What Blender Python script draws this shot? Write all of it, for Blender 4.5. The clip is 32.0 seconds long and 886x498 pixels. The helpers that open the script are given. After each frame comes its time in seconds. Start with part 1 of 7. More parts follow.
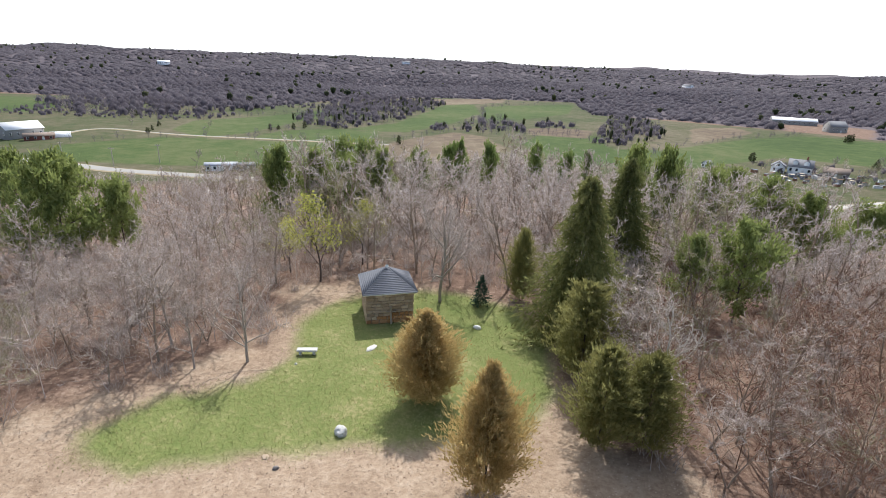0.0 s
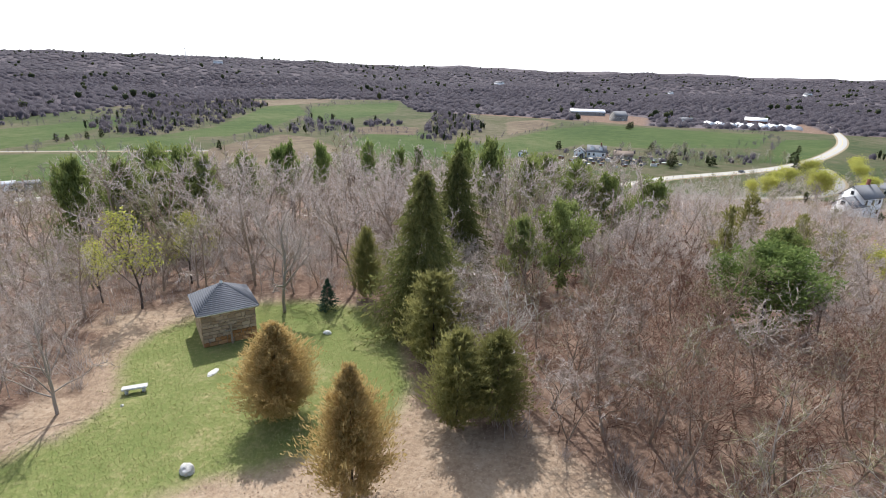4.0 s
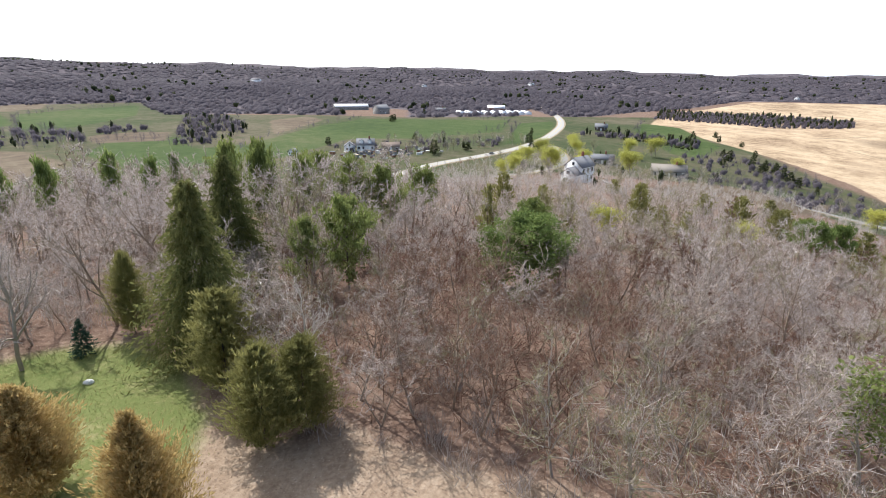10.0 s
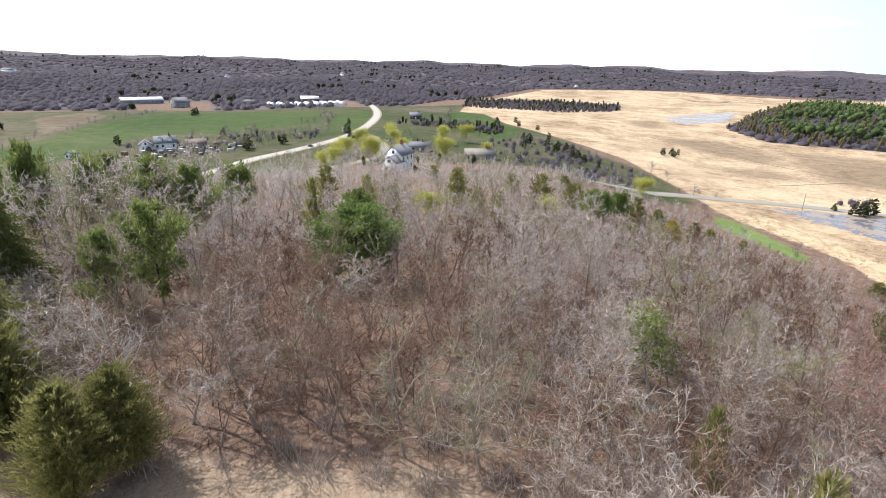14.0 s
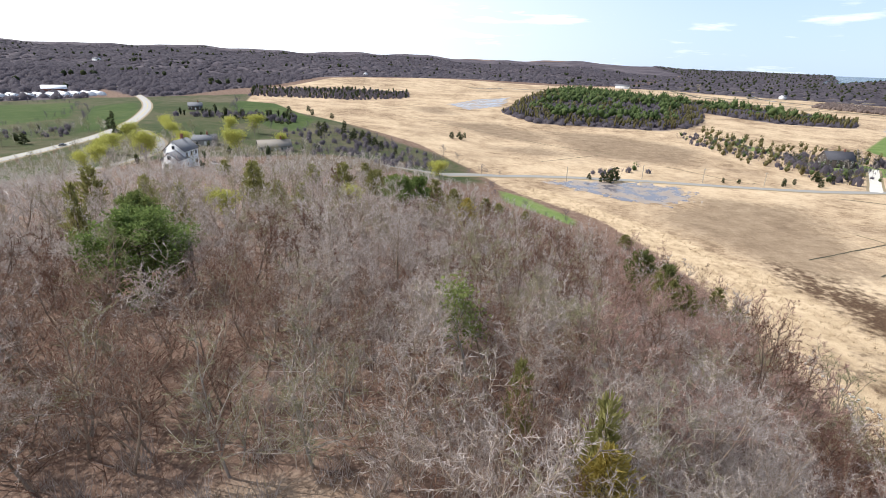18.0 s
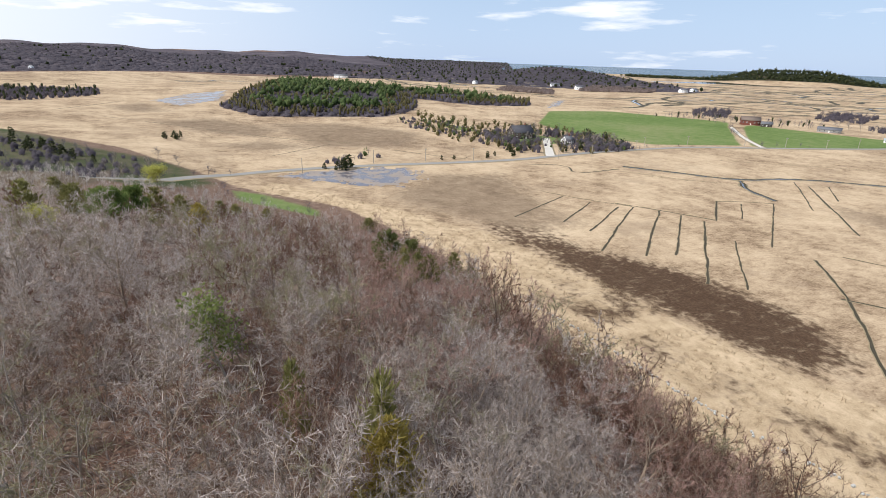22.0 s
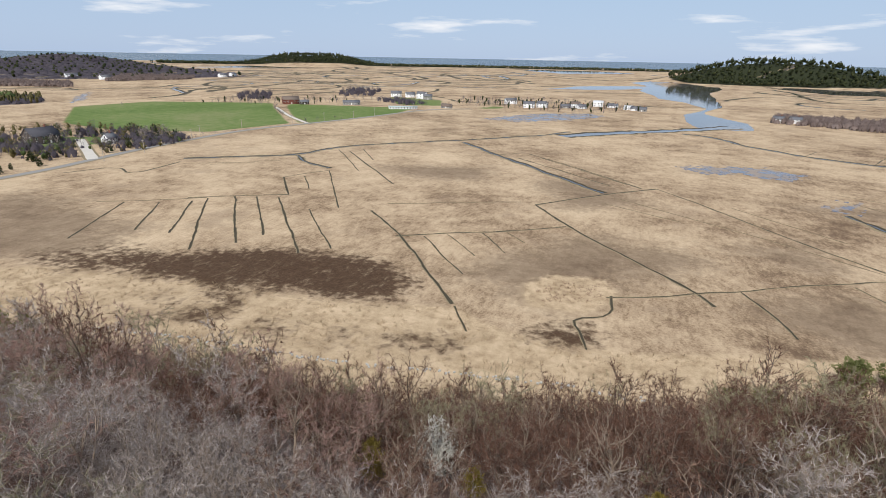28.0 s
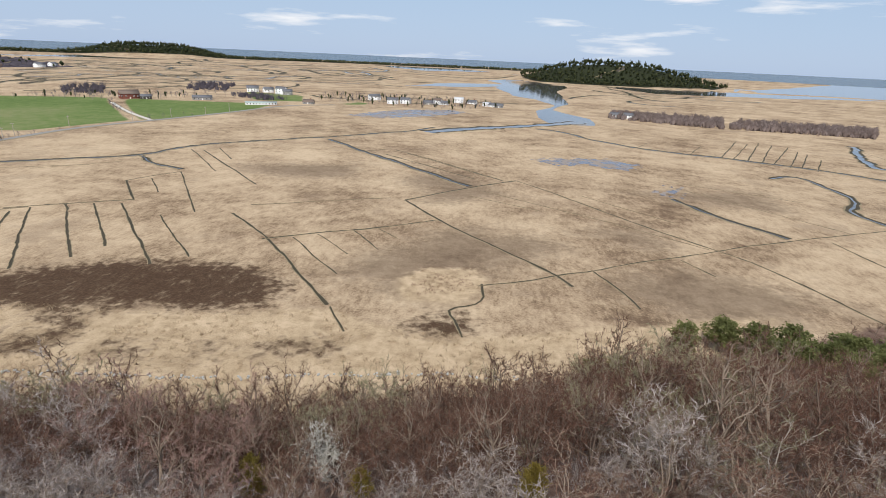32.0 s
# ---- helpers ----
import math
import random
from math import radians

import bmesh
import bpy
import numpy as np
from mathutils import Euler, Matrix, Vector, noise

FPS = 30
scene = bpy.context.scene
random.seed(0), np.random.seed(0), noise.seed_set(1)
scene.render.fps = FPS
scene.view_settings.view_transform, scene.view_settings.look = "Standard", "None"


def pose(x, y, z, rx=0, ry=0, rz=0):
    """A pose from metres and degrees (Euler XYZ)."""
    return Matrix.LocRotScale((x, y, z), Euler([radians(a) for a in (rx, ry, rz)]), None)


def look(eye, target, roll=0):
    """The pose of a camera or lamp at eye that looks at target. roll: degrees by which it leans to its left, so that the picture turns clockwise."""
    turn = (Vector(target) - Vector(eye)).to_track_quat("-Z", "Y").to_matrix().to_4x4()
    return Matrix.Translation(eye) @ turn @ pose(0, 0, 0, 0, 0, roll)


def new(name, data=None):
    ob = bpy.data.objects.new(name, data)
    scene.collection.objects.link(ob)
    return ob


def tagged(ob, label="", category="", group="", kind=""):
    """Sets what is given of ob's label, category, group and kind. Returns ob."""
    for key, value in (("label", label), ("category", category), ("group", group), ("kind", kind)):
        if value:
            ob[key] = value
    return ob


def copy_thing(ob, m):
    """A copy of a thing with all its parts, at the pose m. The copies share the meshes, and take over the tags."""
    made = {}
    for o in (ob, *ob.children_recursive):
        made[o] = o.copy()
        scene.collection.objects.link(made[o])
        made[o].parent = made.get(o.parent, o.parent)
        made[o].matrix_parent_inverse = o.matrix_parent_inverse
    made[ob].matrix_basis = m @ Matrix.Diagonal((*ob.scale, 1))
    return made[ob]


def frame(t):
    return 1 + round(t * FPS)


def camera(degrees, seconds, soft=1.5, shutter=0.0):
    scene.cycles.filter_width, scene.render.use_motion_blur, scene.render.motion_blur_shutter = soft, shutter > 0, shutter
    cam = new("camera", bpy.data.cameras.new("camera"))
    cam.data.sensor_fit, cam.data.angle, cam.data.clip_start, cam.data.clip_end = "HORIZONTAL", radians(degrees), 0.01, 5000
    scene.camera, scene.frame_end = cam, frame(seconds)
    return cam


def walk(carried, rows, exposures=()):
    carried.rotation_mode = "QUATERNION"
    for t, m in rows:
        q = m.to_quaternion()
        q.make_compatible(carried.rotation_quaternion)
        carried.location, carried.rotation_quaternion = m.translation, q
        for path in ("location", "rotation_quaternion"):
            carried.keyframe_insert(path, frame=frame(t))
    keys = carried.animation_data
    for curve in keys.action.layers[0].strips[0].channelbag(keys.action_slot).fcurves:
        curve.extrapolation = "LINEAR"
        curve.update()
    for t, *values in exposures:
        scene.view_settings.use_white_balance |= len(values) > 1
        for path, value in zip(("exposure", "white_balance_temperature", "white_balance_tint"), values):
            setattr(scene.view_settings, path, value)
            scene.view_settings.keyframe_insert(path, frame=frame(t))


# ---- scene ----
cam = camera(80.5, 32.0, soft=0.6)
# seconds, turn from +y, tilt and roll in degrees, at one spot in the air
EYE = (0.0, 0.0, 68.0)
PATH = [
    (0, 0.00, -19.37, 2.13),
    (0.5, -1.42, -19.33, 2.26),
    (1, -2.83, -19.30, 2.29),
    (1.5, -4.80, -19.27, 2.27),
    (2, -7.62, -19.16, 2.17),
    (2.5, -10.64, -19.04, 2.04),
    (3, -13.22, -18.96, 1.99),
    (3.5, -15.78, -18.90, 1.90),
    (5.5, -24.65, -18.93, 1.89),
    (6, -26.97, -18.94, 1.82),
    (6.5, -28.87, -18.96, 1.80),
    (7, -30.57, -18.96, 1.70),
    (7.5, -32.08, -18.94, 1.63),
    (8, -33.58, -18.89, 1.59),
    (8.5, -35.57, -18.81, 1.46),
    (9, -38.01, -18.75, 1.22),
    (9.5, -40.29, -18.73, 1.10),
    (10, -42.52, -18.72, 1.04),
    (10.5, -44.65, -18.73, 0.98),
    (11, -46.48, -18.76, 0.97),
    (11.5, -48.23, -18.83, 0.98),
    (12, -50.13, -18.94, 1.04),
    (12.5, -52.72, -19.04, 1.11),
    (13, -55.81, -19.14, 1.16),
    (13.5, -58.88, -19.24, 1.22),
    (14, -61.98, -19.35, 1.26),
    (14.5, -65.24, -19.45, 1.34),
    (15, -68.51, -19.56, 1.43),
    (15.5, -72.34, -19.62, 1.45),
    (17.5, -81.66, -19.97, 1.98),
    (18, -83.94, -19.97, 2.09),
    (18.5, -86.80, -19.96, 2.05),
    (19, -89.92, -19.94, 2.08),
    (19.5, -93.20, -19.97, 2.21),
    (20, -96.74, -19.96, 2.29),
    (20.5, -100.69, -19.92, 2.21),
    (21, -104.67, -19.90, 2.15),
    (21.5, -108.65, -19.92, 2.12),
    (22, -112.57, -19.98, 1.93),
    (22.5, -116.15, -20.09, 1.69),
    (23, -119.98, -20.16, 1.49),
    (23.5, -124.04, -20.24, 1.36),
    (24, -128.40, -20.31, 1.22),
    (24.5, -133.44, -20.38, 1.03),
    (25, -138.49, -20.40, 0.89),
    (25.5, -143.26, -20.43, 0.77),
    (26, -147.88, -20.41, 0.59),
    (26.5, -152.22, -20.34, 0.59),
    (28.5, -159.21, -20.25, 1.36),
    (29, -161.20, -20.19, 1.61),
    (29.5, -163.42, -20.14, 1.84),
    (30, -164.95, -20.22, 2.04),
    (30.5, -166.66, -20.32, 2.11),
    (31, -168.65, -20.39, 2.15),
    (31.5, -170.93, -20.41, 2.24),
    (32, -172.65, -20.22, 2.65),
]
walk(cam, [(t, pose(*EYE, 90 + tilt, 0, turn) @ pose(0, 0, 0, 0, 0, roll)) for t, turn, tilt, roll in PATH],
     [(0, 0.35), (9, 0.36), (14, 0.4), (16, 0.35), (18, 0.15), (20, -0.08), (23, -0.24), (26, -0.44), (32, -0.46)])


# ---- lie of the land ----
def smooth(e0, e1, x):
    u = np.clip((x - e0) / (e1 - e0), 0, 1)
    return u * u * (3 - 2 * u)


# the hill, by bearing to the right of +y: radius of its flat top, radius and level of its foot
BEARING = np.array([-180, -144, -100, -60, -35, 0, 30, 55, 75, 90, 100, 107, 115, 120, 130, 140, 150, 160, 180.0])
FLAT = np.array([5, 12, 30, 40, 45, 50, 45, 34, 24, 14, 9, 7, 5, 4, 3, 3, 3, 3, 5.0])
FOOT = np.array([88, 150, 170, 190, 240, 260, 280, 310, 350, 270, 222, 200, 160, 138, 112, 93, 84, 82, 88.0])
LEVEL = np.array([0, 0, 4, 8, 14, 14, 15, 16, 9, 1, 0, 0, 0, 0, 0, 0, 0, 0, 0.0])
TOP = 48.0


def hills(x, y):
    """Wooded hills that stand up out of the far marsh."""
    u, v = (x - 1692) * 0.81 + (y + 2355) * 0.58, (x - 1692) * 0.58 - (y + 2355) * 0.81
    east = 44 * np.exp(-(u / 230) ** 4 - (v / 100) ** 2)
    isle = 60 * np.exp(-((x + 215) / 190) ** 2 - ((y + 1950) / 90) ** 2) + 40 * np.exp(-((x + 450) / 150) ** 2 - ((y + 1950) / 90) ** 2)
    shore = 38 * np.exp(-((x - 2010) / 260) ** 2 - ((y + 1330) / 200) ** 2)
    knob = 12 * np.exp(-((x - 880) / 190) ** 2 - ((y + 160) / 190) ** 2)
    return east + isle + shore + knob


def far_rise(x, y):
    r, bearing = np.hypot(x, y), np.degrees(np.arctan2(x, y))
    inland = smooth(118, 92, bearing) * smooth(-130, -100, bearing)
    knoll = 38 * np.exp(-(np.hypot(x + 150, y - 2300) / 900) ** 2) + 22 * np.exp(-(np.hypot(x + 1500, y - 2500) / 900) ** 2)
    roll = 7 * np.sin(bearing * 0.33 + 1.0) + 4 * np.sin(bearing * 0.81 + r * 0.0011) + 3 * np.sin(bearing * 1.7)
    folds = 9 * np.sin(x * 0.0047 + 1.7 * np.sin(y * 0.0031)) * np.sin(y * 0.0062 + 1.2 * np.sin(x * 0.0037 + 1.0)) * smooth(800, 1300, r)
    return 45 * smooth(1500, 5200, r) + hills(x, y) + inland * (knoll + folds + 30 * smooth(1300, 2900, r) + roll * smooth(2200, 3600, r))


def ground(x, y):
    """The height of the ground at a place of the plan."""
    x, y = np.asarray(x, float), np.asarray(y, float)
    r, bearing = np.hypot(x, y), np.degrees(np.arctan2(x, y))
    flat, foot, level = (np.interp(bearing, BEARING, c) for c in (FLAT, FOOT, LEVEL))
    u = np.clip((r - flat) / (foot - flat), 0, 1)
    return level + (TOP - level) * (1 - (0.35 * u * u * (3 - 2 * u) + 0.65 * u)) + far_rise(x, y)

# ---- light ----
SUN_TURN, SUN_HEIGHT = 5.0, 50.0      # bearing to the right of +y, elevation
sun = new("sun", bpy.data.lights.new("sun", "SUN"))
sun.data.energy, sun.data.angle, sun.data.color = 4.2, radians(0.6), (1.0, 0.98, 0.965)
sun.matrix_world = look((0, 0, 300), (-math.sin(radians(SUN_TURN)), -math.cos(radians(SUN_TURN)), 300 - math.tan(radians(SUN_HEIGHT))))

world = bpy.data.worlds.new("sky")
scene.world = world
world.use_nodes = True
wn, wl = world.node_tree.nodes, world.node_tree.links
sky = wn.new("ShaderNodeTexSky")
sky.sky_type, sky.sun_disc = "NISHITA", False
sky.sun_elevation, sky.sun_rotation = radians(SUN_HEIGHT), radians(SUN_TURN)
sky.air_density, sky.dust_density, sky.ozone_density = 1.0, 0.4, 2.0
w_co = wn.new("ShaderNodeTexCoord")
w_map = wn.new("ShaderNodeMapping")
w_map.inputs["Scale"].default_value = (1.2, 1.2, 9.0)
cloud = wn.new("ShaderNodeTexNoise")
cloud.inputs["Scale"].default_value, cloud.inputs["Detail"].default_value, cloud.inputs["Roughness"].default_value = 3.6, 7.0, 0.56
cloud_ramp = wn.new("ShaderNodeValToRGB")
cloud_ramp.color_ramp.elements[0].position, cloud_ramp.color_ramp.elements[1].position = 0.56, 0.70
cloud_mix = wn.new("ShaderNodeMix")
cloud_mix.data_type = "RGBA"
cloud_mix.inputs["B"].default_value = (9.6, 9.8, 10.2, 1)
wl.new(w_co.outputs["Generated"], w_map.inputs["Vector"])
wl.new(w_map.outputs["Vector"], cloud.inputs["Vector"])
wl.new(cloud.outputs["Fac"], cloud_ramp.inputs["Fac"])
# a bright veil of thin cloud towards the sun
w_axis = wn.new("ShaderNodeSeparateXYZ")
veil = wn.new("ShaderNodeMapRange")
veil.interpolation_type = "SMOOTHSTEP"
veil.inputs["From Min"].default_value, veil.inputs["From Max"].default_value = -0.45, 0.8
veil_add = wn.new("ShaderNodeMath")
veil_add.operation, veil_add.use_clamp = "ADD", True
wl.new(w_co.outputs["Generated"], w_axis.inputs["Vector"])
wl.new(w_axis.outputs["Y"], veil.inputs["Value"])
wl.new(veil.outputs["Result"], veil_add.inputs[0])
wl.new(cloud_ramp.outputs["Color"], veil_add.inputs[1])
wl.new(veil_add.outputs["Value"], cloud_mix.inputs["Factor"])
# pale haze low over the horizon
low = wn.new("ShaderNodeMapRange")
low.interpolation_type = "SMOOTHSTEP"
low.inputs["From Min"].default_value, low.inputs["From Max"].default_value = 0.34, 0.02
haze = wn.new("ShaderNodeMix")
haze.data_type = "RGBA"
haze.inputs["B"].default_value = (4.7, 6.1, 8.5, 1)
low_part = wn.new("ShaderNodeMath")
low_part.operation = "MULTIPLY"
low_part.inputs[1].default_value = 0.85
wl.new(w_axis.outputs["Z"], low.inputs["Value"])
wl.new(low.outputs["Result"], low_part.inputs[0])
wl.new(low_part.outputs["Value"], haze.inputs["Factor"])
wl.new(sky.outputs["Color"], haze.inputs["A"])
wl.new(haze.outputs["Result"], cloud_mix.inputs["A"])
wl.new(cloud_mix.outputs["Result"], wn["Background"].inputs["Color"])
wn["Background"].inputs["Strength"].default_value = 0.13

# ---- materials ----
class Shade:
    """A node material, put together step by step."""

    def __init__(self, name, rough=0.9, metal=0.0, spec=0.3):
        self.m = bpy.data.materials.new(name)
        self.m.use_nodes = True
        self.nodes, self.links = self.m.node_tree.nodes, self.m.node_tree.links
        self.main = self.nodes["Principled BSDF"]
        for key, value in (("Roughness", rough), ("Metallic", metal), ("Specular IOR Level", spec)):
            self.main.inputs[key].default_value = value
        self.place = self.nodes.new("ShaderNodeTexCoord").outputs["Object"]

    def noise(self, scale, detail=4.0, rough=0.55, stretch=None, vector=None):
        n = self.nodes.new("ShaderNodeTexNoise")
        n.inputs["Scale"].default_value, n.inputs["Detail"].default_value, n.inputs["Roughness"].default_value = scale, detail, rough
        v = vector or self.place
        if stretch:
            s = self.nodes.new("ShaderNodeMapping")
            s.inputs["Scale"].default_value = stretch
            s.inputs["Rotation"].default_value = (0, 0, 0.5)
            self.links.new(v, s.inputs["Vector"])
            v = s.outputs["Vector"]
        self.links.new(v, n.inputs["Vector"])
        return n.outputs["Fac"]

    def value(self, op, a, b=0.0, c=None):
        n = self.nodes.new("ShaderNodeMath")
        n.operation = op
        for slot, v in enumerate((a, b) if c is None else (a, b, c)):
            if isinstance(v, (int, float)):
                n.inputs[slot].default_value = v
            else:
                self.links.new(v, n.inputs[slot])
        return n.outputs["Value"]

    def step(self, v, lo, hi):
        n = self.nodes.new("ShaderNodeMapRange")
        n.interpolation_type = "SMOOTHSTEP"
        self.links.new(v, n.inputs["Value"])
        n.inputs["From Min"].default_value, n.inputs["From Max"].default_value = lo, hi
        return n.outputs["Result"]

    def mix(self, fac, a, b):
        n = self.nodes.new("ShaderNodeMix")
        n.data_type = "RGBA"
        for slot, v in (("Factor", fac), ("A", a), ("B", b)):
            if isinstance(v, (int, float)):
                n.inputs[slot].default_value = v
            elif isinstance(v, tuple):
                n.inputs[slot].default_value = (*v, 1)
            else:
                self.links.new(v, n.inputs[slot])
        return n.outputs["Result"]

    def ramp(self, fac, *stops):
        n = self.nodes.new("ShaderNodeValToRGB")
        while len(n.color_ramp.elements) < len(stops):
            n.color_ramp.elements.new(0.5)
        for e, (at, c) in zip(n.color_ramp.elements, stops):
            e.position, e.color = at, (*c, 1)
        self.links.new(fac, n.inputs["Fac"])
        return n.outputs["Color"]

    def attribute(self, name):
        n = self.nodes.new("ShaderNodeAttribute")
        n.attribute_name = name
        return n.outputs["Fac"]

    def per_object(self):
        return self.nodes.new("ShaderNodeObjectInfo").outputs["Random"]

    def per_island(self):
        return self.nodes.new("ShaderNodeNewGeometry").outputs["Random Per Island"]

    def bump(self, height, strength=0.4, distance=0.05):
        n = self.nodes.new("ShaderNodeBump")
        n.inputs["Strength"].default_value, n.inputs["Distance"].default_value = strength, distance
        self.links.new(height, n.inputs["Height"])
        self.links.new(n.outputs["Normal"], self.main.inputs["Normal"])

    def done(self, color, alpha=None):
        if isinstance(color, tuple):
            self.main.inputs["Base Color"].default_value = (*color, 1)
        else:
            self.links.new(color, self.main.inputs["Base Color"])
        return self.m


def plain(name, a, b, scale=3.0, rough=0.85, metal=0.0, bump=0.0, spec=0.3):
    """Two tones of one colour, mottled at two sizes."""
    s = Shade(name, rough, metal, spec)
    n = s.noise(scale, 5)
    big = s.noise(scale * 0.13, 2)
    c = s.mix(s.value("MULTIPLY", s.value("ADD", n, big), 0.5), a, b)
    if bump:
        s.bump(n, bump, 0.03)
    return s.done(c)


def leafy(name, dark, mid, light, spread=0.35, through_light=0.5, patch=0.06, rough=0.8, spec=0.2):
    """Twigs or needles: a tone for each tree, a smaller change for each twig."""
    s = Shade(name, rough, 0.0, spec)
    f = s.value("ADD", s.value("MULTIPLY", s.per_object(), 1 - spread), s.value("MULTIPLY", s.per_island(), spread))
    f = s.value("ADD", s.value("MULTIPLY", f, 0.75 if patch > 0.02 else 0.3), s.value("MULTIPLY", s.noise(patch, 3), 0.3 if patch > 0.02 else 0.75))
    c = s.ramp(f, (0.1, dark), (0.5, mid), (0.95, light))
    thin = s.nodes.new("ShaderNodeBsdfTranslucent")
    both = s.nodes.new("ShaderNodeMixShader")
    both.inputs["Fac"].default_value = through_light
    s.links.new(c, thin.inputs["Color"])
    s.links.new(s.main.outputs["BSDF"], both.inputs[1])
    s.links.new(thin.outputs["BSDF"], both.inputs[2])
    s.links.new(both.outputs["Shader"], s.nodes["Material Output"].inputs["Surface"])
    return s.done(c)


def earth():
    """The ground: leaf litter, with lawns, fields, marsh, mud and reeds by their outlines in the plan."""
    s = Shade("ground", 0.95, 0.0, 0.1)
    fine, mid, big = s.noise(3.0, 6, 0.7), s.noise(0.35, 5, 0.6), s.noise(0.03, 4, 0.6)
    streak = s.noise(0.11, 8, 0.72)
    huge = s.noise(0.008, 4, 0.6)
    wob = s.value("SUBTRACT", s.value("ADD", mid, big), 1.0)

    def inside(name, soft, ragged):
        return s.step(s.value("ADD", s.attribute(name), s.value("MULTIPLY", wob, ragged)), -soft, soft)

    both = s.value("ADD", s.value("MULTIPLY", fine, 0.6), s.value("MULTIPLY", mid, 0.4))
    litter = s.ramp(both, (0.3, (0.075, 0.046, 0.034)), (0.5, (0.18, 0.117, 0.087)), (0.68, (0.32, 0.235, 0.18)))
    c = litter
    dry = s.ramp(both, (0.3, (0.19, 0.13, 0.09)), (0.5, (0.32, 0.238, 0.168)), (0.7, (0.46, 0.365, 0.275)))
    c = s.mix(inside("dry", 1.5, 6.0), c, dry)
    grass = s.ramp(s.value("ADD", s.value("MULTIPLY", both, 0.6), s.value("MULTIPLY", big, 0.4)),
                   (0.38, (0.115, 0.155, 0.045)), (0.5, (0.18, 0.20, 0.072)), (0.6, (0.33, 0.29, 0.15)))
    c = s.mix(inside("lawn", 0.9, 2.6), c, grass)
    valley = s.ramp(s.value("ADD", s.value("MULTIPLY", streak, 0.45), s.value("MULTIPLY", huge, 0.55)),
                    (0.38, (0.042, 0.06, 0.023)), (0.46, (0.064, 0.076, 0.033)), (0.53, (0.098, 0.09, 0.053)), (0.64, (0.148, 0.124, 0.086)))
    c = s.mix(inside("valley", 6.0, 20.0), c, valley)
    comb = s.noise(0.5, 7, 0.75, (1.0, 0.4, 1.0))
    speck = s.noise(1.3, 5, 0.8)
    straw_f = s.value("ADD", s.value("MULTIPLY", s.value("ADD", huge, big), 0.2), s.value("MULTIPLY", s.value("ADD", s.value("ADD", streak, comb), speck), 0.2))
    straw = s.ramp(straw_f, (0.42, (0.165, 0.11, 0.07)), (0.462, (0.312, 0.222, 0.14)), (0.505, (0.475, 0.355, 0.232)), (0.57, (0.60, 0.465, 0.312)))
    gone = s.step(s.value("ADD", s.value("MULTIPLY", s.noise(0.022, 7, 0.68), 0.7), s.value("MULTIPLY", streak, 0.3)), 0.53, 0.62)
    straw = s.mix(s.value("MULTIPLY", gone, 0.4), straw, s.ramp(speck, (0.35, (0.15, 0.102, 0.068)), (0.65, (0.31, 0.225, 0.155))))
    c = s.mix(inside("marsh", 1.5, 5.0), c, straw)
    # ground under far woods: twig brown with the bluish cast of haze mixed in
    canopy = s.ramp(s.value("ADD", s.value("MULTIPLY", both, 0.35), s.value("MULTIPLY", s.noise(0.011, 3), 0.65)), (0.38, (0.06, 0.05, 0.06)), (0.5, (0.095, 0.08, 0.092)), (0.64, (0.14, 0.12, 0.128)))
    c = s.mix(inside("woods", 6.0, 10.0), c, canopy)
    c = s.mix(inside("evergreen", 6.0, 10.0), c, s.ramp(both, (0.35, (0.018, 0.024, 0.013)), (0.65, (0.045, 0.05, 0.026))))
    field = s.ramp(s.value("ADD", s.value("MULTIPLY", streak, 0.5), s.value("MULTIPLY", huge, 0.5)),
                   (0.38, (0.105, 0.16, 0.045)), (0.5, (0.15, 0.205, 0.065)), (0.62, (0.22, 0.235, 0.105)))
    c = s.mix(inside("field", 2.0, 4.0), c, field)
    # valley fields face the sun: their backlit dimness is put into a darker green
    pasture = s.ramp(s.value("ADD", s.value("MULTIPLY", streak, 0.5), s.value("MULTIPLY", huge, 0.5)),
                     (0.38, (0.038, 0.066, 0.018)), (0.5, (0.06, 0.09, 0.027)), (0.62, (0.10, 0.112, 0.048)))
    c = s.mix(inside("pasture", 2.0, 4.0), c, pasture)
    meadow = s.ramp(s.value("ADD", s.value("MULTIPLY", streak, 0.5), s.value("MULTIPLY", huge, 0.5)),
                    (0.36, (0.085, 0.06, 0.047)), (0.5, (0.14, 0.108, 0.075)), (0.64, (0.22, 0.18, 0.125)))
    c = s.mix(inside("meadow", 2.5, 6.0), c, meadow)
    olive = s.ramp(s.value("ADD", s.value("MULTIPLY", both, 0.5), s.value("MULTIPLY", streak, 0.5)), (0.38, (0.12, 0.082, 0.053)), (0.52, (0.215, 0.155, 0.103)), (0.65, (0.32, 0.24, 0.165)))
    c = s.mix(s.value("MULTIPLY", inside("damp", 12.0, 40.0), 0.75), c, olive)
    reed = s.ramp(s.value("ADD", s.value("MULTIPLY", both, 0.6), s.value("MULTIPLY", streak, 0.4)),
                  (0.38, (0.22, 0.148, 0.088)), (0.47, (0.44, 0.328, 0.205)), (0.57, (0.61, 0.468, 0.31)))
    c = s.mix(inside("reed", 2.0, 8.0), c, reed)
    mud = s.ramp(s.value("ADD", s.value("MULTIPLY", both, 0.5), s.value("MULTIPLY", speck, 0.5)), (0.40, (0.042, 0.023, 0.013)), (0.53, (0.085, 0.05, 0.03)), (0.68, (0.17, 0.112, 0.07)))
    wrack = s.step(s.value("ADD", s.value("MULTIPLY", comb, 0.6), s.value("MULTIPLY", streak, 0.4)), 0.52, 0.66)
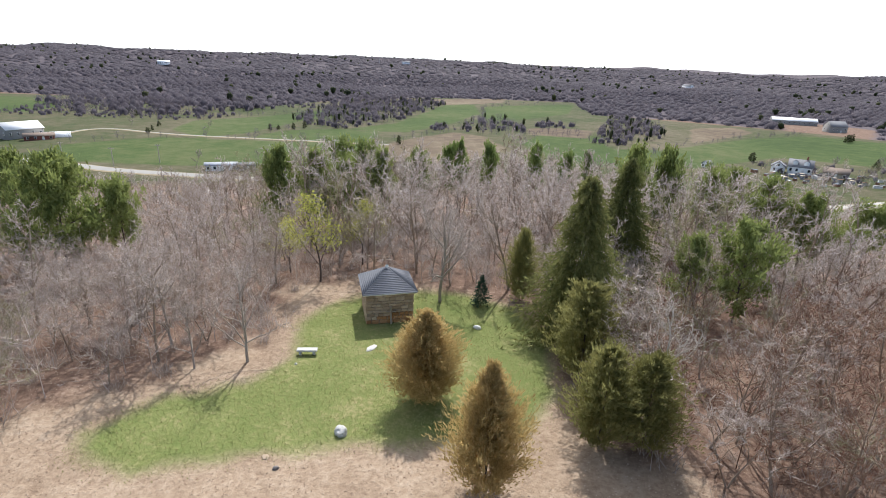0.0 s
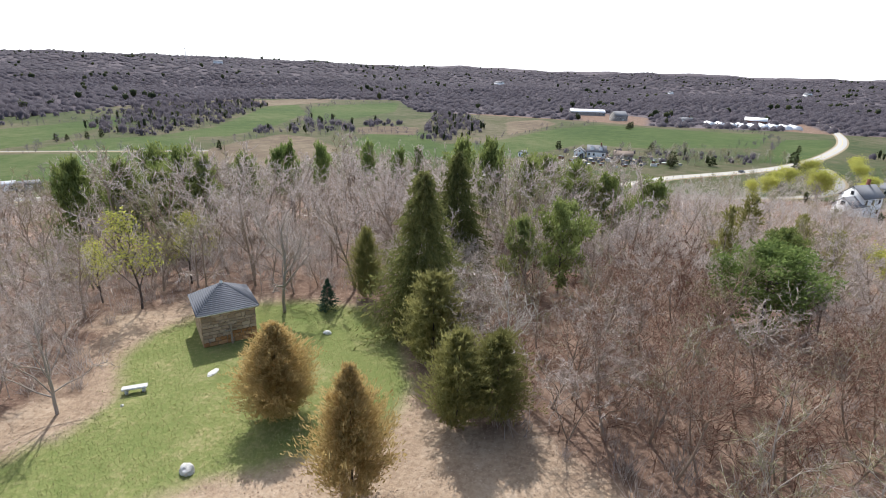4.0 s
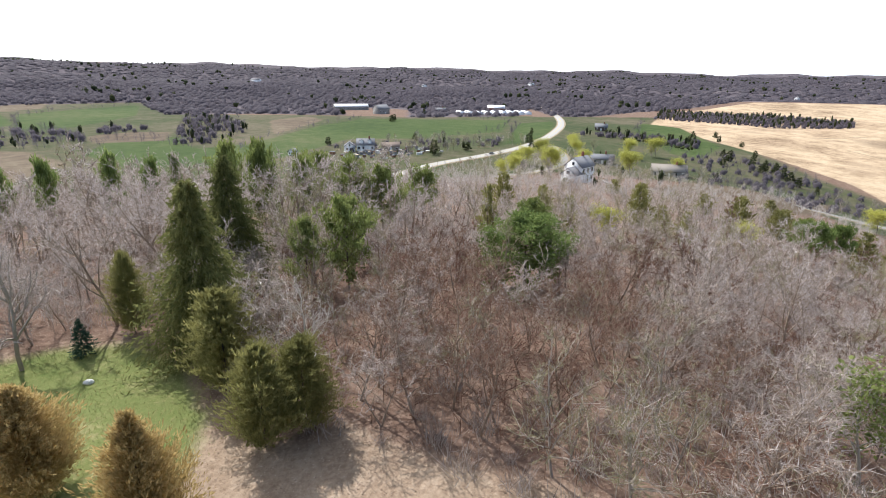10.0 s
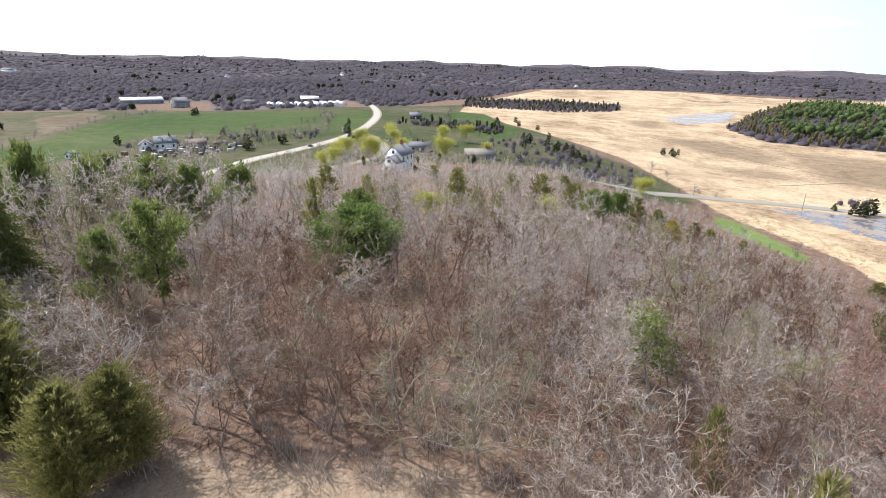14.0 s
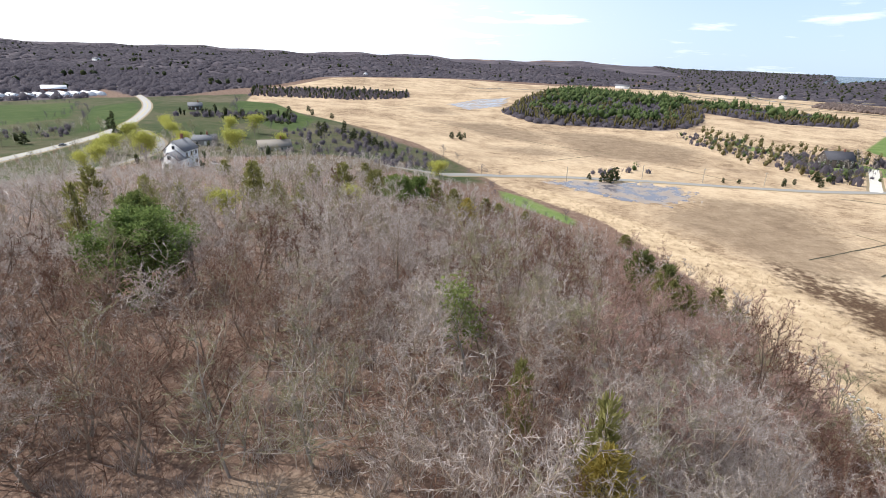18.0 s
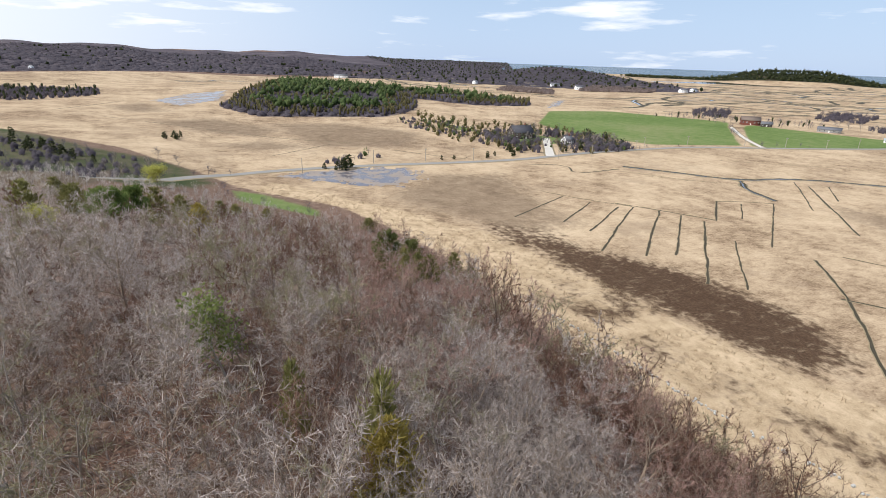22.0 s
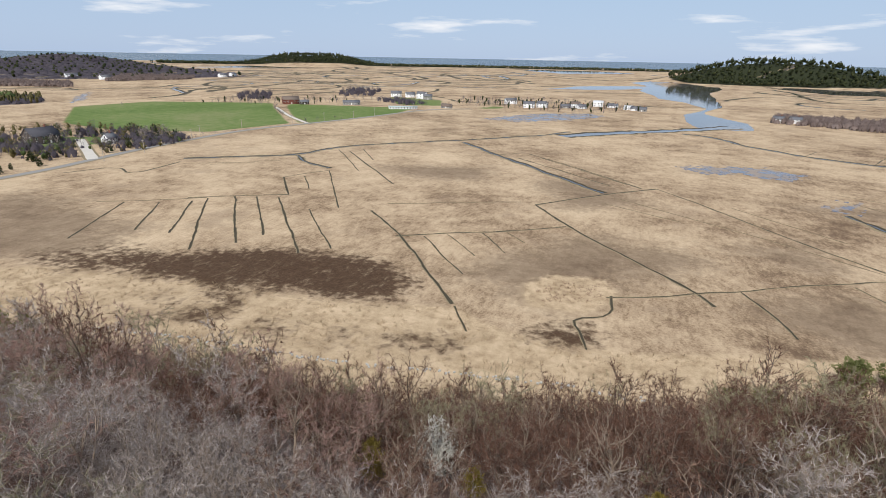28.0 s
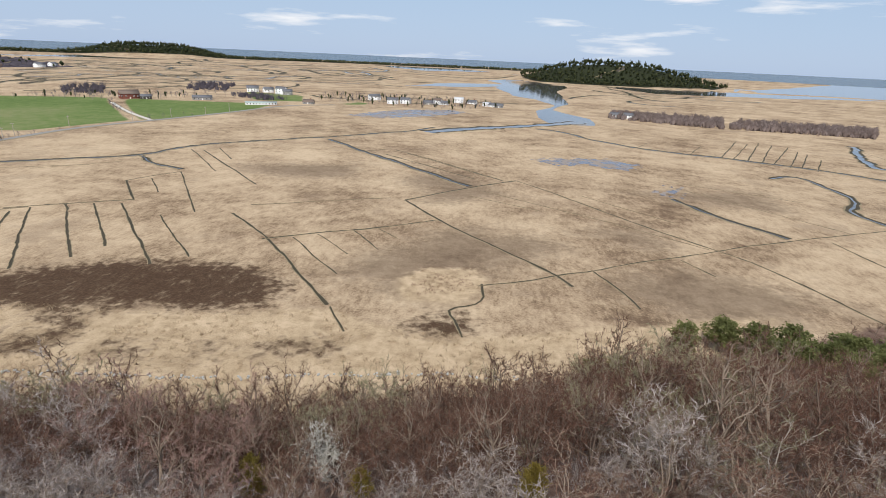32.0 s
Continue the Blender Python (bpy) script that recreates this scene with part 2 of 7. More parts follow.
    c = s.mix(s.value("MULTIPLY", inside("mud", 6.0, 34.0), s.value("SUBTRACT", 0.97, s.value("MULTIPLY", wrack, 0.4))), c, mud)
    s.bump(s.value("ADD", both, s.value("MULTIPLY", streak, 1.5)), 0.7, 0.2)
    return s.done(c)


EARTH = earth()
BARK = plain("bark", (0.21, 0.175, 0.145), (0.47, 0.41, 0.355), 5.0)
GREY_BARK = plain("grey_bark", (0.18, 0.133, 0.097), (0.40, 0.318, 0.245), 4.0)
PALE_BARK = plain("pale_bark", (0.36, 0.335, 0.29), (0.6, 0.57, 0.5), 4.0)
DARK_BARK = plain("dark_bark", (0.05, 0.04, 0.035), (0.13, 0.105, 0.09), 5.0)
TWIGS = leafy("bare_twigs", (0.19, 0.157, 0.141), (0.435, 0.374, 0.341), (0.70, 0.62, 0.575), 0.7, 0.35, 0.06, 0.45, 0.5)
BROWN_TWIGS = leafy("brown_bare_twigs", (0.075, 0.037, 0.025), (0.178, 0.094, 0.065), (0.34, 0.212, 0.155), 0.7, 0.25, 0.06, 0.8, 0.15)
BROWN_BARK = plain("brown_bark", (0.10, 0.07, 0.052), (0.27, 0.205, 0.16), 4.0)
GREY_TWIGS = leafy("grey_bare_twigs", (0.22, 0.192, 0.172), (0.46, 0.415, 0.38), (0.70, 0.645, 0.60), 0.7, 0.35, 0.06, 0.45, 0.5)
BUDS = leafy("budding_twigs", (0.16, 0.15, 0.085), (0.27, 0.25, 0.145), (0.40, 0.37, 0.23), 0.6, 0.3)
RED_TWIGS = leafy("red_budding_twigs", (0.18, 0.096, 0.077), (0.355, 0.212, 0.172), (0.54, 0.38, 0.325), 0.6, 0.35, 0.06, 0.7, 0.2)
YELLOW = leafy("yellow_green_leaves", (0.30, 0.31, 0.08), (0.46, 0.46, 0.12), (0.62, 0.60, 0.18), 0.6)
# far twigs: the blue of distant haze is put into their brown
HAZY_TWIGS = leafy("distant_bare_twigs", (0.09, 0.078, 0.094), (0.142, 0.125, 0.147), (0.205, 0.184, 0.206), 0.6, 0.55, 0.011)
SPRUCE = leafy("spruce_needles", (0.085, 0.098, 0.034), (0.16, 0.17, 0.062), (0.265, 0.26, 0.10), 0.6)
PINE = leafy("pine_needles", (0.10, 0.135, 0.042), (0.21, 0.25, 0.08), (0.36, 0.40, 0.15), 0.6)
DEEP_PINE = leafy("deep_pine_needles", (0.08, 0.12, 0.034), (0.17, 0.23, 0.07), (0.31, 0.37, 0.13), 0.6)
CEDAR = leafy("cedar_scales", (0.28, 0.205, 0.08), (0.52, 0.39, 0.17), (0.72, 0.56, 0.29), 0.6)
FIR = leafy("fir_needles", (0.02, 0.05, 0.035), (0.04, 0.085, 0.06), (0.07, 0.12, 0.085), 0.6)

# ---- ground ----
GOLDEN = np.random.default_rng(7)


def outline_distance(x, y, points):
    """Metres inside (+) or outside (-) a closed outline of the plan."""
    p = np.array(points, float)
    q = np.roll(p, -1, 0)
    best, hit = np.full(x.shape, 1e18), np.zeros(x.shape, bool)
    for (ax, ay), (bx, by) in zip(p, q):
        dx, dy = bx - ax, by - ay
        t = np.clip(((x - ax) * dx + (y - ay) * dy) / (dx * dx + dy * dy + 1e-9), 0, 1)
        best = np.minimum(best, (x - ax - t * dx) ** 2 + (y - ay - t * dy) ** 2)
        cross = (ay > y) != (by > y)
        hit ^= cross & (x < (bx - ax) * (y - ay) / (by - ay + 1e-12) + ax)
    return np.where(hit, 1, -1) * np.sqrt(best)


def within(x, y, outlines):
    x, y = np.asarray(x, float), np.asarray(y, float)
    return np.max([outline_distance(x, y, o) for o in outlines], axis=0)


def mesh_from(name, verts, faces):
    """A mesh from arrays of places and of triangles or quads."""
    verts, faces = np.asarray(verts, np.float32), np.asarray(faces, np.int32)
    me = bpy.data.meshes.new(name)
    me.vertices.add(len(verts))
    me.vertices.foreach_set("co", verts.ravel())
    me.loops.add(faces.size)
    me.loops.foreach_set("vertex_index", faces.ravel())
    me.polygons.add(len(faces))
    me.polygons.foreach_set("loop_start", np.arange(0, faces.size, faces.shape[1], dtype=np.int32))
    me.update(calc_edges=True)
    return me



# outlines and lines of the plan, in metres
LAWN = [[(-11.6, 38), (-10.4, 32), (-12.5, 29), (-17, 27.5), (-19.8, 24), (-19, 21.5), (-15, 20.8), (-10.8, 22), (-5.2, 23.4),
         (0.9, 24), (5, 24.5), (8.0, 29), (8.6, 36.7), (6.8, 41.5), (1, 45), (-6, 44), (-9, 42)]]
DRY = [[(-24, 26), (-30, 12), (-10, 4), (6, -3), (14, 0), (19.5, 6.5), (18.8, 10), (17, 16), (15, 20), (13, 23), (10, 25), (9.5, 36), (8, 43), (-4, 47), (-14, 45), (-13, 36), (-20, 28)]]
MARSH = [[(240, -48), (200, -62), (160, -74), (120, -78), (76, -80), (50, -80), (30, -86), (0, -94), (-30, -104), (-60, -124), (-117, -156), (-400, -200),
          (-3500, -300), (-3500, -4700), (0, -4900), (2900, -2600), (2600, -900), (1750, -350), (1600, -60), (1500, 250), (1240, 400), (850, 404), (720, 350), (600, 300), (480, 150),
          (400, 64), (330, 20), (290, -3)]]
REED = [[(34, -150), (26, -165), (9, -167), (4, -153), (13, -139), (28, -137)], [(300, -20), (262, -50), (225, -75), (184, -98), (147, -110), (106, -114), (66, -122), (47, -128), (30, -120), (0, -122), (-48, -140), (-80, -150),
         (-60, -118), (-30, -98), (0, -86), (30, -80), (50, -76), (76, -76), (120, -72), (160, -70), (200, -62), (240, -48), (280, -10)]]
MUD = [[(194, -104), (178, -113), (148, -134), (120, -150), (79, -152), (66, -139), (66, -124), (92, -117), (134, -111), (163, -103)],
       [(132.0, -96.1), (130.0, -98.2), (123.6, -95.8), (126.6, -93.4)],
       [(120.9, -107.1), (115.2, -107.8), (113.5, -104.9), (118.3, -104.4)],
       [(110.1, -103.5), (106.9, -103.7), (106.0, -101.9), (108.3, -101.6)],
       [(141.9, -87.9), (128.1, -90.1), (107.5, -93.7), (107.2, -91.4), (124.4, -87.1), (138.4, -85.3)],
       [(92.2, -97.5), (85.3, -97.8), (84.0, -95.1), (89.1, -94.9)],
       [(70.7, -101.3), (67.8, -101.9), (67.5, -100.2), (69.7, -99.8)],
       [(56.1, -104.0), (40.0, -109.0), (39.4, -107.5), (55.2, -102.3)],
       [(22.9, -122.0), (8.8, -125.8), (9.9, -122.9), (22.3, -119.2)]]
DAMP = [[(275, -92), (262, -122), (230, -140), (196, -128), (176, -112), (215, -90), (245, -76)], [(560, 60), (500, 20), (470, -30), (520, -50), (600, 10)], [(430, 10), (400, -20), (420, -60), (450, -30)], [(700, 120), (640, 90), (660, 60), (740, 90)], [(300, -110), (290, -160), (230, -150), (190, -140), (200, -100), (260, -85)], [(560, -40), (420, -60), (400, -140), (480, -170), (560, -110)],
        [(40, -250), (60, -300), (30, -330), (0, -270)], [(-20, -200), (20, -215), (60, -150), (20, -140)], [(-60, -300), (-150, -330), (-140, -280)],
        [(30, -150), (24, -160), (11, -162), (10, -153), (16, -144), (26, -142)], [(-60, -240), (-30, -215), (-60, -200)], [(-60, -190), (-110, -160), (-60, -140), (-30, -160)], [(130, -280), (170, -300), (100, -330), (90, -290)]]

FIELD = [
    [(-215, 268), (-235, 318), (-197, 362), (-142, 362), (-58, 364), (-31, 293), (-92, 278), (-133, 268)],
    [(-210, 403), (-221, 464), (-172, 528), (-127, 637), (-128, 530), (-151, 396), (-172, 367)],
    [(-142, 373), (-129, 422), (-89, 444), (-54, 427), (-59, 370)],
    [(-81, 450), (-48, 504), (-3, 751), (37, 780), (37, 635), (4, 521), (-33, 440), (-65, 439)],
    [(-550, 649), (-497, 648), (-397, 566), (-383, 488), (-418, 489)],
    [(33, 563), (51, 747), (194, 839), (151, 675), (82, 581)],
    [(134, 348), (158, 386), (263, 470), (345, 512), (433, 440), (481, 411), (371, 329), (273, 341), (230, 366), (140, 307)],
    [(363, 309), (452, 375), (509, 370), (422, 309), (357, 274), (304, 266)],
    [(56, 398), (91, 481), (129, 456), (118, 380), (158, 386), (115, 299), (62, 336)],
    [(607, 314), (606, 268), (479, 174), (398, 156), (392, 177), (521, 277)],
    [(283, 0), (270, -15), (238, -36), (227, -34), (252, -3)],
    [(537, -338), (680, -446), (670, -550), (523, -627), (480, -575), (355, -447), (377, -360), (462, -329)],
    [(470, -590), (492, -625), (361, -657), (316, -687), (308, -587), (330, -460), (350, -455)],
    [(560, -215), (520, -235), (480, -235), (500, -215)],
    [(400, -235), (440, -235), (470, -270), (420, -300), (395, -300)],
    [(360, -700), (300, -720), (340, -820), (440, -830)],
    [(250, -700), (200, -740), (230, -760)],
]
MEADOW = [
    [(-48, 299), (-40, 380), (4, 451), (31, 429), (42, 362), (3, 302)],
    [(75, 501), (111, 511), (136, 495), (115, 438), (69, 450)],
    [(248, 548), (306, 574), (299, 521), (196, 427)],
    [(-29, 847), (99, 915), (81, 822), (-3, 751)],
    [(283, 77), (300, 117), (214, 104), (160, 72), (220, 48), (331, 55)],
]
# water: creeks with their widths, broad water, ponds
CREEKS = [
    (4.5, [(294, -258), (268, -280), (235, -304), (235, -333), (214, -371), (163, -422), (110, -478), (82, -531)]),
    (3.5, [(235, -304), (217, -285), (190, -277)]),
    (5, [(152, -417), (110, -372), (69, -333), (24, -287)]),
    (3.0, [(-87, -294), (-96, -271), (-121, -234)]),
    (7, [(-18, -570), (-47, -562), (-69, -512), (-104, -479), (-133, -463), (-170, -453), (-188, -441), (-218, -431), (-241, -412), (-258, -394)]),
    (6, [(-171, -375), (-192, -392), (-197, -363), (-199, -334), (-188, -308), (-176, -296), (-176, -275), (-182, -268)]),
    (22, [(-73, -659), (-25, -609), (22, -562), (64, -522), (84, -495)]),
    (9, [(-335, -585), (-276, -451), (-289, -446)]),
]
BROAD = [
    [(73, -1598), (-123, -1662), (-98, -1301), (-67, -1083), (-86, -936), (-60, -813), (-88, -707), (-78, -645), (-42, -641), (-28, -689), (-19, -784), (-48, -905), (-33, -1022), (20, -1087)],
    [(-228, -1719), (-374, -1702), (-653, -1804), (-879, -1851), (-1072, -1743), (-2399, -3956), (-780, -2005), (-529, -1987)],
    [(99, -1764), (-8, -1945), (-100, -1704), (35, -1410)],
    [(-250, -1700), (-350, -1480), (-560, -1520), (-1050, -1708), (-880, -1750), (-600, -1765), (-300, -1740)],
    [(277, -1237), (229, -1420), (100, -1560), (-36, -1600), (-60, -1500), (60, -1440), (160, -1300)],
    [(1762, -1570), (1754, -1970), (1344, -2016), (1628, -1828)],
    [(739, -2633), (326, -2683), (137, -2533), (429, -2335)],
]
PONDS = [
    [(-15, -387), (-36, -400), (-74, -411), (-90, -391), (-75, -369), (-50, -379), (-29, -367)],
    [(194, -591), (158, -684), (90, -727), (65, -696), (104, -629), (148, -586)],
    [(313, -27), (324, -38), (327, -60), (331, -89), (319, -110), (293, -108), (277, -88), (280, -70), (291, -54), (297, -42)],
    [(778, 84), (891, 50), (956, -5), (801, 4), (717, 48)],
    [(728, -473), (846, -565), (891, -616), (766, -519)],
    [(-83, -307), (-97, -327), (-95, -305), (-86, -293)],
]
# ditches, with their widths
DITCHES = [
    (1.5, [(243, -160), (222, -173), (203, -188)]),
    (1.5, [(231, -165), (203, -120)]),
    (1.5, [(216, -172), (190, -138)]),
    (1.5, [(205, -181), (175, -141)]),
    (2.0, [(211, -184), (195, -196), (171, -211)]),
    (1.6, [(202, -188), (153, -130)]),
    (1.6, [(193, -196), (143, -143)]),
    (1.4, [(183, -201), (140, -155)]),
    (1.7, [(172, -204), (115, -144)]),
    (1.2, [(146, -193), (107, -153)]),
    (2.2, [(199, -242), (172, -211)]),
    (1.2, [(191, -251), (170, -226)]),
    (1.6, [(199, -242), (194, -257), (187, -270)]),
    (1.2, [(187, -270), (160, -234), (135, -201)]),
    (1.8, [(119, -204), (89, -176), (49, -129)]),
    (1.0, [(48, -128), (40, -115)]),
    (2.0, [(92, -176), (74, -189), (51, -203), (32, -219)]),
    (1.0, [(82, -181), (54, -151)]),
    (0.9, [(74, -187), (56, -169)]),
    (1.0, [(62, -195), (47, -176)]),
    (0.8, [(53, -200), (43, -190)]),
    (2.0, [(52, -248), (31, -218), (6, -192), (-17, -169), (-22, -159)]),
    (2.4, [(52, -248), (24, -284), (-2, -311)]),
    (1.8, [(-2, -311), (-30, -277), (-51, -247), (-76, -217), (-91, -199)]),
    (1.5, [(-92, -199), (-99, -184), (-112, -151)]),
    (1.3, [(8, -152), (-6, -159), (-20, -169), (-32, -175), (-43, -184), (-59, -193), (-90, -214), (-129, -236), (-178, -262)]),
    (1.2, [(7, -154), (5, -140), (16, -134), (12, -128), (9, -119)]),
    (1.4, [(-30, -175), (-37, -162), (-41, -147)]),
    (1.0, [(-65, -194), (-73, -180)]),
    (1.5, [(-138, -234), (-143, -203)]),
    (2.0, [(92, -367), (54, -335), (23, -307)]),
    (2.0, [(89, -388), (41, -344), (6, -308)]),
    (1.5, [(78, -377), (14, -315)]),
    (1.2, [(110, -372), (94, -391)]),
    (1.8, [(212, -334), (134, -255)]),
    (1.2, [(223, -337), (170, -277)]),
    (1.2, [(208, -347), (180, -313)]),
    (0.8, [(18, -280), (-33, -246), (-80, -210)]),
    (0.8, [(22, -266), (-14, -248)]),
    (0.8, [(-37, -285), (-76, -245)]),
    (0.9, [(-94, -341), (-161, -308)]),
    (0.9, [(-96, -323), (-154, -251)]),
    (1.5, [(222, -464), (146, -458), (112, -489)]),
    (1.0, [(276, -393), (230, -448), (166, -489)]),
    (1.0, [(297, -355), (257, -411)]),
    (1.0, [(233, -541), (156, -527)]),
    (1.0, [(281, -246), (244, -270)]),
    (1.0, [(264, -251), (233, -285)]),
    (1.2, [(118, -218), (91, -233), (60, -250)]),
    (1.8, [(-165, -451), (-219, -570)]),
    (1.5, [(-172, -446), (-224, -554)]),
    (1.8, [(-183, -446), (-241, -570)]),
    (1.8, [(-191, -438), (-246, -554)]),
    (1.8, [(-199, -436), (-258, -547)]),
    (1.6, [(-207, -427), (-254, -519)]),
    (1.6, [(-215, -426), (-256, -506)]),
    (1.4, [(-222, -418), (-253, -477)]),
    (1.3, [(-104, -479), (-120, -513)]),
    (1.3, [(-144, -462), (-169, -516)]),
    (1.2, [(-327, -581), (-318, -493)]),
    (1.6, [(392, -118), (345, -157), (351, -163)]),
    (2.6, [(318, -194), (308, -221), (280, -207), (287, -249)]),
    (2.0, [(589, 106), (547, 53), (501, -4), (462, -42), (433, -95)]),
    (1.6, [(382, -28), (428, -76)]),
    (2.0, [(638, 158), (769, 114)]),
    (1.6, [(992, 142), (980, 75), (1093, 51)]),
]
# woods
ISLAND_WOOD = [
    [(715, 3), (621, -36), (615, -100), (610, -175), (676, -236), (823, -281), (750, -356), (752, -454), (847, -510), (951, -448), (1107, -403), (1212, -315), (1305, -218), (1267, -108)],
]
STRIPS = [
    [(1172, -615), (1034, -683), (1147, -759), (1316, -727)],
    [(1172, -853), (1125, -1048), (1218, -1146), (1400, -1070)],
    [(-116, -731), (-242, -681), (-278, -788), (-137, -814)],
    [(-251, -686), (-406, -670), (-465, -771), (-295, -772)],
]
CLUMPS = [
    [(-142, 485), (-88, 440), (-50, 523), (-3, 742), (-20, 806), (-126, 706), (-151, 534)],
    [(4, 459), (31, 436), (67, 469), (75, 525), (34, 575), (9, 504)],
    [(114, 412), (136, 397), (192, 466), (225, 576), (201, 657), (150, 526)],
    [(-15, 458), (-2, 462), (-2, 490), (-14, 491)],
    [(82, 505), (110, 507), (125, 530), (95, 549)],
    [(682, 336), (727, 246), (734, 207), (850, 154), (980, 178), (947, 311), (841, 404)],
    [(419, 275), (445, 180), (487, 197), (463, 264)],
]
WOODS = [[(-4500, 560), (-900, 700), (-600, 708), (-457, 675), (-289, 600), (-208, 630), (-174, 724), (-31, 884), (96, 888), (206, 890), (180, 670), (277, 635),
          (352, 560), (420, 700), (480, 600), (396, 500), (453, 475), (528, 440), (660, 530), (560, 405), (620, 390), (810, 425), (1247, 430), (1540, 290),
          (1650, -30), (1800, -330), (3000, -900), (4800, -1400), (4800, 4800), (-4800, 4800)]]

VALLEY = [[(-700, 700), (-1000, 250), (-260, 190), (-100, 232), (0, 216), (100, 180), (240, 160), (300, 100), (250, 40), (300, 10), (330, 20), (480, 150), (600, 300), (720, 350), (560, 405), (530, 440), (400, 500), (350, 560), (200, 670),
           (206, 890), (-30, 884), (-170, 724), (-290, 600), (-457, 675)]]
HILL_ISLANDS = [[(1990, -2140), (1850, -2140), (1622, -2258), (1420, -2420), (1392, -2570), (1560, -2560), (1762, -2452), (1940, -2270)],
                [(10, -1900), (-60, -1800), (-230, -1770), (-420, -1790), (-600, -1830), (-680, -1920), (-560, -2040), (-240, -2080), (-40, -2040)]]
FAR_SIDE = [[(1700, -330), (1480, -700), (1250, -950), (1130, -1250), (1500, -1500), (2700, -1500), (4800, -2600), (4800, -1200), (2600, -800)]]
COAST = [[(2300, -1900), (2150, -1850), (1500, -2350), (900, -2680), (200, -2850), (-300, -2880), (-300, -2960), (200, -2950), (950, -2790), (1600, -2480)]]


def make_ground():
    near = np.radians(np.concatenate([np.arange(-180, -46, 2.0), np.arange(-46, 180, 0.5)]))
    rings = np.concatenate([[0.0], np.geomspace(6, 5200, 240)])
    a, r = np.meshgrid(near, rings)
    x, y = r * np.sin(a), r * np.cos(a)
    z = ground(x, y)
    ny, nx = x.shape
    i, j = np.meshgrid(np.arange(ny - 1), np.arange(nx), indexing="ij")
    k = (j + 1) % nx
    quads = np.stack([i * nx + j, i * nx + k, (i + 1) * nx + k, (i + 1) * nx + j], -1).reshape(-1, 4)[:, ::-1]
    me = mesh_from("ground", np.stack([x, y, z], -1).reshape(-1, 3), quads)
    fx, fy = x.ravel(), y.ravel()
    # the first ten fields, towards the sun, take the green dimmed for backlight
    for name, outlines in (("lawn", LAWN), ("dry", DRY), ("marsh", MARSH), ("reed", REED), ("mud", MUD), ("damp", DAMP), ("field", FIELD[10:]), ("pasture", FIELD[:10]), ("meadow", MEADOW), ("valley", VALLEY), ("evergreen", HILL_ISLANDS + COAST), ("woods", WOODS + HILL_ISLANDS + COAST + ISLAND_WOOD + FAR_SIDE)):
        d = within(fx, fy, outlines) if outlines else np.full(fx.shape, -60.0)
        me.attributes.new(name, "FLOAT", "POINT").data.foreach_set("value", np.clip(d, -60, 60).astype(np.float32))
    me.polygons.foreach_set("use_smooth", np.ones(len(me.polygons), bool))
    me.materials.append(EARTH)
    return tagged(new("ground", me), "brown hilltop, green fields and straw-coloured salt marsh", "ground", kind="structure")


make_ground()

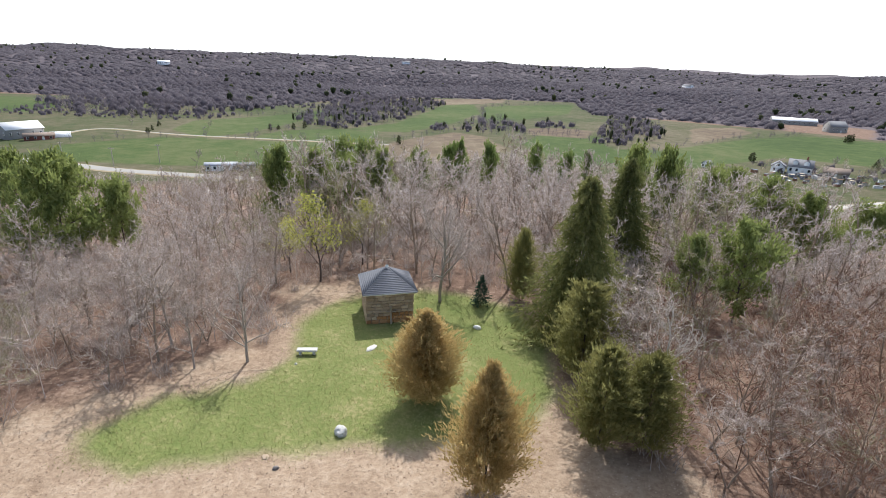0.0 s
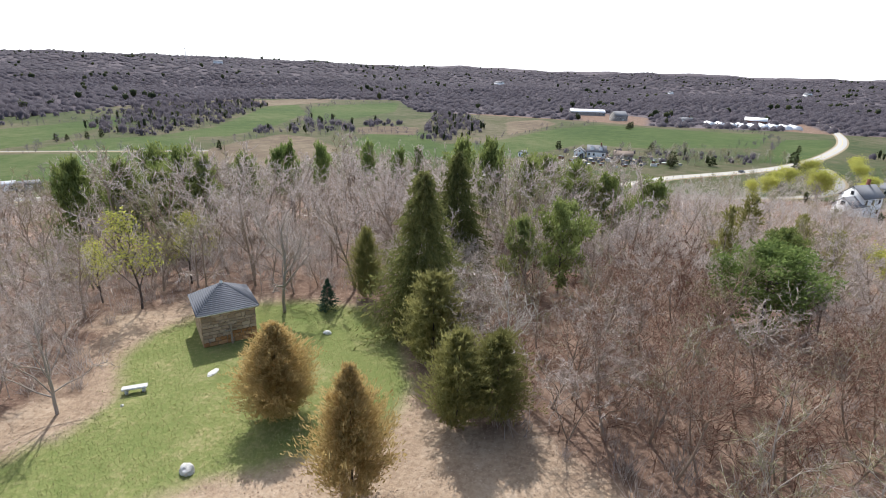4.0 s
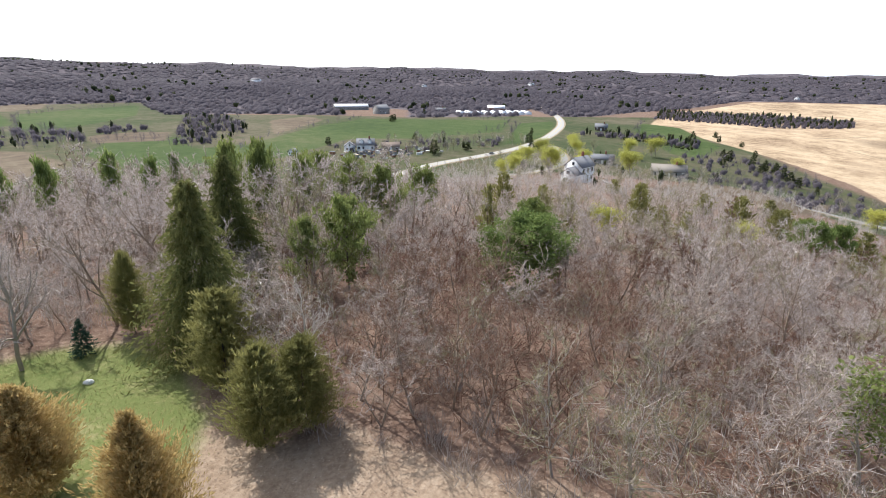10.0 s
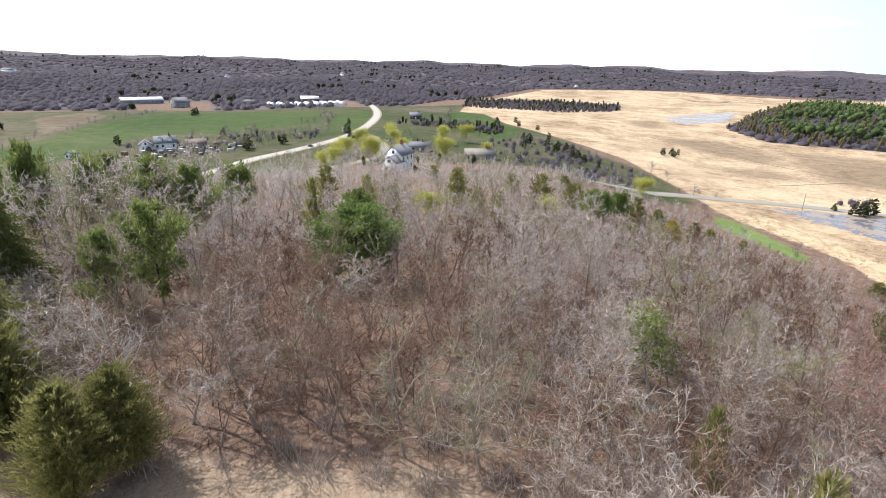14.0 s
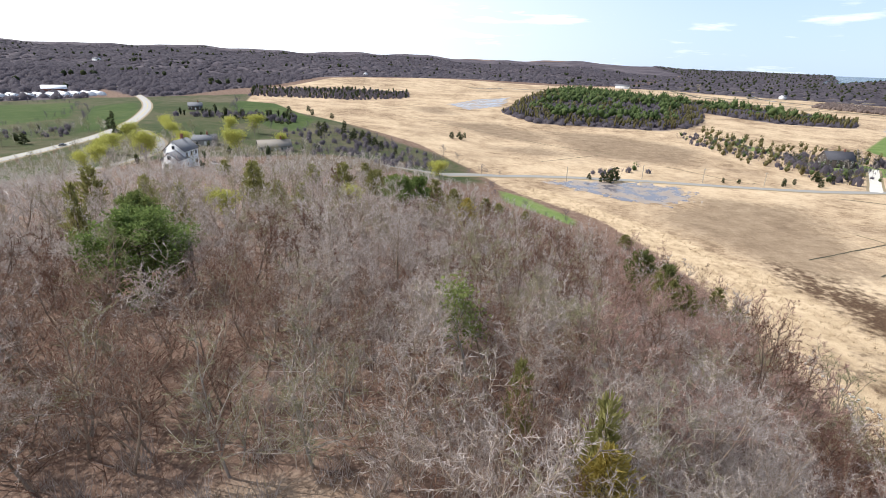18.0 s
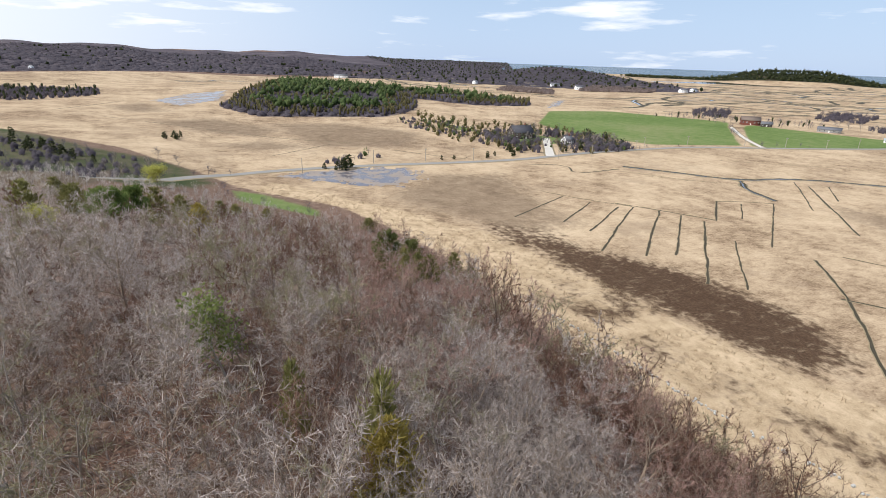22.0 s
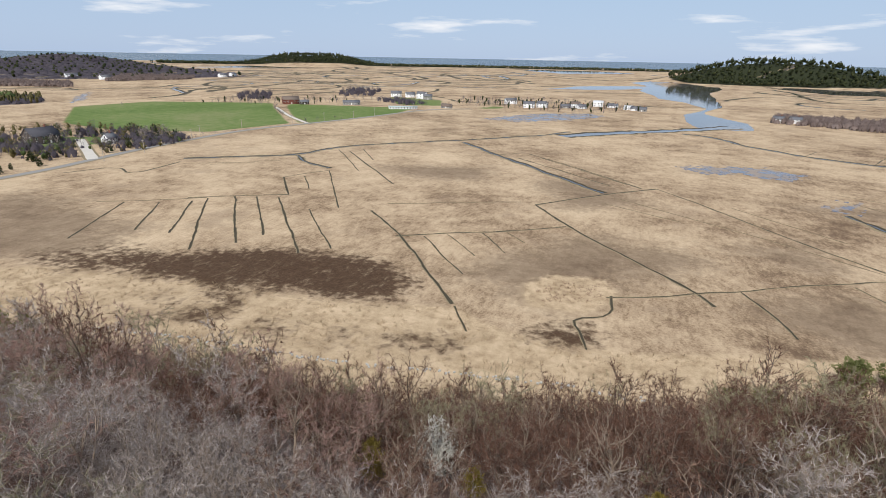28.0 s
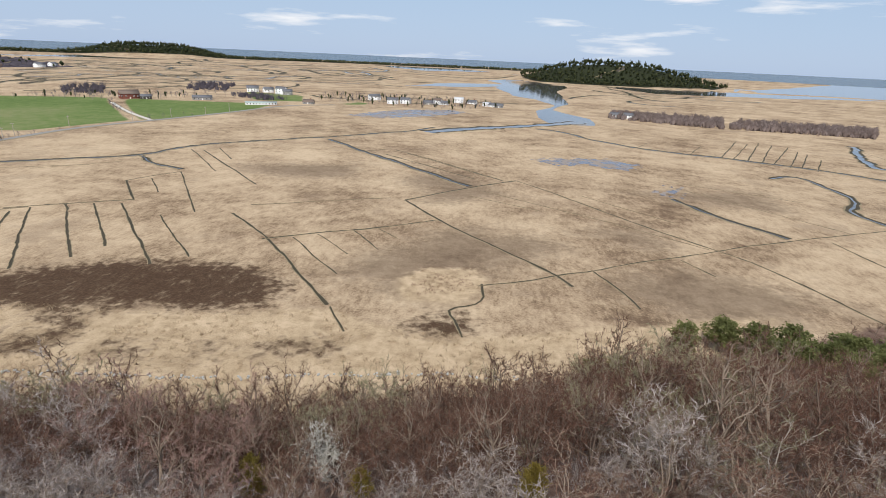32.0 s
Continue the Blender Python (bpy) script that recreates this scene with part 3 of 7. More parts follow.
# ---- trees ----
class Shape:
    """Gathers triangles of tubes, spikes and blades."""

    def __init__(self):
        self.v, self.f, self.n = [], [], 0

    def add(self, v, f):
        self.v.append(np.asarray(v, float))
        self.f.append(np.asarray(f, int) + self.n)
        self.n += len(v)

    def tube(self, points, radii, sides=5):
        p, n = np.array(points, float), len(points)
        ring = np.linspace(0, 2 * np.pi, sides, endpoint=False)
        d = np.gradient(p, axis=0)
        d /= np.linalg.norm(d, axis=1)[:, None] + 1e-9
        ref = np.where(np.abs(d[:, 2:3]) > 0.9, [[1.0, 0, 0]], [[0, 0, 1.0]])
        u = np.cross(d, ref)
        u /= np.linalg.norm(u, axis=1)[:, None] + 1e-9
        w = np.cross(d, u)
        v = p[:, None] + np.array(radii)[:, None, None] * (np.cos(ring)[None, :, None] * u[:, None] + np.sin(ring)[None, :, None] * w[:, None])
        f = []
        for i in range(n - 1):
            for j in range(sides):
                a, b, c, e = i * sides + j, i * sides + (j + 1) % sides, (i + 1) * sides + (j + 1) % sides, (i + 1) * sides + j
                f += [(a, b, c), (a, c, e)]
        self.add(v.reshape(-1, 3), f)

    def spikes(self, base, tip, radius):
        """Many thin three-sided twigs, each from a base to a tip."""
        base, tip = np.asarray(base, float), np.asarray(tip, float)
        d = tip - base
        d /= np.linalg.norm(d, axis=1)[:, None] + 1e-9
        ref = np.where(np.abs(d[:, 2:3]) > 0.9, [[1.0, 0, 0]], [[0, 0, 1.0]])
        u = np.cross(d, ref)
        u /= np.linalg.norm(u, axis=1)[:, None] + 1e-9
        w = np.cross(d, u)
        r = np.broadcast_to(np.asarray(radius, float).reshape(-1, 1), (len(base), 1))
        v = np.stack([base + r * u, base + r * (-0.5 * u + 0.87 * w), base + r * (-0.5 * u - 0.87 * w), tip], 1)
        k = np.arange(len(base))[:, None, None] * 4
        self.add(v.reshape(-1, 3), (k + np.array([[0, 1, 3], [1, 2, 3], [2, 0, 3]])).reshape(-1, 3))

    def slivers(self, base, tip, radius, rng):
        """Many twigs far off, each one narrow triangle."""
        base, tip = np.asarray(base, float), np.asarray(tip, float)
        u = np.cross(tip - base, rng.normal(0, 1, base.shape))
        u *= np.asarray(radius, float).reshape(-1, 1) / (np.linalg.norm(u, axis=1)[:, None] + 1e-9)
        v = np.stack([base + u, base - u, tip], 1)
        self.add(v.reshape(-1, 3), np.arange(3 * len(base)).reshape(-1, 3))

    def blades(self, base, tip, side):
        """Many leaf-like blades with a fold: four corners, two triangles."""
        base, tip, side = (np.asarray(v, float) for v in (base, tip, side))
        mid = base * 0.45 + tip * 0.55
        v = np.stack([base, mid + side, tip, mid - side], 1)
        k = np.arange(len(base))[:, None, None] * 4
        self.add(v.reshape(-1, 3), (k + np.array([[0, 1, 2], [0, 2, 3]])).reshape(-1, 3))

    def mesh(self, name, material):
        me = mesh_from(name, np.concatenate(self.v), np.concatenate(self.f))
        me.materials.append(material)
        return me

    def arrays(self):
        return np.concatenate(self.v), np.concatenate(self.f)


def bend(rng, start, way, length, steps, droop, wander):
    """A wandering line of points that sets out one way."""
    p, d = [np.array(start, float)], np.array(way, float) / np.linalg.norm(way)
    for _ in range(steps):
        d = d + rng.normal(0, wander, 3) + (0, 0, droop)
        d /= np.linalg.norm(d)
        p.append(p[-1] + d * length / steps)
    return np.array(p)


def bare_shape(seed, height, spread, limbs=9, boughs=7, twigs=9, thick=1.0, stems=1, twig=0.014, light=False):
    """Wood (trunk, limbs and boughs) and crown (fine twigs) of a leafless tree."""
    rng = np.random.default_rng(seed)
    wood, crown = Shape(), Shape()
    b_base, b_tip, b_size, bases, tips = [], [], [], [], []
    for stem in range(stems):
        lean = rng.normal(0, 0.10 if stems == 1 else 0.28, 2)
        trunk = bend(rng, (0, 0, -0.2), (*lean, 1), height * rng.uniform(0.78, 0.9), 6, 0.02, 0.07)
        r0 = 0.014 * height * thick / math.sqrt(stems)
        wood.tube(trunk, r0 * np.linspace(1, 0.22, 7), 6)
        for n in range(limbs):
            at = rng.uniform(0.2, 1.0)
            k = at * 5.999
            i = min(int(k), 5)
            start = trunk[i] + (trunk[i + 1] - trunk[i]) * (k - i)
            turn = n * 2.4 + rng.uniform(-0.5, 0.5)
            out = spread * rng.uniform(0.75, 1.15) * (1.15 - 0.62 * at)
            limb = bend(rng, start, (math.cos(turn), math.sin(turn), rng.uniform(0.5, 1.3) + 0.6 * at), out, 4, 0.10, 0.24)
            rl = r0 * 0.5 * (1.15 - 0.6 * at)
            wood.tube(limb, rl * np.linspace(1, 0.3, 5), 3 if light else 4)
            for b in range(boughs):
                k2 = rng.uniform(0.25, 1.0) * 3.999
                j = int(k2)
                s2 = limb[j] + (limb[j + 1] - limb[j]) * (k2 - j)
                d2 = limb[j + 1] - limb[j]
                d2 = d2 / np.linalg.norm(d2) + rng.normal(0, 0.6, 3) + (0, 0, 0.3)
                bough = bend(rng, s2, d2, out * rng.uniform(0.28, 0.5), 3, 0.05, 0.42)
                b_base += list(bough[:-1])
                b_tip += list(bough[1:] + (bough[1:] - bough[:-1]) * 0.25)
                b_size += [max(rl * 0.45, twig * 1.5), max(rl * 0.33, twig * 1.25), max(rl * 0.24, twig)]
                for _ in range(twigs):
                    k3 = rng.uniform(0.1, 1.0) * 2.999
                    q = int(k3)
                    s3 = bough[q] + (bough[q + 1] - bough[q]) * (k3 - q)
                    d3 = bough[q + 1] - bough[q]
                    d3 = d3 / np.linalg.norm(d3) + rng.normal(0, 0.85, 3) + (0, 0, 0.2)
                    bases.append(s3)
                    tips.append(s3 + d3 / np.linalg.norm(d3) * out * rng.uniform(0.06, 0.19))
    if light:
        wood.slivers(b_base, b_tip, b_size, rng)
    else:
        wood.spikes(b_base, b_tip, b_size)
    crown.slivers(bases, tips, np.maximum(twig * rng.uniform(0.6, 1.15, len(bases)), 0.009), rng)
    return wood, crown


def broom(seed, height, spread, n, thick):
    """A far leafless tree: a stem, forked boughs and twigs in a haze."""
    rng = np.random.default_rng(seed)
    s = Shape()
    s.slivers([(0, 0, -0.3)] * 2, [(0, 0, height * 0.8)] * 2, [thick * 1.6] * 2, rng)
    z = rng.uniform(0.15, 0.7, n) * height
    a = rng.uniform(0, 6.28, n)
    out = spread * rng.uniform(0.35, 1.0, n)
    b = np.stack([np.zeros(n), np.zeros(n), z], 1)
    t = np.stack([np.cos(a) * out, np.sin(a) * out, np.minimum(z + rng.uniform(0.15, 0.4, n) * height, height * rng.uniform(0.75, 1.0, n))], 1)
    s.slivers(b, t, np.full(n, thick), rng)
    for k in range(4):
        f = rng.uniform(0.3, 1.0, (n, 1))
        m = b * (1 - f) + t * f
        s.slivers(m, m + rng.normal(0, 0.085, (n, 3)) * height + (0, 0, 0.06 * height), np.full(n, thick * 0.7), rng)
    return s.arrays()


def leaves_at(rng, shape, centres, count, size, ball, up=0.3, slim=0.28):
    """Small blades in clumps round the given centres."""
    c = np.repeat(np.asarray(centres, float), count, 0)
    n = len(c)
    base = c + rng.normal(0, ball, (n, 3))
    d = rng.normal(0, 1, (n, 3)) + (0, 0, up)
    d /= np.linalg.norm(d, axis=1)[:, None]
    s = np.cross(d, rng.normal(0, 1, (n, 3)))
    s /= np.linalg.norm(s, axis=1)[:, None] + 1e-9
    ln = size * rng.uniform(0.6, 1.4, (n, 1))
    shape.blades(base, base + d * ln, s * ln * slim)


def cone_shape(seed, height, radius, whorls, arms, droop, size, bare=0.06, per=7, power=0.8, ragged=0.2, slim=0.24):
    """Trunk and needles of a conifer: uneven arms set with sprays; droop below nought lets the arms rise."""
    rng = np.random.default_rng(seed)
    wood, crown = Shape(), Shape()
    wood.tube([(0, 0, -0.2), (0, 0, height * 0.5), (0, 0, height * 0.97)], [0.016 * height, 0.01 * height, 0.01], 6)
    lobes = rng.uniform(0, 6.28, 2)
    rows = []
    for w in range(whorls):
        u = (w + rng.uniform(0, 0.8)) / whorls
        reach = radius * (1 - u) ** power * rng.uniform(1 - ragged, 1 + ragged) + 0.03 * radius
        if u < 0.16:
            reach *= 0.6 + 2.5 * u
        rows += [(u, reach)] * max(3, int(arms * (0.3 + reach / radius)))
    u, reach = np.array(rows).T
    n = len(u)
    turn = rng.uniform(0, 2 * np.pi, n)
    lobe = 1 + 0.16 * np.sin(2 * turn + lobes[0] + 3 * u) + 0.12 * np.sin(5 * turn + lobes[1] + 11 * u)
    out = reach * lobe * np.where(rng.uniform(0, 1, n) < 0.4, rng.uniform(0.55, 0.9, n), rng.uniform(0.85, 1.13, n))
    lift = -droop * rng.uniform(0.6, 1.5, n)
    u, turn, out, lift = (np.repeat(v, per) for v in (u, turn, out, lift))
    m = n * per
    f = 0.25 + 0.75 * ((np.tile(np.arange(per), n) + rng.uniform(0.2, 1, m)) / per) ** 0.8
    c, s = np.cos(turn), np.sin(turn)
    z = height * (bare + (1 - bare) * u)
    p = np.stack([c * out * f, s * out * f, z + out * f * lift * (1 - 0.35 * f)], 1) + rng.normal(0, 0.012 * height, (m, 3)) * (1, 1, 0.6)
    d = np.stack([c, s, lift * 0.8], 1) + rng.normal(0, 0.45, (m, 3)) + (0, 0, 0.3 if droop < 0 else -0.05)
    d /= np.linalg.norm(d, axis=1)[:, None]
    ln = (size * rng.uniform(0.6, 1.4, m) * (1.15 - 0.3 * f))[:, None]
    q = np.cross(d, rng.normal(0, 1, (m, 3)))
    q /= np.linalg.norm(q, axis=1)[:, None] + 1e-9
    crown.blades(p - d * ln * 0.35, p + d * ln * 0.85, q * ln * slim)
    return wood, crown


def pine_shape(seed, height, spread, arms=26, size=0.34, low=0.3, per=26):
    """A white pine: rising arms in layers, with separate plumes of needles along them."""
    rng = np.random.default_rng(seed)
    wood, crown = Shape(), Shape()
    trunk = bend(rng, (0, 0, -0.2), (0, 0, 1), height, 5, 0.05, 0.03)
    wood.tube(trunk, 0.015 * height * np.linspace(1, 0.2, 6), 6)
    for n in range(arms):
        u = low + (1 - low) * ((n + rng.uniform(0, 1)) / arms) ** 0.85
        v = (u - low) / (1 - low)
        out = spread * (0.75 + 0.75 * v) * (1.0 - 0.9 * v ** 1.6) * rng.uniform(0.6, 1.25) + 0.12 * spread
        turn = n * 2.4 + rng.uniform(-0.4, 0.4)
        arm = bend(rng, (trunk[3][0], trunk[3][1], u * height * 0.95), (math.cos(turn), math.sin(turn), 0.15 + 0.5 * v), out, 5, 0.1, 0.14)
        wood.tube(arm, 0.05 * np.linspace(1, 0.25, 6), 4)
        spots = [arm[i] + rng.normal(0, 0.13 * out, 3) * (1, 1, 0.4) for i in (2, 2, 3, 3, 3, 4, 4, 4, 5, 5, 5)]
        leaves_at(rng, crown, spots, per, size, 0.06 * spread, 0.9, 0.19)
    return wood, crown


def part(name, me, parent, label=""):
    ob = new(name, me)
    ob.parent = parent
    return tagged(ob, label)


def tree(name, shapes, bark, leaf, label, category, group=""):
    """One tree: an empty at its foot with its trunk and its crown."""
    root = tagged(new(name), label, category, group)
    part("trunk", shapes[0].mesh(name + "_trunk", bark), root)
    part("crown", shapes[1].mesh(name + "_crown", leaf), root)
    return root


def plant(ob, x, y, size=1.0, turn=0.0, wide=1.0, sink=0.0):
    """Sets a tree on the ground."""
    ob.matrix_world = Matrix.LocRotScale((x, y, float(ground(x, y)) - sink), Euler((0, 0, turn)), (size * wide, size * wide, size))
    return ob


def another(ob, x, y, size=1.0, turn=0.0, wide=1.0, sink=0.0):
    made = copy_thing(ob, Matrix())
    return plant(made, x, y, size, turn, wide, sink)


def scatter(rng, count, box, keep, gap):
    """Places of the plan in a box, apart by a gap, that pass keep(x, y)."""
    x0, y0, x1, y1 = box
    pts = np.stack([rng.uniform(x0, x1, count), rng.uniform(y0, y1, count)], 1)
    pts = pts[keep(pts[:, 0], pts[:, 1])]
    cells, out = {}, []
    for p in pts:
        c = (int(p[0] // gap), int(p[1] // gap))
        if all((p[0] - q[0]) ** 2 + (p[1] - q[1]) ** 2 > gap * gap for i in (-1, 0, 1) for j in (-1, 0, 1) for q in cells.get((c[0] + i, c[1] + j), ())):
            cells.setdefault(c, []).append(p)
            out.append(p)
    return np.array(out)


def thicket(name, kinds, places, sizes, rng, material, label, category, lift=0.0, bark=None):
    """Many plants that nobody counts, joined into one mesh; kinds are arrays of places and triangles, and how many of them are wood."""
    vs, fs, wood, n = [], [], [], 0
    z = ground(places[:, 0], places[:, 1]) + lift
    for (x, y), zz, s in zip(places, z, sizes):
        v, f, *of_wood = kinds[rng.integers(len(kinds))]
        a = rng.uniform(0, 2 * np.pi)
        c, si = math.cos(a) * s, math.sin(a) * s
        w = np.stack([v[:, 0] * c - v[:, 1] * si + x, v[:, 0] * si + v[:, 1] * c + y, v[:, 2] * s * rng.uniform(0.85, 1.15) + zz], 1)
        vs.append(w.astype(np.float32))
        fs.append(f + n)
        if bark:
            wood.append(np.arange(len(f)) < of_wood[0])
        n += len(v)
    me = mesh_from(name, np.concatenate(vs), np.concatenate(fs))
    me.materials.append(material)
    if bark:
        me.materials.append(bark)
        me.polygons.foreach_set("material_index", np.concatenate(wood).astype(np.int32))
    return tagged(new(name, me), label, category, kind="stuff")

# ---- the hill's woods ----
wild = np.random.default_rng(11)


def bare_ground(x, y):
    """Where no wood grows: the lawn, the dry clearing, the marsh, the fields."""
    return (within(x, y, LAWN + DRY) > -0.5) | (within(x, y, MARSH) > -3) | (within(x, y, FIELD) > -4)


def hill_wood(x, y):
    r, bearing = np.hypot(x, y), np.degrees(np.arctan2(x, y))
    seen = (bearing > -58) | (bearing < -130)
    foot = np.interp(bearing, BEARING, FOOT)
    return ~bare_ground(x, y) & (r > 13) & seen & (r < np.minimum(foot * np.where(np.abs(bearing) > 100, 1.2, 0.98), np.interp(bearing, [10, 30, 45, 75, 90, 100], [215, 215, 225, 225, 222, 215])))


def growth(x, y):
    """How tall the wood grows: lower towards the road at the foot of the hill, taller above the marsh."""
    r, bearing = np.hypot(x, y), np.degrees(np.arctan2(x, y))
    low = np.interp(r, [80, 105, 130, 165, 215], [1.0, 0.8, 0.55, 0.38, 0.33])
    side = smooth(10, 30, bearing) * smooth(112, 88, bearing)
    south = smooth(108, 124, bearing % 360) * smooth(215, 200, bearing % 360) * smooth(42, 74, r)
    north = smooth(42, 36, bearing) * smooth(-30, -14, bearing) * smooth(44, 58, r)
    return (1 + (low - 1) * side) * (1 + 0.62 * south + 0.4 * north)


def open_to_sky(x, y):
    """Clear of the glades round the lichened tree, the lone cedars, the round pine and the ivy-clad tree."""
    clear = np.ones(np.shape(x), bool)
    for ax, ay, bx, by, wide in ((14, -35, 20.5, -51, 3.0), (18, -30, 26, -43, 2.2), (-2.5, -22, -3.5, -30.7, 1.6), (8.5, -30, 13.2, -42.3, 1.8),
                               (32, 25, 38, 29.6, 2.8), (20, 32.5, 24, 39, 1.3), (28, 1.3, 33, 1.5, 1.4), (-8, 31, -12, 46, 1.5)):
        t = np.clip(((x - ax) * (bx - ax) + (y - ay) * (by - ay)) / ((bx - ax) ** 2 + (by - ay) ** 2), 0, 1)
        clear &= np.hypot(x - ax - t * (bx - ax), y - ay - t * (by - ay)) > wide
    return clear


def tint(x, y):
    """Slow change over the plan, 0 to 1."""
    return 0.5 + 0.5 * np.sin(x * 0.11 + 2.0 * np.sin(y * 0.07)) * np.sin(y * 0.13 + 1.3 * np.sin(x * 0.05))


# conifers: kind, place, height, width
SPRUCES = [(10.3, 36.3, 13.0, 6.4), (16.7, 47, 12.9, 6.0)]
BROWN_CEDARS = [(-0.8, 28.0, 6.1, 4.3), (2.5, 20.6, 7.3, 4.2)]
GREEN_CEDARS = [(9.1, 24.2, 6.2, 3.4), (11.6, 24.3, 5.8, 3.6), (9.7, 31.2, 6.9, 4.2), (7.1, 43.4, 6.6, 2.4)]
HILL_CEDARS = [(26, -43, 6, 3.6), (-3.5, -30.7, 4, 2.4), (13.2, -42.3, 3.6, 3.0), (22, -6, 5, 2.4), (26, -2, 4, 1.8), (92, -30, 5, 4), (96, -34, 5, 4), (104, -40, 5, 4),
               (140, -62, 5, 5), (136, -66, 4, 4), (122, 8, 4, 3.6), (184, 0, 4, 4), (185, -10, 4, 4), (118, 24, 5, 5), (112, 28, 5, 4), (124, 30, 5, 4), (150, 24, 5, 5),
               (80, 32, 4, 3), (84, 38, 4, 3.5), (200, -50, 4, 6), (60, 40, 5, 2.5), (70, 52, 5, 3), (150, 40, 5, 4), (48, 44, 6, 2.5), (88, 44, 6, 4), (96, 30, 6, 4), (104, 52, 6, 4), (128, 48, 5, 4), (110, 14, 6, 4), (134, 12, 5, 4), (158, 4, 5, 4), (76, 66, 6, 4), (140, 70, 5, 4), (150, 84, 5, 4)]
PINES = [(25.2, 40.9, 8.6, 5.4), (21.3, 41.8, 7.0, 3.8), (-14.7, 73.5, 11.7, 6), (-11.3, 71.1, 11.6, 6), (-17.5, 70, 11, 5.5), (-8.5, 67.5, 11, 5), (-13, 66, 10, 5),
         (-4.5, 78, 10.6, 5), (24.4, 67.7, 13, 4.6), (27.4, 64.4, 13, 5), (33.1, 64.9, 11, 5), (40, 72, 11, 5), (38.2, 60.7, 11, 5.4), (41.5, 57.8, 10, 5.6),
         (54, 63.9, 9, 6.4), (-37.9, 49, 12, 8), (-44, 52, 13, 5), (-21.5, 66.5, 11.5, 5), (-32.6, 50.4, 9, 4.6), (52, 40, 7, 5), (-47, 62, 12, 6)]
LOW_PINES = [(-46, -122, 8, 10), (-56, -126, 8, 12), (-63, -124, 9, 12), (-72, -126, 8, 12), (-78, -119, 8, 11), (-86, -124, 8, 13), (-92, -117, 8, 13), (-98, -126, 8, 13),
             (-22, -104, 5, 8), (-28, -105, 5, 9), (-68, -114, 8, 11), (-106, -132, 9, 13), (-32, -101, 5, 7), (-84, -112, 8, 12), (-100, -112, 8, 12), (-110, -120, 9, 13), (-74, -106, 7, 10)]
DARK_TIPS = [(0.3, 85, 11.5, 3.6), (2.2, 88, 12, 4.6), (7, 84.7, 12, 3.6), (14.2, 82.8, 12, 4.4), (18.9, 81.9, 11.3, 3.6), (23.4, 87, 11.5, 3.2)]


def stand(name, makers, rows, bark, leaf, label, category, group):
    """Plants one kind of tree at all its places, from a few shapes."""
    made = [tree(name, m, bark, leaf, label, category, group) for m in makers]
    for n, (x, y, high, wide) in enumerate(rows):
        ob = made[n] if n < len(made) else copy_thing(made[n % len(made)], Matrix())
        plant(ob, x, y, high / 10.0, wild.uniform(0, 6.28), wide / 10.0 / (high / 10.0))
    return made


stand("spruce", [cone_shape(1, 10, 6.4, 62, 26, 0.36, 0.4, 0.08, 20, 0.58, 0.32, 0.13), cone_shape(2, 10, 6.4, 58, 26, 0.36, 0.4, 0.08, 20, 0.58, 0.32, 0.13)], SPRUCES, DARK_BARK, SPRUCE,
      "tall dark green Norway spruce with drooping branches", "spruce tree", "spruces by the lawn")
stand("red_cedar", [cone_shape(3, 10, 6.2, 60, 42, -0.5, 0.4, 0.0, 20, 0.72, 0.16, 0.14), cone_shape(4, 10, 5.8, 54, 34, -0.6, 0.4, 0.0, 20, 0.9, 0.26, 0.14)], BROWN_CEDARS, DARK_BARK, CEDAR,
      "bronze-brown conical red cedar standing on the lawn", "cedar tree", "brown cedars on the lawn")
GREEN_CEDAR = leafy("green_cedar_scales", (0.13, 0.13, 0.046), (0.245, 0.238, 0.088), (0.38, 0.35, 0.14), 0.6)
GOLD_CEDAR = leafy("golden_cedar_scales", (0.20, 0.15, 0.035), (0.36, 0.28, 0.07), (0.5, 0.42, 0.13), 0.6)
GREEN_CEDARS = [(x, y, h, w * 1.0) for x, y, h, w in GREEN_CEDARS]
stand("cedar", [cone_shape(5, 10, 6.6, 46, 30, -0.55, 0.48, 0.0, 18, 0.6, 0.36, 0.14), cone_shape(6, 10, 6.6, 42, 30, -0.5, 0.48, 0.0, 18, 0.6, 0.4, 0.14)], GREEN_CEDARS, DARK_BARK, GREEN_CEDAR,
      "olive-green red cedar at the lawn's edge", "cedar tree", "green cedars by the lawn")
GOLD_CEDARS, HILL_CEDARS = HILL_CEDARS[:3], [(x, y, h * (0.7 + 0.8 * float(growth(x, y))), w * 1.25) for x, y, h, w in HILL_CEDARS[3:]]
stand("golden_cedar", [cone_shape(44, 10, 5.4, 34, 16, -0.5, 0.8, 0.0, 8, 0.6, 0.35, 0.14)], GOLD_CEDARS + [(20.5, -5.9, 5.6, 4.2), (104, 6.4, 6.5, 5.0)], DARK_BARK, GOLD_CEDAR, "small golden-olive cedar on the wooded slope", "cedar tree", "golden cedars on the slope")
stand("wild_cedar", [cone_shape(7, 10, 5.4, 24, 12, -0.45, 1.1, 0.03, 6, 0.6, 0.35, 0.14), cone_shape(8, 10, 5.4, 22, 12, -0.4, 1.1, 0.05, 6, 0.55, 0.4, 0.14)], HILL_CEDARS, DARK_BARK, GREEN_CEDAR,
      "small olive cedar among leafless trees", "cedar tree", "cedars on the hillside")
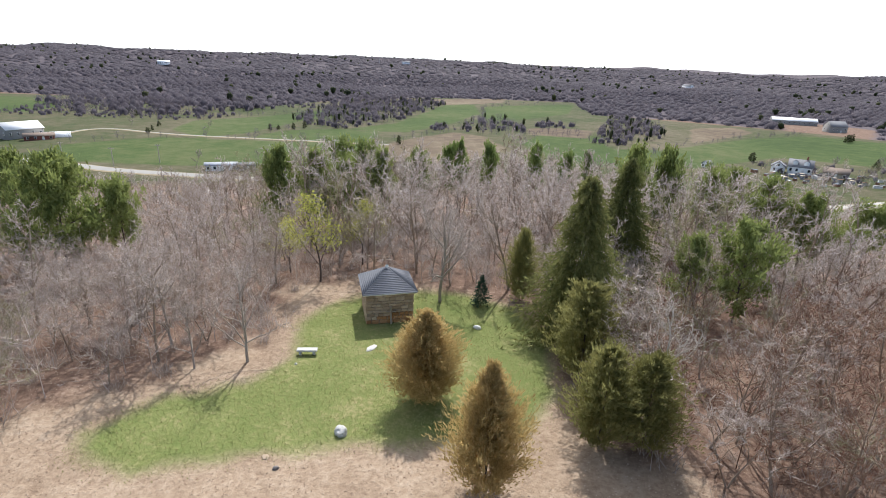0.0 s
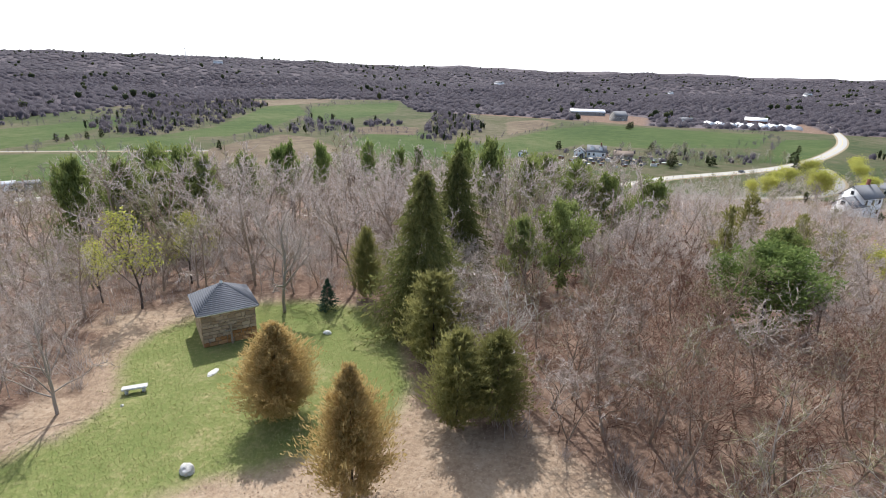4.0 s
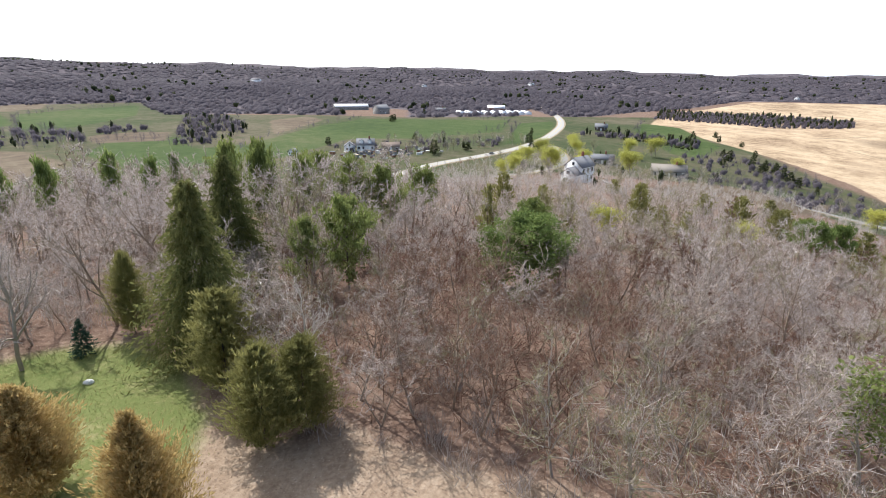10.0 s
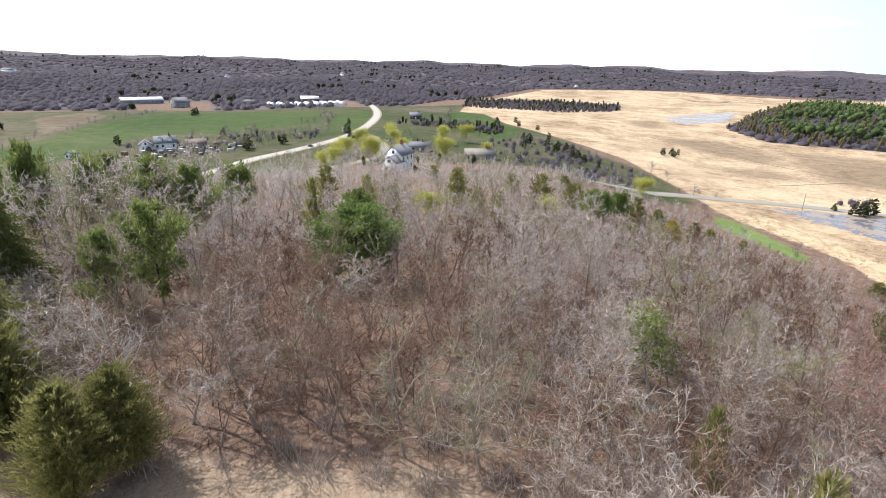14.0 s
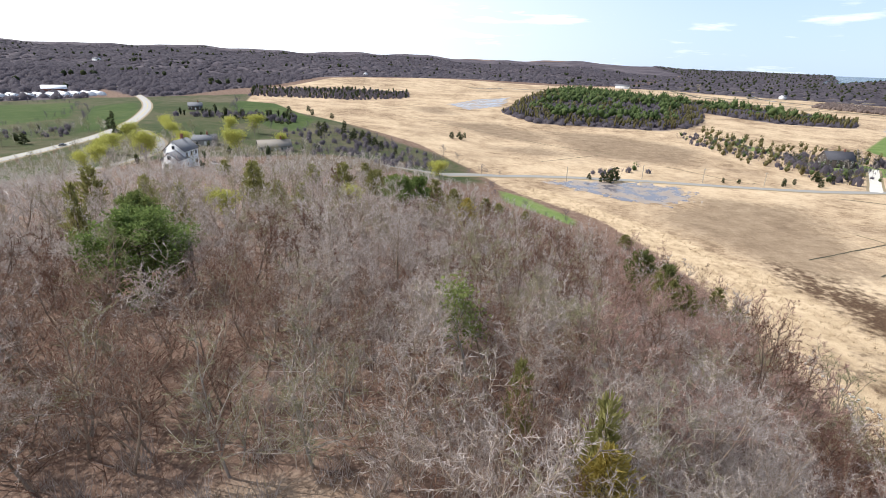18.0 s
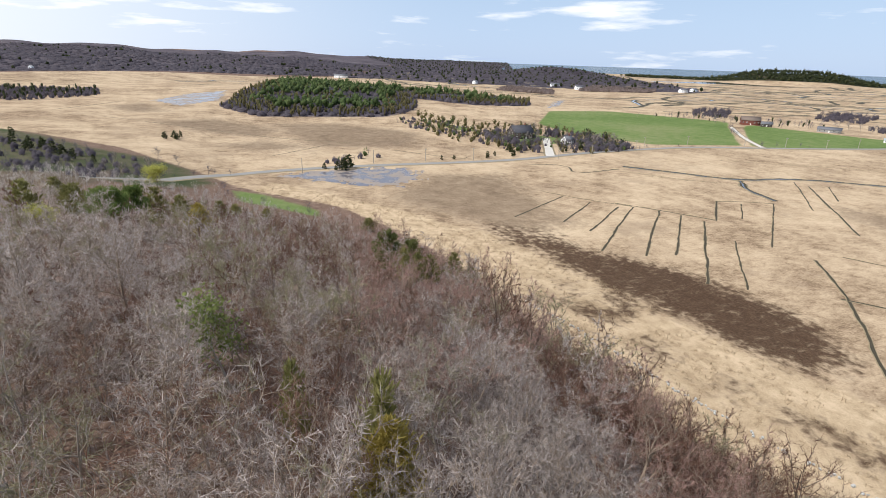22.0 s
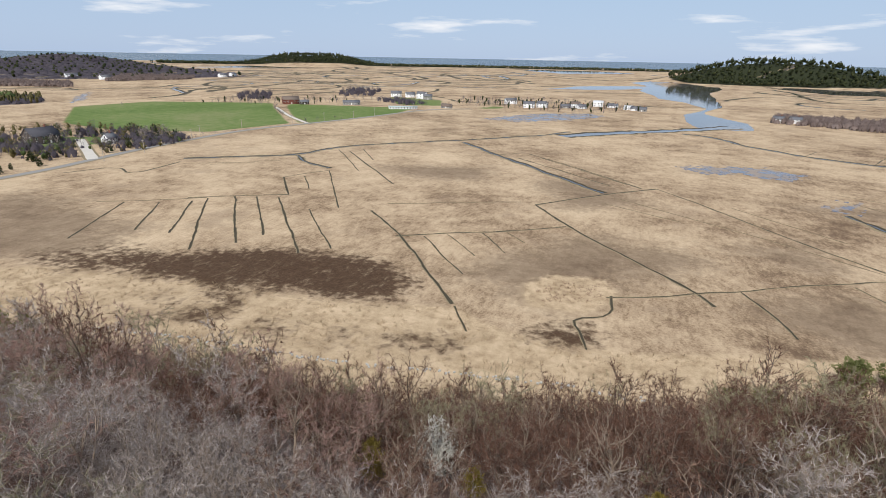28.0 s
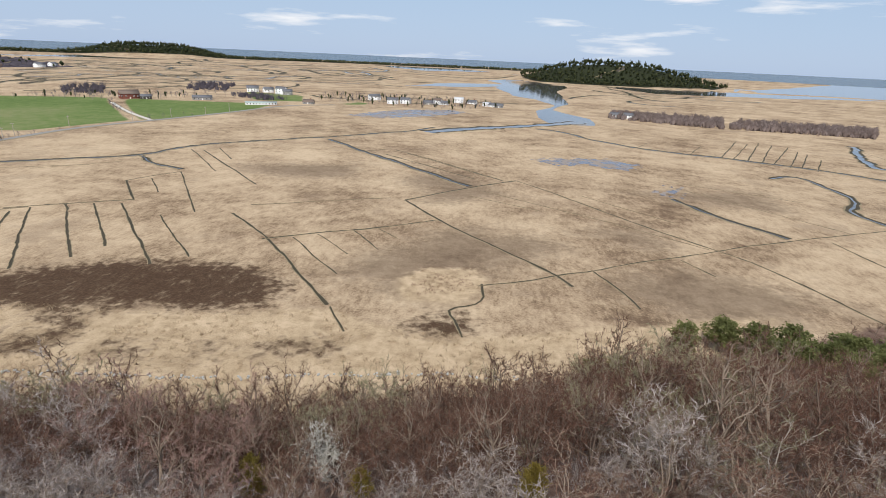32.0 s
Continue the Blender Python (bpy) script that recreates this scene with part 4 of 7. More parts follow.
stand("fir", [cone_shape(9, 10, 5, 30, 12, 0.1, 0.8, 0.05, 8, 0.85, 0.15, 0.16)], [(3.5, 42.0, 2.9, 1.9)], DARK_BARK, FIR, "small blue-green fir at the lawn's edge", "fir tree", "")
stand("pine", [pine_shape(10 + k, 10, 4.8, 26, 0.5, (0.1, 0.16, 0.3, 0.24)[k], 24) for k in range(4)], [(x, y, h, w * 1.15) for x, y, h, w in PINES], DARK_BARK, PINE, "fresh green white pine rising above leafless trees", "pine tree", "white pines on the hill")
stand("round_pine", [pine_shape(15, 10, 5.6, 46, 0.4, 0.1, 30)], [(40.4, 31.5, 7.3, 9.4)], DARK_BARK, DEEP_PINE, "dense dark green pine with a rounded crown", "pine tree", "")
stand("low_pine", [pine_shape(16 + k, 10, 4.6, 24, 0.8, 0.15, 12) for k in range(2)], LOW_PINES + [(98, -28.5, 9.0, 6.5), (103, -30.5, 8.0, 6.0), (106, -36, 8.5, 6.0)], DARK_BARK, leafy("olive_pine_needles", (0.11, 0.125, 0.045), (0.19, 0.205, 0.075), (0.31, 0.31, 0.13), 0.6), "bushy green pine at the marsh edge", "pine tree", "pines at the marsh edge")
stand("dark_conifer", [pine_shape(30 + k, 10, 4.6, 22, 0.55, 0.4, 18) for k in range(2)], DARK_TIPS + [(92, 17.5, 7.5, 6.0), (97, 18.5, 7.0, 5.5), (103.5, 16.5, 7.5, 6.0), (100, 21, 6.5, 5.5)], DARK_BARK, DEEP_PINE, "slim dark conifer above leafless trees", "conifer", "dark conifers on the hill")

# trees of their own look among the leafless ones
big_grey = bare_shape(101, 10.0, 4.6, 13, 8, 12, 1.15)
plant(tree("bare_maple", big_grey, BARK, TWIGS, "tall leafless grey maple at the lawn's edge", "tree"), -0.1, 42.5, 1.04)
lone = [(-13.3, 31.6, 7.2, BARK), (-19.5, 33.5, 7.0, BARK), (14.2, 28.0, 7.0, PALE_BARK), (46, 15.5, 8.5, BARK), (-16.5, 30.5, 5, BARK)]
for n, (x, y, h, bark) in enumerate(lone):
    plant(tree("bare_lone_tree", bare_shape(110 + n, 8.0, 4.2, 12, 8, 11, 1.1), bark, TWIGS, "spreading leafless tree at the clearing", "tree", "lone bare trees"), x, y, h / 8)
pale = tree("lichen_tree", bare_shape(120, 8.0, 5.4, 11, 8, 3, 2.6, 3, 0.042), PALE_BARK, PALE_BARK, "leafless tree with pale lichened limbs", "tree")
plant(pale, 20.5, -51, 0.82, 0.0, 1.75)
tall_kinds = []
slope_spots = scatter(wild, 900, (-60, -84, 80, -24), lambda x, y: hill_wood(x, y) & open_to_sky(x, y) & (np.hypot(x, y) > 34) & (np.hypot(x, y) < 88) & (np.abs(np.degrees(np.arctan2(x, y))) > 138), 6.5)
for n, (x, y, s) in enumerate([(x, y, wild.uniform(0.9, 1.25)) for x, y in slope_spots[:48]] + [(10, -54, 1.1), (-2, -50, 1.15), (-16, -52, 1.1), (-30, -56, 1.1), (-40, -50, 1.0), (34, -72, 0.9), (-10, -62, 1.0), (52, -60, 0.9), (2, -66, 1.0)]):
    if n < 4:
        grey_tall = tree("tall_bare_tree", bare_shape(130 + n, 9.5, 4.4, 12, 7, 9, 1.6, 1, 0.02), GREY_BARK, BROWN_TWIGS, "tall leafless tree with pale grey limbs", "tree", "pale tall trees on the slope")
        plant(grey_tall, x, y, s)
        tall_kinds.append(grey_tall)
    else:
        another(tall_kinds[n % 4], x, y, s, n * 1.7)


def leafed(seed, height, spread, leaf_size, per, ball):
    """A tree in young leaf: its limbs, and blades about its twigs."""
    wood, twigs = bare_shape(seed, height, spread, 10, 6, 2)
    rng = np.random.default_rng(seed)
    tips = np.concatenate([v[3::4] if len(f) * 4 == len(v) * 3 else v[2::3] for v, f in zip(twigs.v, twigs.f)])
    leaves = Shape()
    leaves_at(rng, leaves, tips[:: max(1, len(tips) // 160)], per, leaf_size, ball)
    leaves.add(*twigs.arrays())
    return wood, leaves


yellow = tree("budding_maple", leafed(140, 7.0, 3.8, 0.2, 11, 0.3), DARK_BARK, YELLOW, "maple with sparse yellow-green young leaves", "tree", "budding maples")
plant(yellow, -11.6, 46, 1.1)
another(yellow, -15.3, 49, 0.75, 2.0)
another(yellow, -8.5, 52, 0.9, 4.0)
ivy = tree("ivy_clad_tree", leafed(141, 8.5, 2.6, 0.28, 10, 0.42), PALE_BARK, PINE, "forked tree clad in green ivy", "tree")
plant(ivy, 34.5, 1.6, 1.02)

# the leafless wood: the trees nearest to the hilltop singly, the rest joined
taken = np.array([(x, y) for x, y, *_ in SPRUCES + BROWN_CEDARS + GREEN_CEDARS + PINES])
spots = np.concatenate([scatter(wild, 2500, (-52, -52, 52, 52), lambda x, y: hill_wood(x, y) & (np.hypot(x, y) < 50), 3.6), scatter(wild, 12000, (-90, -90, 90, 90), lambda x, y: hill_wood(x, y) & (np.hypot(x, y) < 85), 2.95),
                        scatter(wild, 12000, (-160, -150, 230, 215), lambda x, y: hill_wood(x, y) & (np.hypot(x, y) >= 86), 4.7)])
apart = np.min(np.hypot(spots[:, None, 0] - taken[None, :, 0], spots[:, None, 1] - taken[None, :, 1]), axis=1)
spots = spots[(apart > 1.6) & open_to_sky(spots[:, 0], spots[:, 1])]
spots = spots[np.argsort(np.hypot(spots[:, 0], spots[:, 1] - 6))]
bearing = np.degrees(np.arctan2(spots[:, 0], spots[:, 1]))
red = ((tint(spots[:, 0], spots[:, 1]) > 0.28) & (bearing > 102) & (bearing < 150) & (np.hypot(spots[:, 0], spots[:, 1]) > 32)) & (wild.uniform(0, 1, len(spots)) < 0.8)
bud = ~red & ((tint(spots[:, 0] + 40, spots[:, 1] - 25) > 0.84) | (wild.uniform(0, 1, len(spots)) < 0.08))
NEAR = 230
kinds = [bare_shape(20 + k, 8.0, 4.4, 11 if k % 3 else 7, 7, 15, 0.75, 1 if k % 3 else 2, 0.018) for k in range(6)]
grey_trees = [tree("bare_tree", s, GREY_BARK, TWIGS, "leafless grey-brown young tree on the hillside", "tree", "bare trees on the hill") for s in kinds]
bud_tree = tree("budding_tree", bare_shape(40, 7.5, 4.0, 11, 7, 15, 0.75, 1, 0.018), BARK, BUDS, "young tree with olive-yellow buds", "tree", "bare trees on the hill")
brown_tree = tree("brown_bare_tree", bare_shape(42, 8.0, 4.2, 11, 7, 15, 0.75, 1, 0.018), GREY_BARK, BROWN_TWIGS, "leafless reddish-brown young tree on the slope", "tree", "bare trees on the hill")
red_tree = tree("red_maple", bare_shape(41, 8.0, 4.0, 11, 7, 15, 0.75, 1, 0.018), BARK, RED_TWIGS, "leafless red maple with dark red buds", "tree", "bare trees on the hill")
first = set()
for n, (x, y) in enumerate(spots[:NEAR]):
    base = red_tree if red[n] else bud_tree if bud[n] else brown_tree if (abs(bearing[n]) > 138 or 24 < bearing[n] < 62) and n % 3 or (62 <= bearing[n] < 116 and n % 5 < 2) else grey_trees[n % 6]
    size, turn, wide = wild.uniform(0.6, 1.02) * float(growth(x, y)), wild.uniform(0, 6.28), wild.uniform(1.0, 1.35)
    if base.name not in first:
        first.add(base.name)
        plant(base, x, y, size, turn, wide)
    else:
        another(base, x, y, size, turn, wide)
for base, (x, y) in zip([b for b in (*grey_trees, bud_tree, red_tree, brown_tree) if b.name not in first], ((60, 20), (62, 24), (58, 27))):
    plant(base, x, y, 0.8)
mid_kinds, low_kinds = [], []
for k in range(6):
    for lot, makings in ((mid_kinds, (60 + k, 8.0, 4.4, 8, 6, 19, 1.0, 1, 0.021, True)), (low_kinds, (80 + k, 8.0, 4.4, 7, 5, 14, 0.9, 1, 0.036, True))):
        s = Shape()
        w, c = bare_shape(*makings)
        s.add(*w.arrays())
        s.add(*c.arrays())
        lot.append((*s.arrays(), len(w.arrays()[1])))
rest, r_red, r_bud = spots[NEAR:], red[NEAR:], bud[NEAR:]
side = bearing[NEAR:] % 360 + wild.normal(0, 6, len(rest))
side = np.where(side > 300, 0, side)
reach = np.hypot(rest[:, 0], rest[:, 1])
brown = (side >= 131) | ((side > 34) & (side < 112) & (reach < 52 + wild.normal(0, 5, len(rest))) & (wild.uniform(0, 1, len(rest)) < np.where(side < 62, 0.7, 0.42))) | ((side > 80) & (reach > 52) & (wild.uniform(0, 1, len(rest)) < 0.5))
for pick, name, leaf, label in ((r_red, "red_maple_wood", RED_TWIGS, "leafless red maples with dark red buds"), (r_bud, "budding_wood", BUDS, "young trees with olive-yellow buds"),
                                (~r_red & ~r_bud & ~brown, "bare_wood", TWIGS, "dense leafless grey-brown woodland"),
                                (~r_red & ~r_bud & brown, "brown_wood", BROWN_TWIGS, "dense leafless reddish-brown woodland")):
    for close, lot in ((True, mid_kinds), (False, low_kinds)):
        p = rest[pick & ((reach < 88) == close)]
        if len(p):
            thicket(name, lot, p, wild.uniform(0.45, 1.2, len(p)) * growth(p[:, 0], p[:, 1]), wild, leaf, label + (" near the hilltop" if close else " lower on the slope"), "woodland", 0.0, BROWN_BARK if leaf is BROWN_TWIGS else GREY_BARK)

# brush under the trees and along the clearing
bush = []
for k in range(5):
    rng = np.random.default_rng(300 + k)
    s = Shape()
    n = 90
    a, lean = rng.uniform(0, 6.28, n), rng.uniform(0.1, 1.1, n)
    b = np.stack([rng.normal(0, 0.35, n), rng.normal(0, 0.35, n), np.zeros(n)], 1)
    high = rng.uniform(0.5, 1.5, n)
    s.slivers(b, b + np.stack([np.cos(a) * lean, np.sin(a) * lean, high], 1), rng.uniform(0.009, 0.016, n), rng)
    bush.append(s.arrays())
p = scatter(wild, 10000, (-60, -90, 110, 90), lambda x, y: (hill_wood(x, y) | ((within(x, y, DRY) > -3) & (within(x, y, DRY) < 1.0) & (within(x, y, LAWN) < -1))) & (np.hypot(x, y) < 95), 2.1)
thicket("brushwood", bush, p, wild.uniform(0.6, 1.7, len(p)), wild, TWIGS, "tangled bare brush under the trees", "brush")
p = scatter(wild, 14000, (-66, -66, 66, 66), lambda x, y: hill_wood(x, y) & open_to_sky(x, y) & (np.hypot(x, y) > 15) & (np.hypot(x, y) < 66), 1.55)
saplings, dark = [broom(320 + k, 10, 4.8, 20, 0.036) for k in range(5)], np.degrees(np.arctan2(p[:, 0], p[:, 1])) % 360
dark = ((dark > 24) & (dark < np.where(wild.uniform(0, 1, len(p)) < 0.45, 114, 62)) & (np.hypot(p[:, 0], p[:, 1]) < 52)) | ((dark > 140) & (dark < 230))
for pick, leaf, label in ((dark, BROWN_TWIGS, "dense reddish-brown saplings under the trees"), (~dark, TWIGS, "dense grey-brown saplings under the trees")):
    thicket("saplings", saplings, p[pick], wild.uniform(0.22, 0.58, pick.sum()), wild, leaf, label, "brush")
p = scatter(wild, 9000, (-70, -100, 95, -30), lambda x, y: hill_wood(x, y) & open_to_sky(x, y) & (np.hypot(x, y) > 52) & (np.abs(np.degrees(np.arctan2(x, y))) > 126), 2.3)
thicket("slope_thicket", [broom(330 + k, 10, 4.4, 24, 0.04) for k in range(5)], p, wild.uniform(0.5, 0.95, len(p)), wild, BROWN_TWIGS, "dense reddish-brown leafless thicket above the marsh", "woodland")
p = scatter(wild, 26000, (-20, -90, 170, 170), lambda x, y: hill_wood(x, y) & (np.hypot(x, y) > 66) & (np.degrees(np.arctan2(x, y)) > 24) & (np.degrees(np.arctan2(x, y)) < 122), 2.05)
scale, dark = wild.uniform(0.2, 0.5, len(p)), (np.degrees(np.arctan2(p[:, 0], p[:, 1])) + wild.normal(0, 5, len(p)) > 82) & (wild.uniform(0, 1, len(p)) < 0.6)
low_brooms = [broom(310 + k, 10, 5.0, 10, 0.07) for k in range(5)]
for pick, leaf, label in ((dark, BROWN_TWIGS, "low tangled reddish-brown growth on the slope"), (~dark, GREY_TWIGS, "low tangled leafless growth on the slope")):
    thicket("low_wood", low_brooms, p[pick], scale[pick], wild, leaf, label, "woodland")

# ---- water, ditches, roads ----
WATER = Shade("water", 0.06, 0.0, 0.5)
WATER.bump(WATER.noise(0.9, 3), 0.08, 0.05)
WATER = WATER.done(WATER.mix(WATER.noise(0.02, 3), (0.06, 0.06, 0.065), (0.13, 0.125, 0.125)))
POOL = Shade("shallow_pool", 0.3, 0.0, 0.4)
shoal = POOL.step(POOL.noise(0.09, 6, 0.65), 0.44, 0.56)
POOL.links.new(POOL.value("ADD", POOL.value("MULTIPLY", shoal, 0.5), 0.1), POOL.main.inputs["Roughness"])
POOL = POOL.done(POOL.mix(shoal, (0.17, 0.155, 0.165), (0.33, 0.27, 0.22)))
SEA = plain("sea", (0.055, 0.085, 0.11), (0.09, 0.125, 0.15), 0.01, 0.25)
MUDBANK = plain("ditch_mud", (0.035, 0.03, 0.02), (0.10, 0.082, 0.05), 0.4)
BANK = plain("ditch_bank_grass", (0.18, 0.14, 0.08), (0.36, 0.285, 0.175), 0.6)
ASPHALT = plain("worn_asphalt", (0.22, 0.215, 0.20), (0.34, 0.33, 0.31), 0.3)
PALE_ROAD = plain("sunlit_concrete_road", (0.33, 0.32, 0.305), (0.44, 0.43, 0.41), 0.3)
GRAVEL = plain("pale_gravel", (0.52, 0.49, 0.43), (0.70, 0.66, 0.60), 0.8)


def eased(points, step=6.0, rounds=2):
    """A line rounded at its corners and cut into even steps."""
    p = np.array(points, float)
    for _ in range(rounds):
        if len(p) > 2:
            q = np.empty((2 * len(p) - 2, 2))
            q[0::2], q[1::2] = 0.75 * p[:-1] + 0.25 * p[1:], 0.25 * p[:-1] + 0.75 * p[1:]
            p = np.vstack([p[:1], q, p[-1:]])
    s = np.r_[0, np.cumsum(np.hypot(*np.diff(p, axis=0).T))]
    n = max(2, int(s[-1] / step) + 1)
    t = np.linspace(0, s[-1], n)
    return np.stack([np.interp(t, s, p[:, 0]), np.interp(t, s, p[:, 1])], 1)


def ribbon(name, points, section, label, category, jitter=0.0, wander=0.0, step=6.0, rounds=2, rng=GOLDEN):
    """A strip along a line of the plan. section: (across, up, material of the strip to the next) in metres."""
    p = eased(points, step, rounds)
    d = np.gradient(p, axis=0)
    d /= np.linalg.norm(d, axis=1)[:, None] + 1e-9
    side = np.stack([d[:, 1], -d[:, 0]], 1)
    if wander:
        w = np.convolve(rng.normal(0, wander, len(p) + 4), np.ones(5) / 3, "valid")
        p = p + side * w[:, None]
    n, m = len(p), len(section)
    grow = 1 + rng.normal(0, jitter, n) if jitter else np.ones(n)
    v = np.empty((n, m, 3))
    for k, (across, up, _) in enumerate(section):
        xy = p + side * (across * grow)[:, None]
        v[:, k, :2], v[:, k, 2] = xy, ground(xy[:, 0], xy[:, 1]) + up
    i, j = np.meshgrid(np.arange(n - 1), np.arange(m - 1), indexing="ij")
    quads = np.stack([i * m + j, (i + 1) * m + j, (i + 1) * m + j + 1, i * m + j + 1], -1).reshape(-1, 4)[:, ::-1]
    me = mesh_from(name, v.reshape(-1, 3), quads)
    mats = list(dict.fromkeys(s[2] for s in section[:-1]))
    for mat in mats:
        me.materials.append(mat)
    me.polygons.foreach_set("material_index", np.array([mats.index(section[k][2]) for k in j.ravel()], np.int32))
    return tagged(new(name, me), label, category, kind="structure")


def ditch(width, points):
    w = width * 0.18
    ribbon("ditch", points, [(-w * 2.0, 0.0, BANK), (-w * 1.4, 0.1, MUDBANK), (-w * 0.75, 0.05, MUDBANK), (w * 0.75, 0.05, MUDBANK), (w * 1.2, 0.14, BANK),
                             (w * 2.0, 0.0, BANK)], "narrow dark muddy drainage ditch in the marsh", "ditch", 0.22, 0.3, 3.0, 1)


def creek(width, points):
    w, e = width * (0.12 if width < 8 else 0.27), width * 0.17
    ribbon("creek", points, [(-w - e - 1.5, 0.0, BANK), (-w - e - 0.6, 0.3, MUDBANK), (-w, 0.08, WATER), (w, 0.08, MUDBANK), (w + e + 0.6, 0.3, BANK), (w + e + 1.5, 0.0, BANK)],
           "winding tidal creek with dark muddy banks", "creek", 0.22, 1.1, 5.0, 3)


for width, points in DITCHES:
    ditch(width, points)
for width, points in CREEKS:
    creek(width, points)


def ragged(points, step, amount, rng):
    """A closed outline, rounded and made uneven."""
    p = eased(list(points) + [points[0]], step, 3)[:-1]
    a = np.linspace(0, 2 * np.pi, len(p), endpoint=False)
    wave = sum(rng.normal(0, amount / k) * np.sin(k * 3 * a + rng.uniform(0, 6)) for k in range(1, 9))
    d = np.gradient(np.vstack([p[-1:], p, p[:1]]), axis=0)[1:-1]
    d /= np.linalg.norm(d, axis=1)[:, None] + 1e-9
    return p + np.stack([d[:, 1], -d[:, 0]], 1) * wave[:, None]


def broad(name, keep, bearings, radii, material, label, lift=0.15):
    """Broad water as a sheet over the low ground, within an outline of the plan."""
    a, r = np.meshgrid(np.radians(bearings), radii)
    x, y = r * np.sin(a), r * np.cos(a)
    ny, nx = x.shape
    i, j = np.meshgrid(np.arange(ny - 1), np.arange(nx - 1), indexing="ij")
    quads = np.stack([i * nx + j, i * nx + j + 1, (i + 1) * nx + j + 1, (i + 1) * nx + j], -1)[..., ::-1]
    cx, cy = (x[:-1, :-1] + x[1:, 1:]) / 2, (y[:-1, :-1] + y[1:, 1:]) / 2
    quads = quads[keep(cx, cy)]
    me = mesh_from(name, np.stack([x, y, ground(x, y) + lift], -1).reshape(-1, 3), quads)
    me.materials.append(material)
    tagged(new(name, me), label, name, kind="structure")


def wobble(x, y, size):
    """An uneven edge made of waves of several lengths."""
    return size * (np.sin(x * 0.31 + 1.9 * np.sin(y * 0.17)) * np.sin(y * 0.27 + 1.3 * np.sin(x * 0.23)) + 0.6 * np.sin(x * 0.83 + y * 0.41) * np.sin(y * 0.93 - x * 0.29))


for points in PONDS:
    q = np.array(points, float)
    ang, reach_p = np.degrees(np.arctan2(q[:, 0], q[:, 1])) % 360, np.hypot(q[:, 0], q[:, 1])
    broad("pond", lambda x, y: within(x, y, [points]) + wobble(x, y, 5.0) > 1.0, np.arange(ang.min() - 1, ang.max() + 1, 55 / reach_p.mean()), np.arange(reach_p.min() - 8, reach_p.max() + 8, 1.6), POOL, "shallow greyish pool with mud shoals in the marsh", 0.07)
broad("river", lambda x, y: (within(x, y, BROAD) + 14 * np.sin(x * 0.02) * np.sin(y * 0.013) > 0) & (hills(x, y) < 2.5), np.arange(130, 222, 0.15), np.geomspace(560, 4300, 330), WATER, "blue tidal river winding through the marsh")
broad("sea", lambda x, y: np.hypot(x, y) > 0, np.arange(118, 250, 1.0), np.geomspace(3150, 5150, 30), SEA, "flat blue-grey sea at the horizon", 0.3)

MAIN_ROAD = [(60, 150), (117, 182), (163, 216), (200, 234), (252, 238), (309, 249), (388, 283), (503, 352), (631, 465), (788, 615)]
MARSH_ROAD = [(262, 60), (308, 29), (329, -18), (337, -73), (334, -131), (333, -193), (342, -231), (352, -285), (354, -322), (358, -387), (335, -461), (310, -561), (297, -658), (245, -700)]


def road(name, points, wide, material, label):
    w = wide / 2
    ribbon(name, points, [(-w - 1.5, 0.0, BANK), (-w, 0.22, material), (w, 0.22, BANK), (w + 1.5, 0.0, BANK)], label, "road", 0.02, 0.0, 8.0, 3)


road("main_road", MAIN_ROAD, 6.8, PALE_ROAD, "wide pale country road running into the woods")
road("marsh_road", MARSH_ROAD, 6.0, ASPHALT, "narrow grey road on a low bank across the marsh")
road("drive", [(429, -280), (388, -256), (342, -229)], 6.5, GRAVEL, "broad white gravel drive to the farmhouse")
road("lane", [(476, -576), (394, -498), (337, -455)], 4.0, GRAVEL, "pale gravel lane up to the red barn")
road("valley_road", [(-330, 300), (-219, 272), (-168, 251), (-131, 246), (-94, 243), (-20, 228), (60, 150)], 7.0, ASPHALT, "grey road at the foot of the hill")
road("street", [(140, 150), (168, 159), (219, 171), (283, 190), (330, 240)], 4.0, ASPHALT, "grey side street between trees")
road("farm_lane", [(-264, 345), (-264, 404), (-200, 376), (-120, 372), (-40, 366)], 2.6, ASPHALT, "pale farm lane between green fields")
LINE = plain("road_paint", (0.55, 0.42, 0.08), (0.65, 0.5, 0.12), 0.5)
ribbon("road_marking", MAIN_ROAD, [(-0.15, 0.23, LINE), (0.15, 0.23, LINE)], "faded yellow centre line on the road", "road marking", 0.0, 0.0, 8.0, 3)

# ---- buildings ----
SIDING = plain("white_clapboard", (0.80, 0.81, 0.82), (0.88, 0.88, 0.88), 0.8, 0.6)
GREY_SIDING = plain("grey_shingles", (0.22, 0.21, 0.2), (0.34, 0.33, 0.31), 1.2)
DARK_SIDING = plain("dark_barn_boards", (0.045, 0.035, 0.032), (0.10, 0.08, 0.07), 1.2)
RED_SIDING = plain("barn_red_boards", (0.13, 0.045, 0.035), (0.21, 0.075, 0.055), 1.2)
ROOF_GREY = plain("grey_roof_shingles", (0.12, 0.125, 0.14), (0.22, 0.225, 0.24), 1.5)
ROOF_WHITE = plain("white_metal_roof", (0.68, 0.69, 0.7), (0.82, 0.82, 0.83), 0.6, 0.5)
ROOF_BROWN = plain("brown_roof_shingles", (0.15, 0.11, 0.09), (0.25, 0.20, 0.165), 1.5)
TRIM = plain("white_trim", (0.7, 0.7, 0.68), (0.82, 0.82, 0.8), 2.0, 0.6)
PANE = Shade("window_pane", 0.08, 0.0, 0.6).done((0.03, 0.035, 0.045))
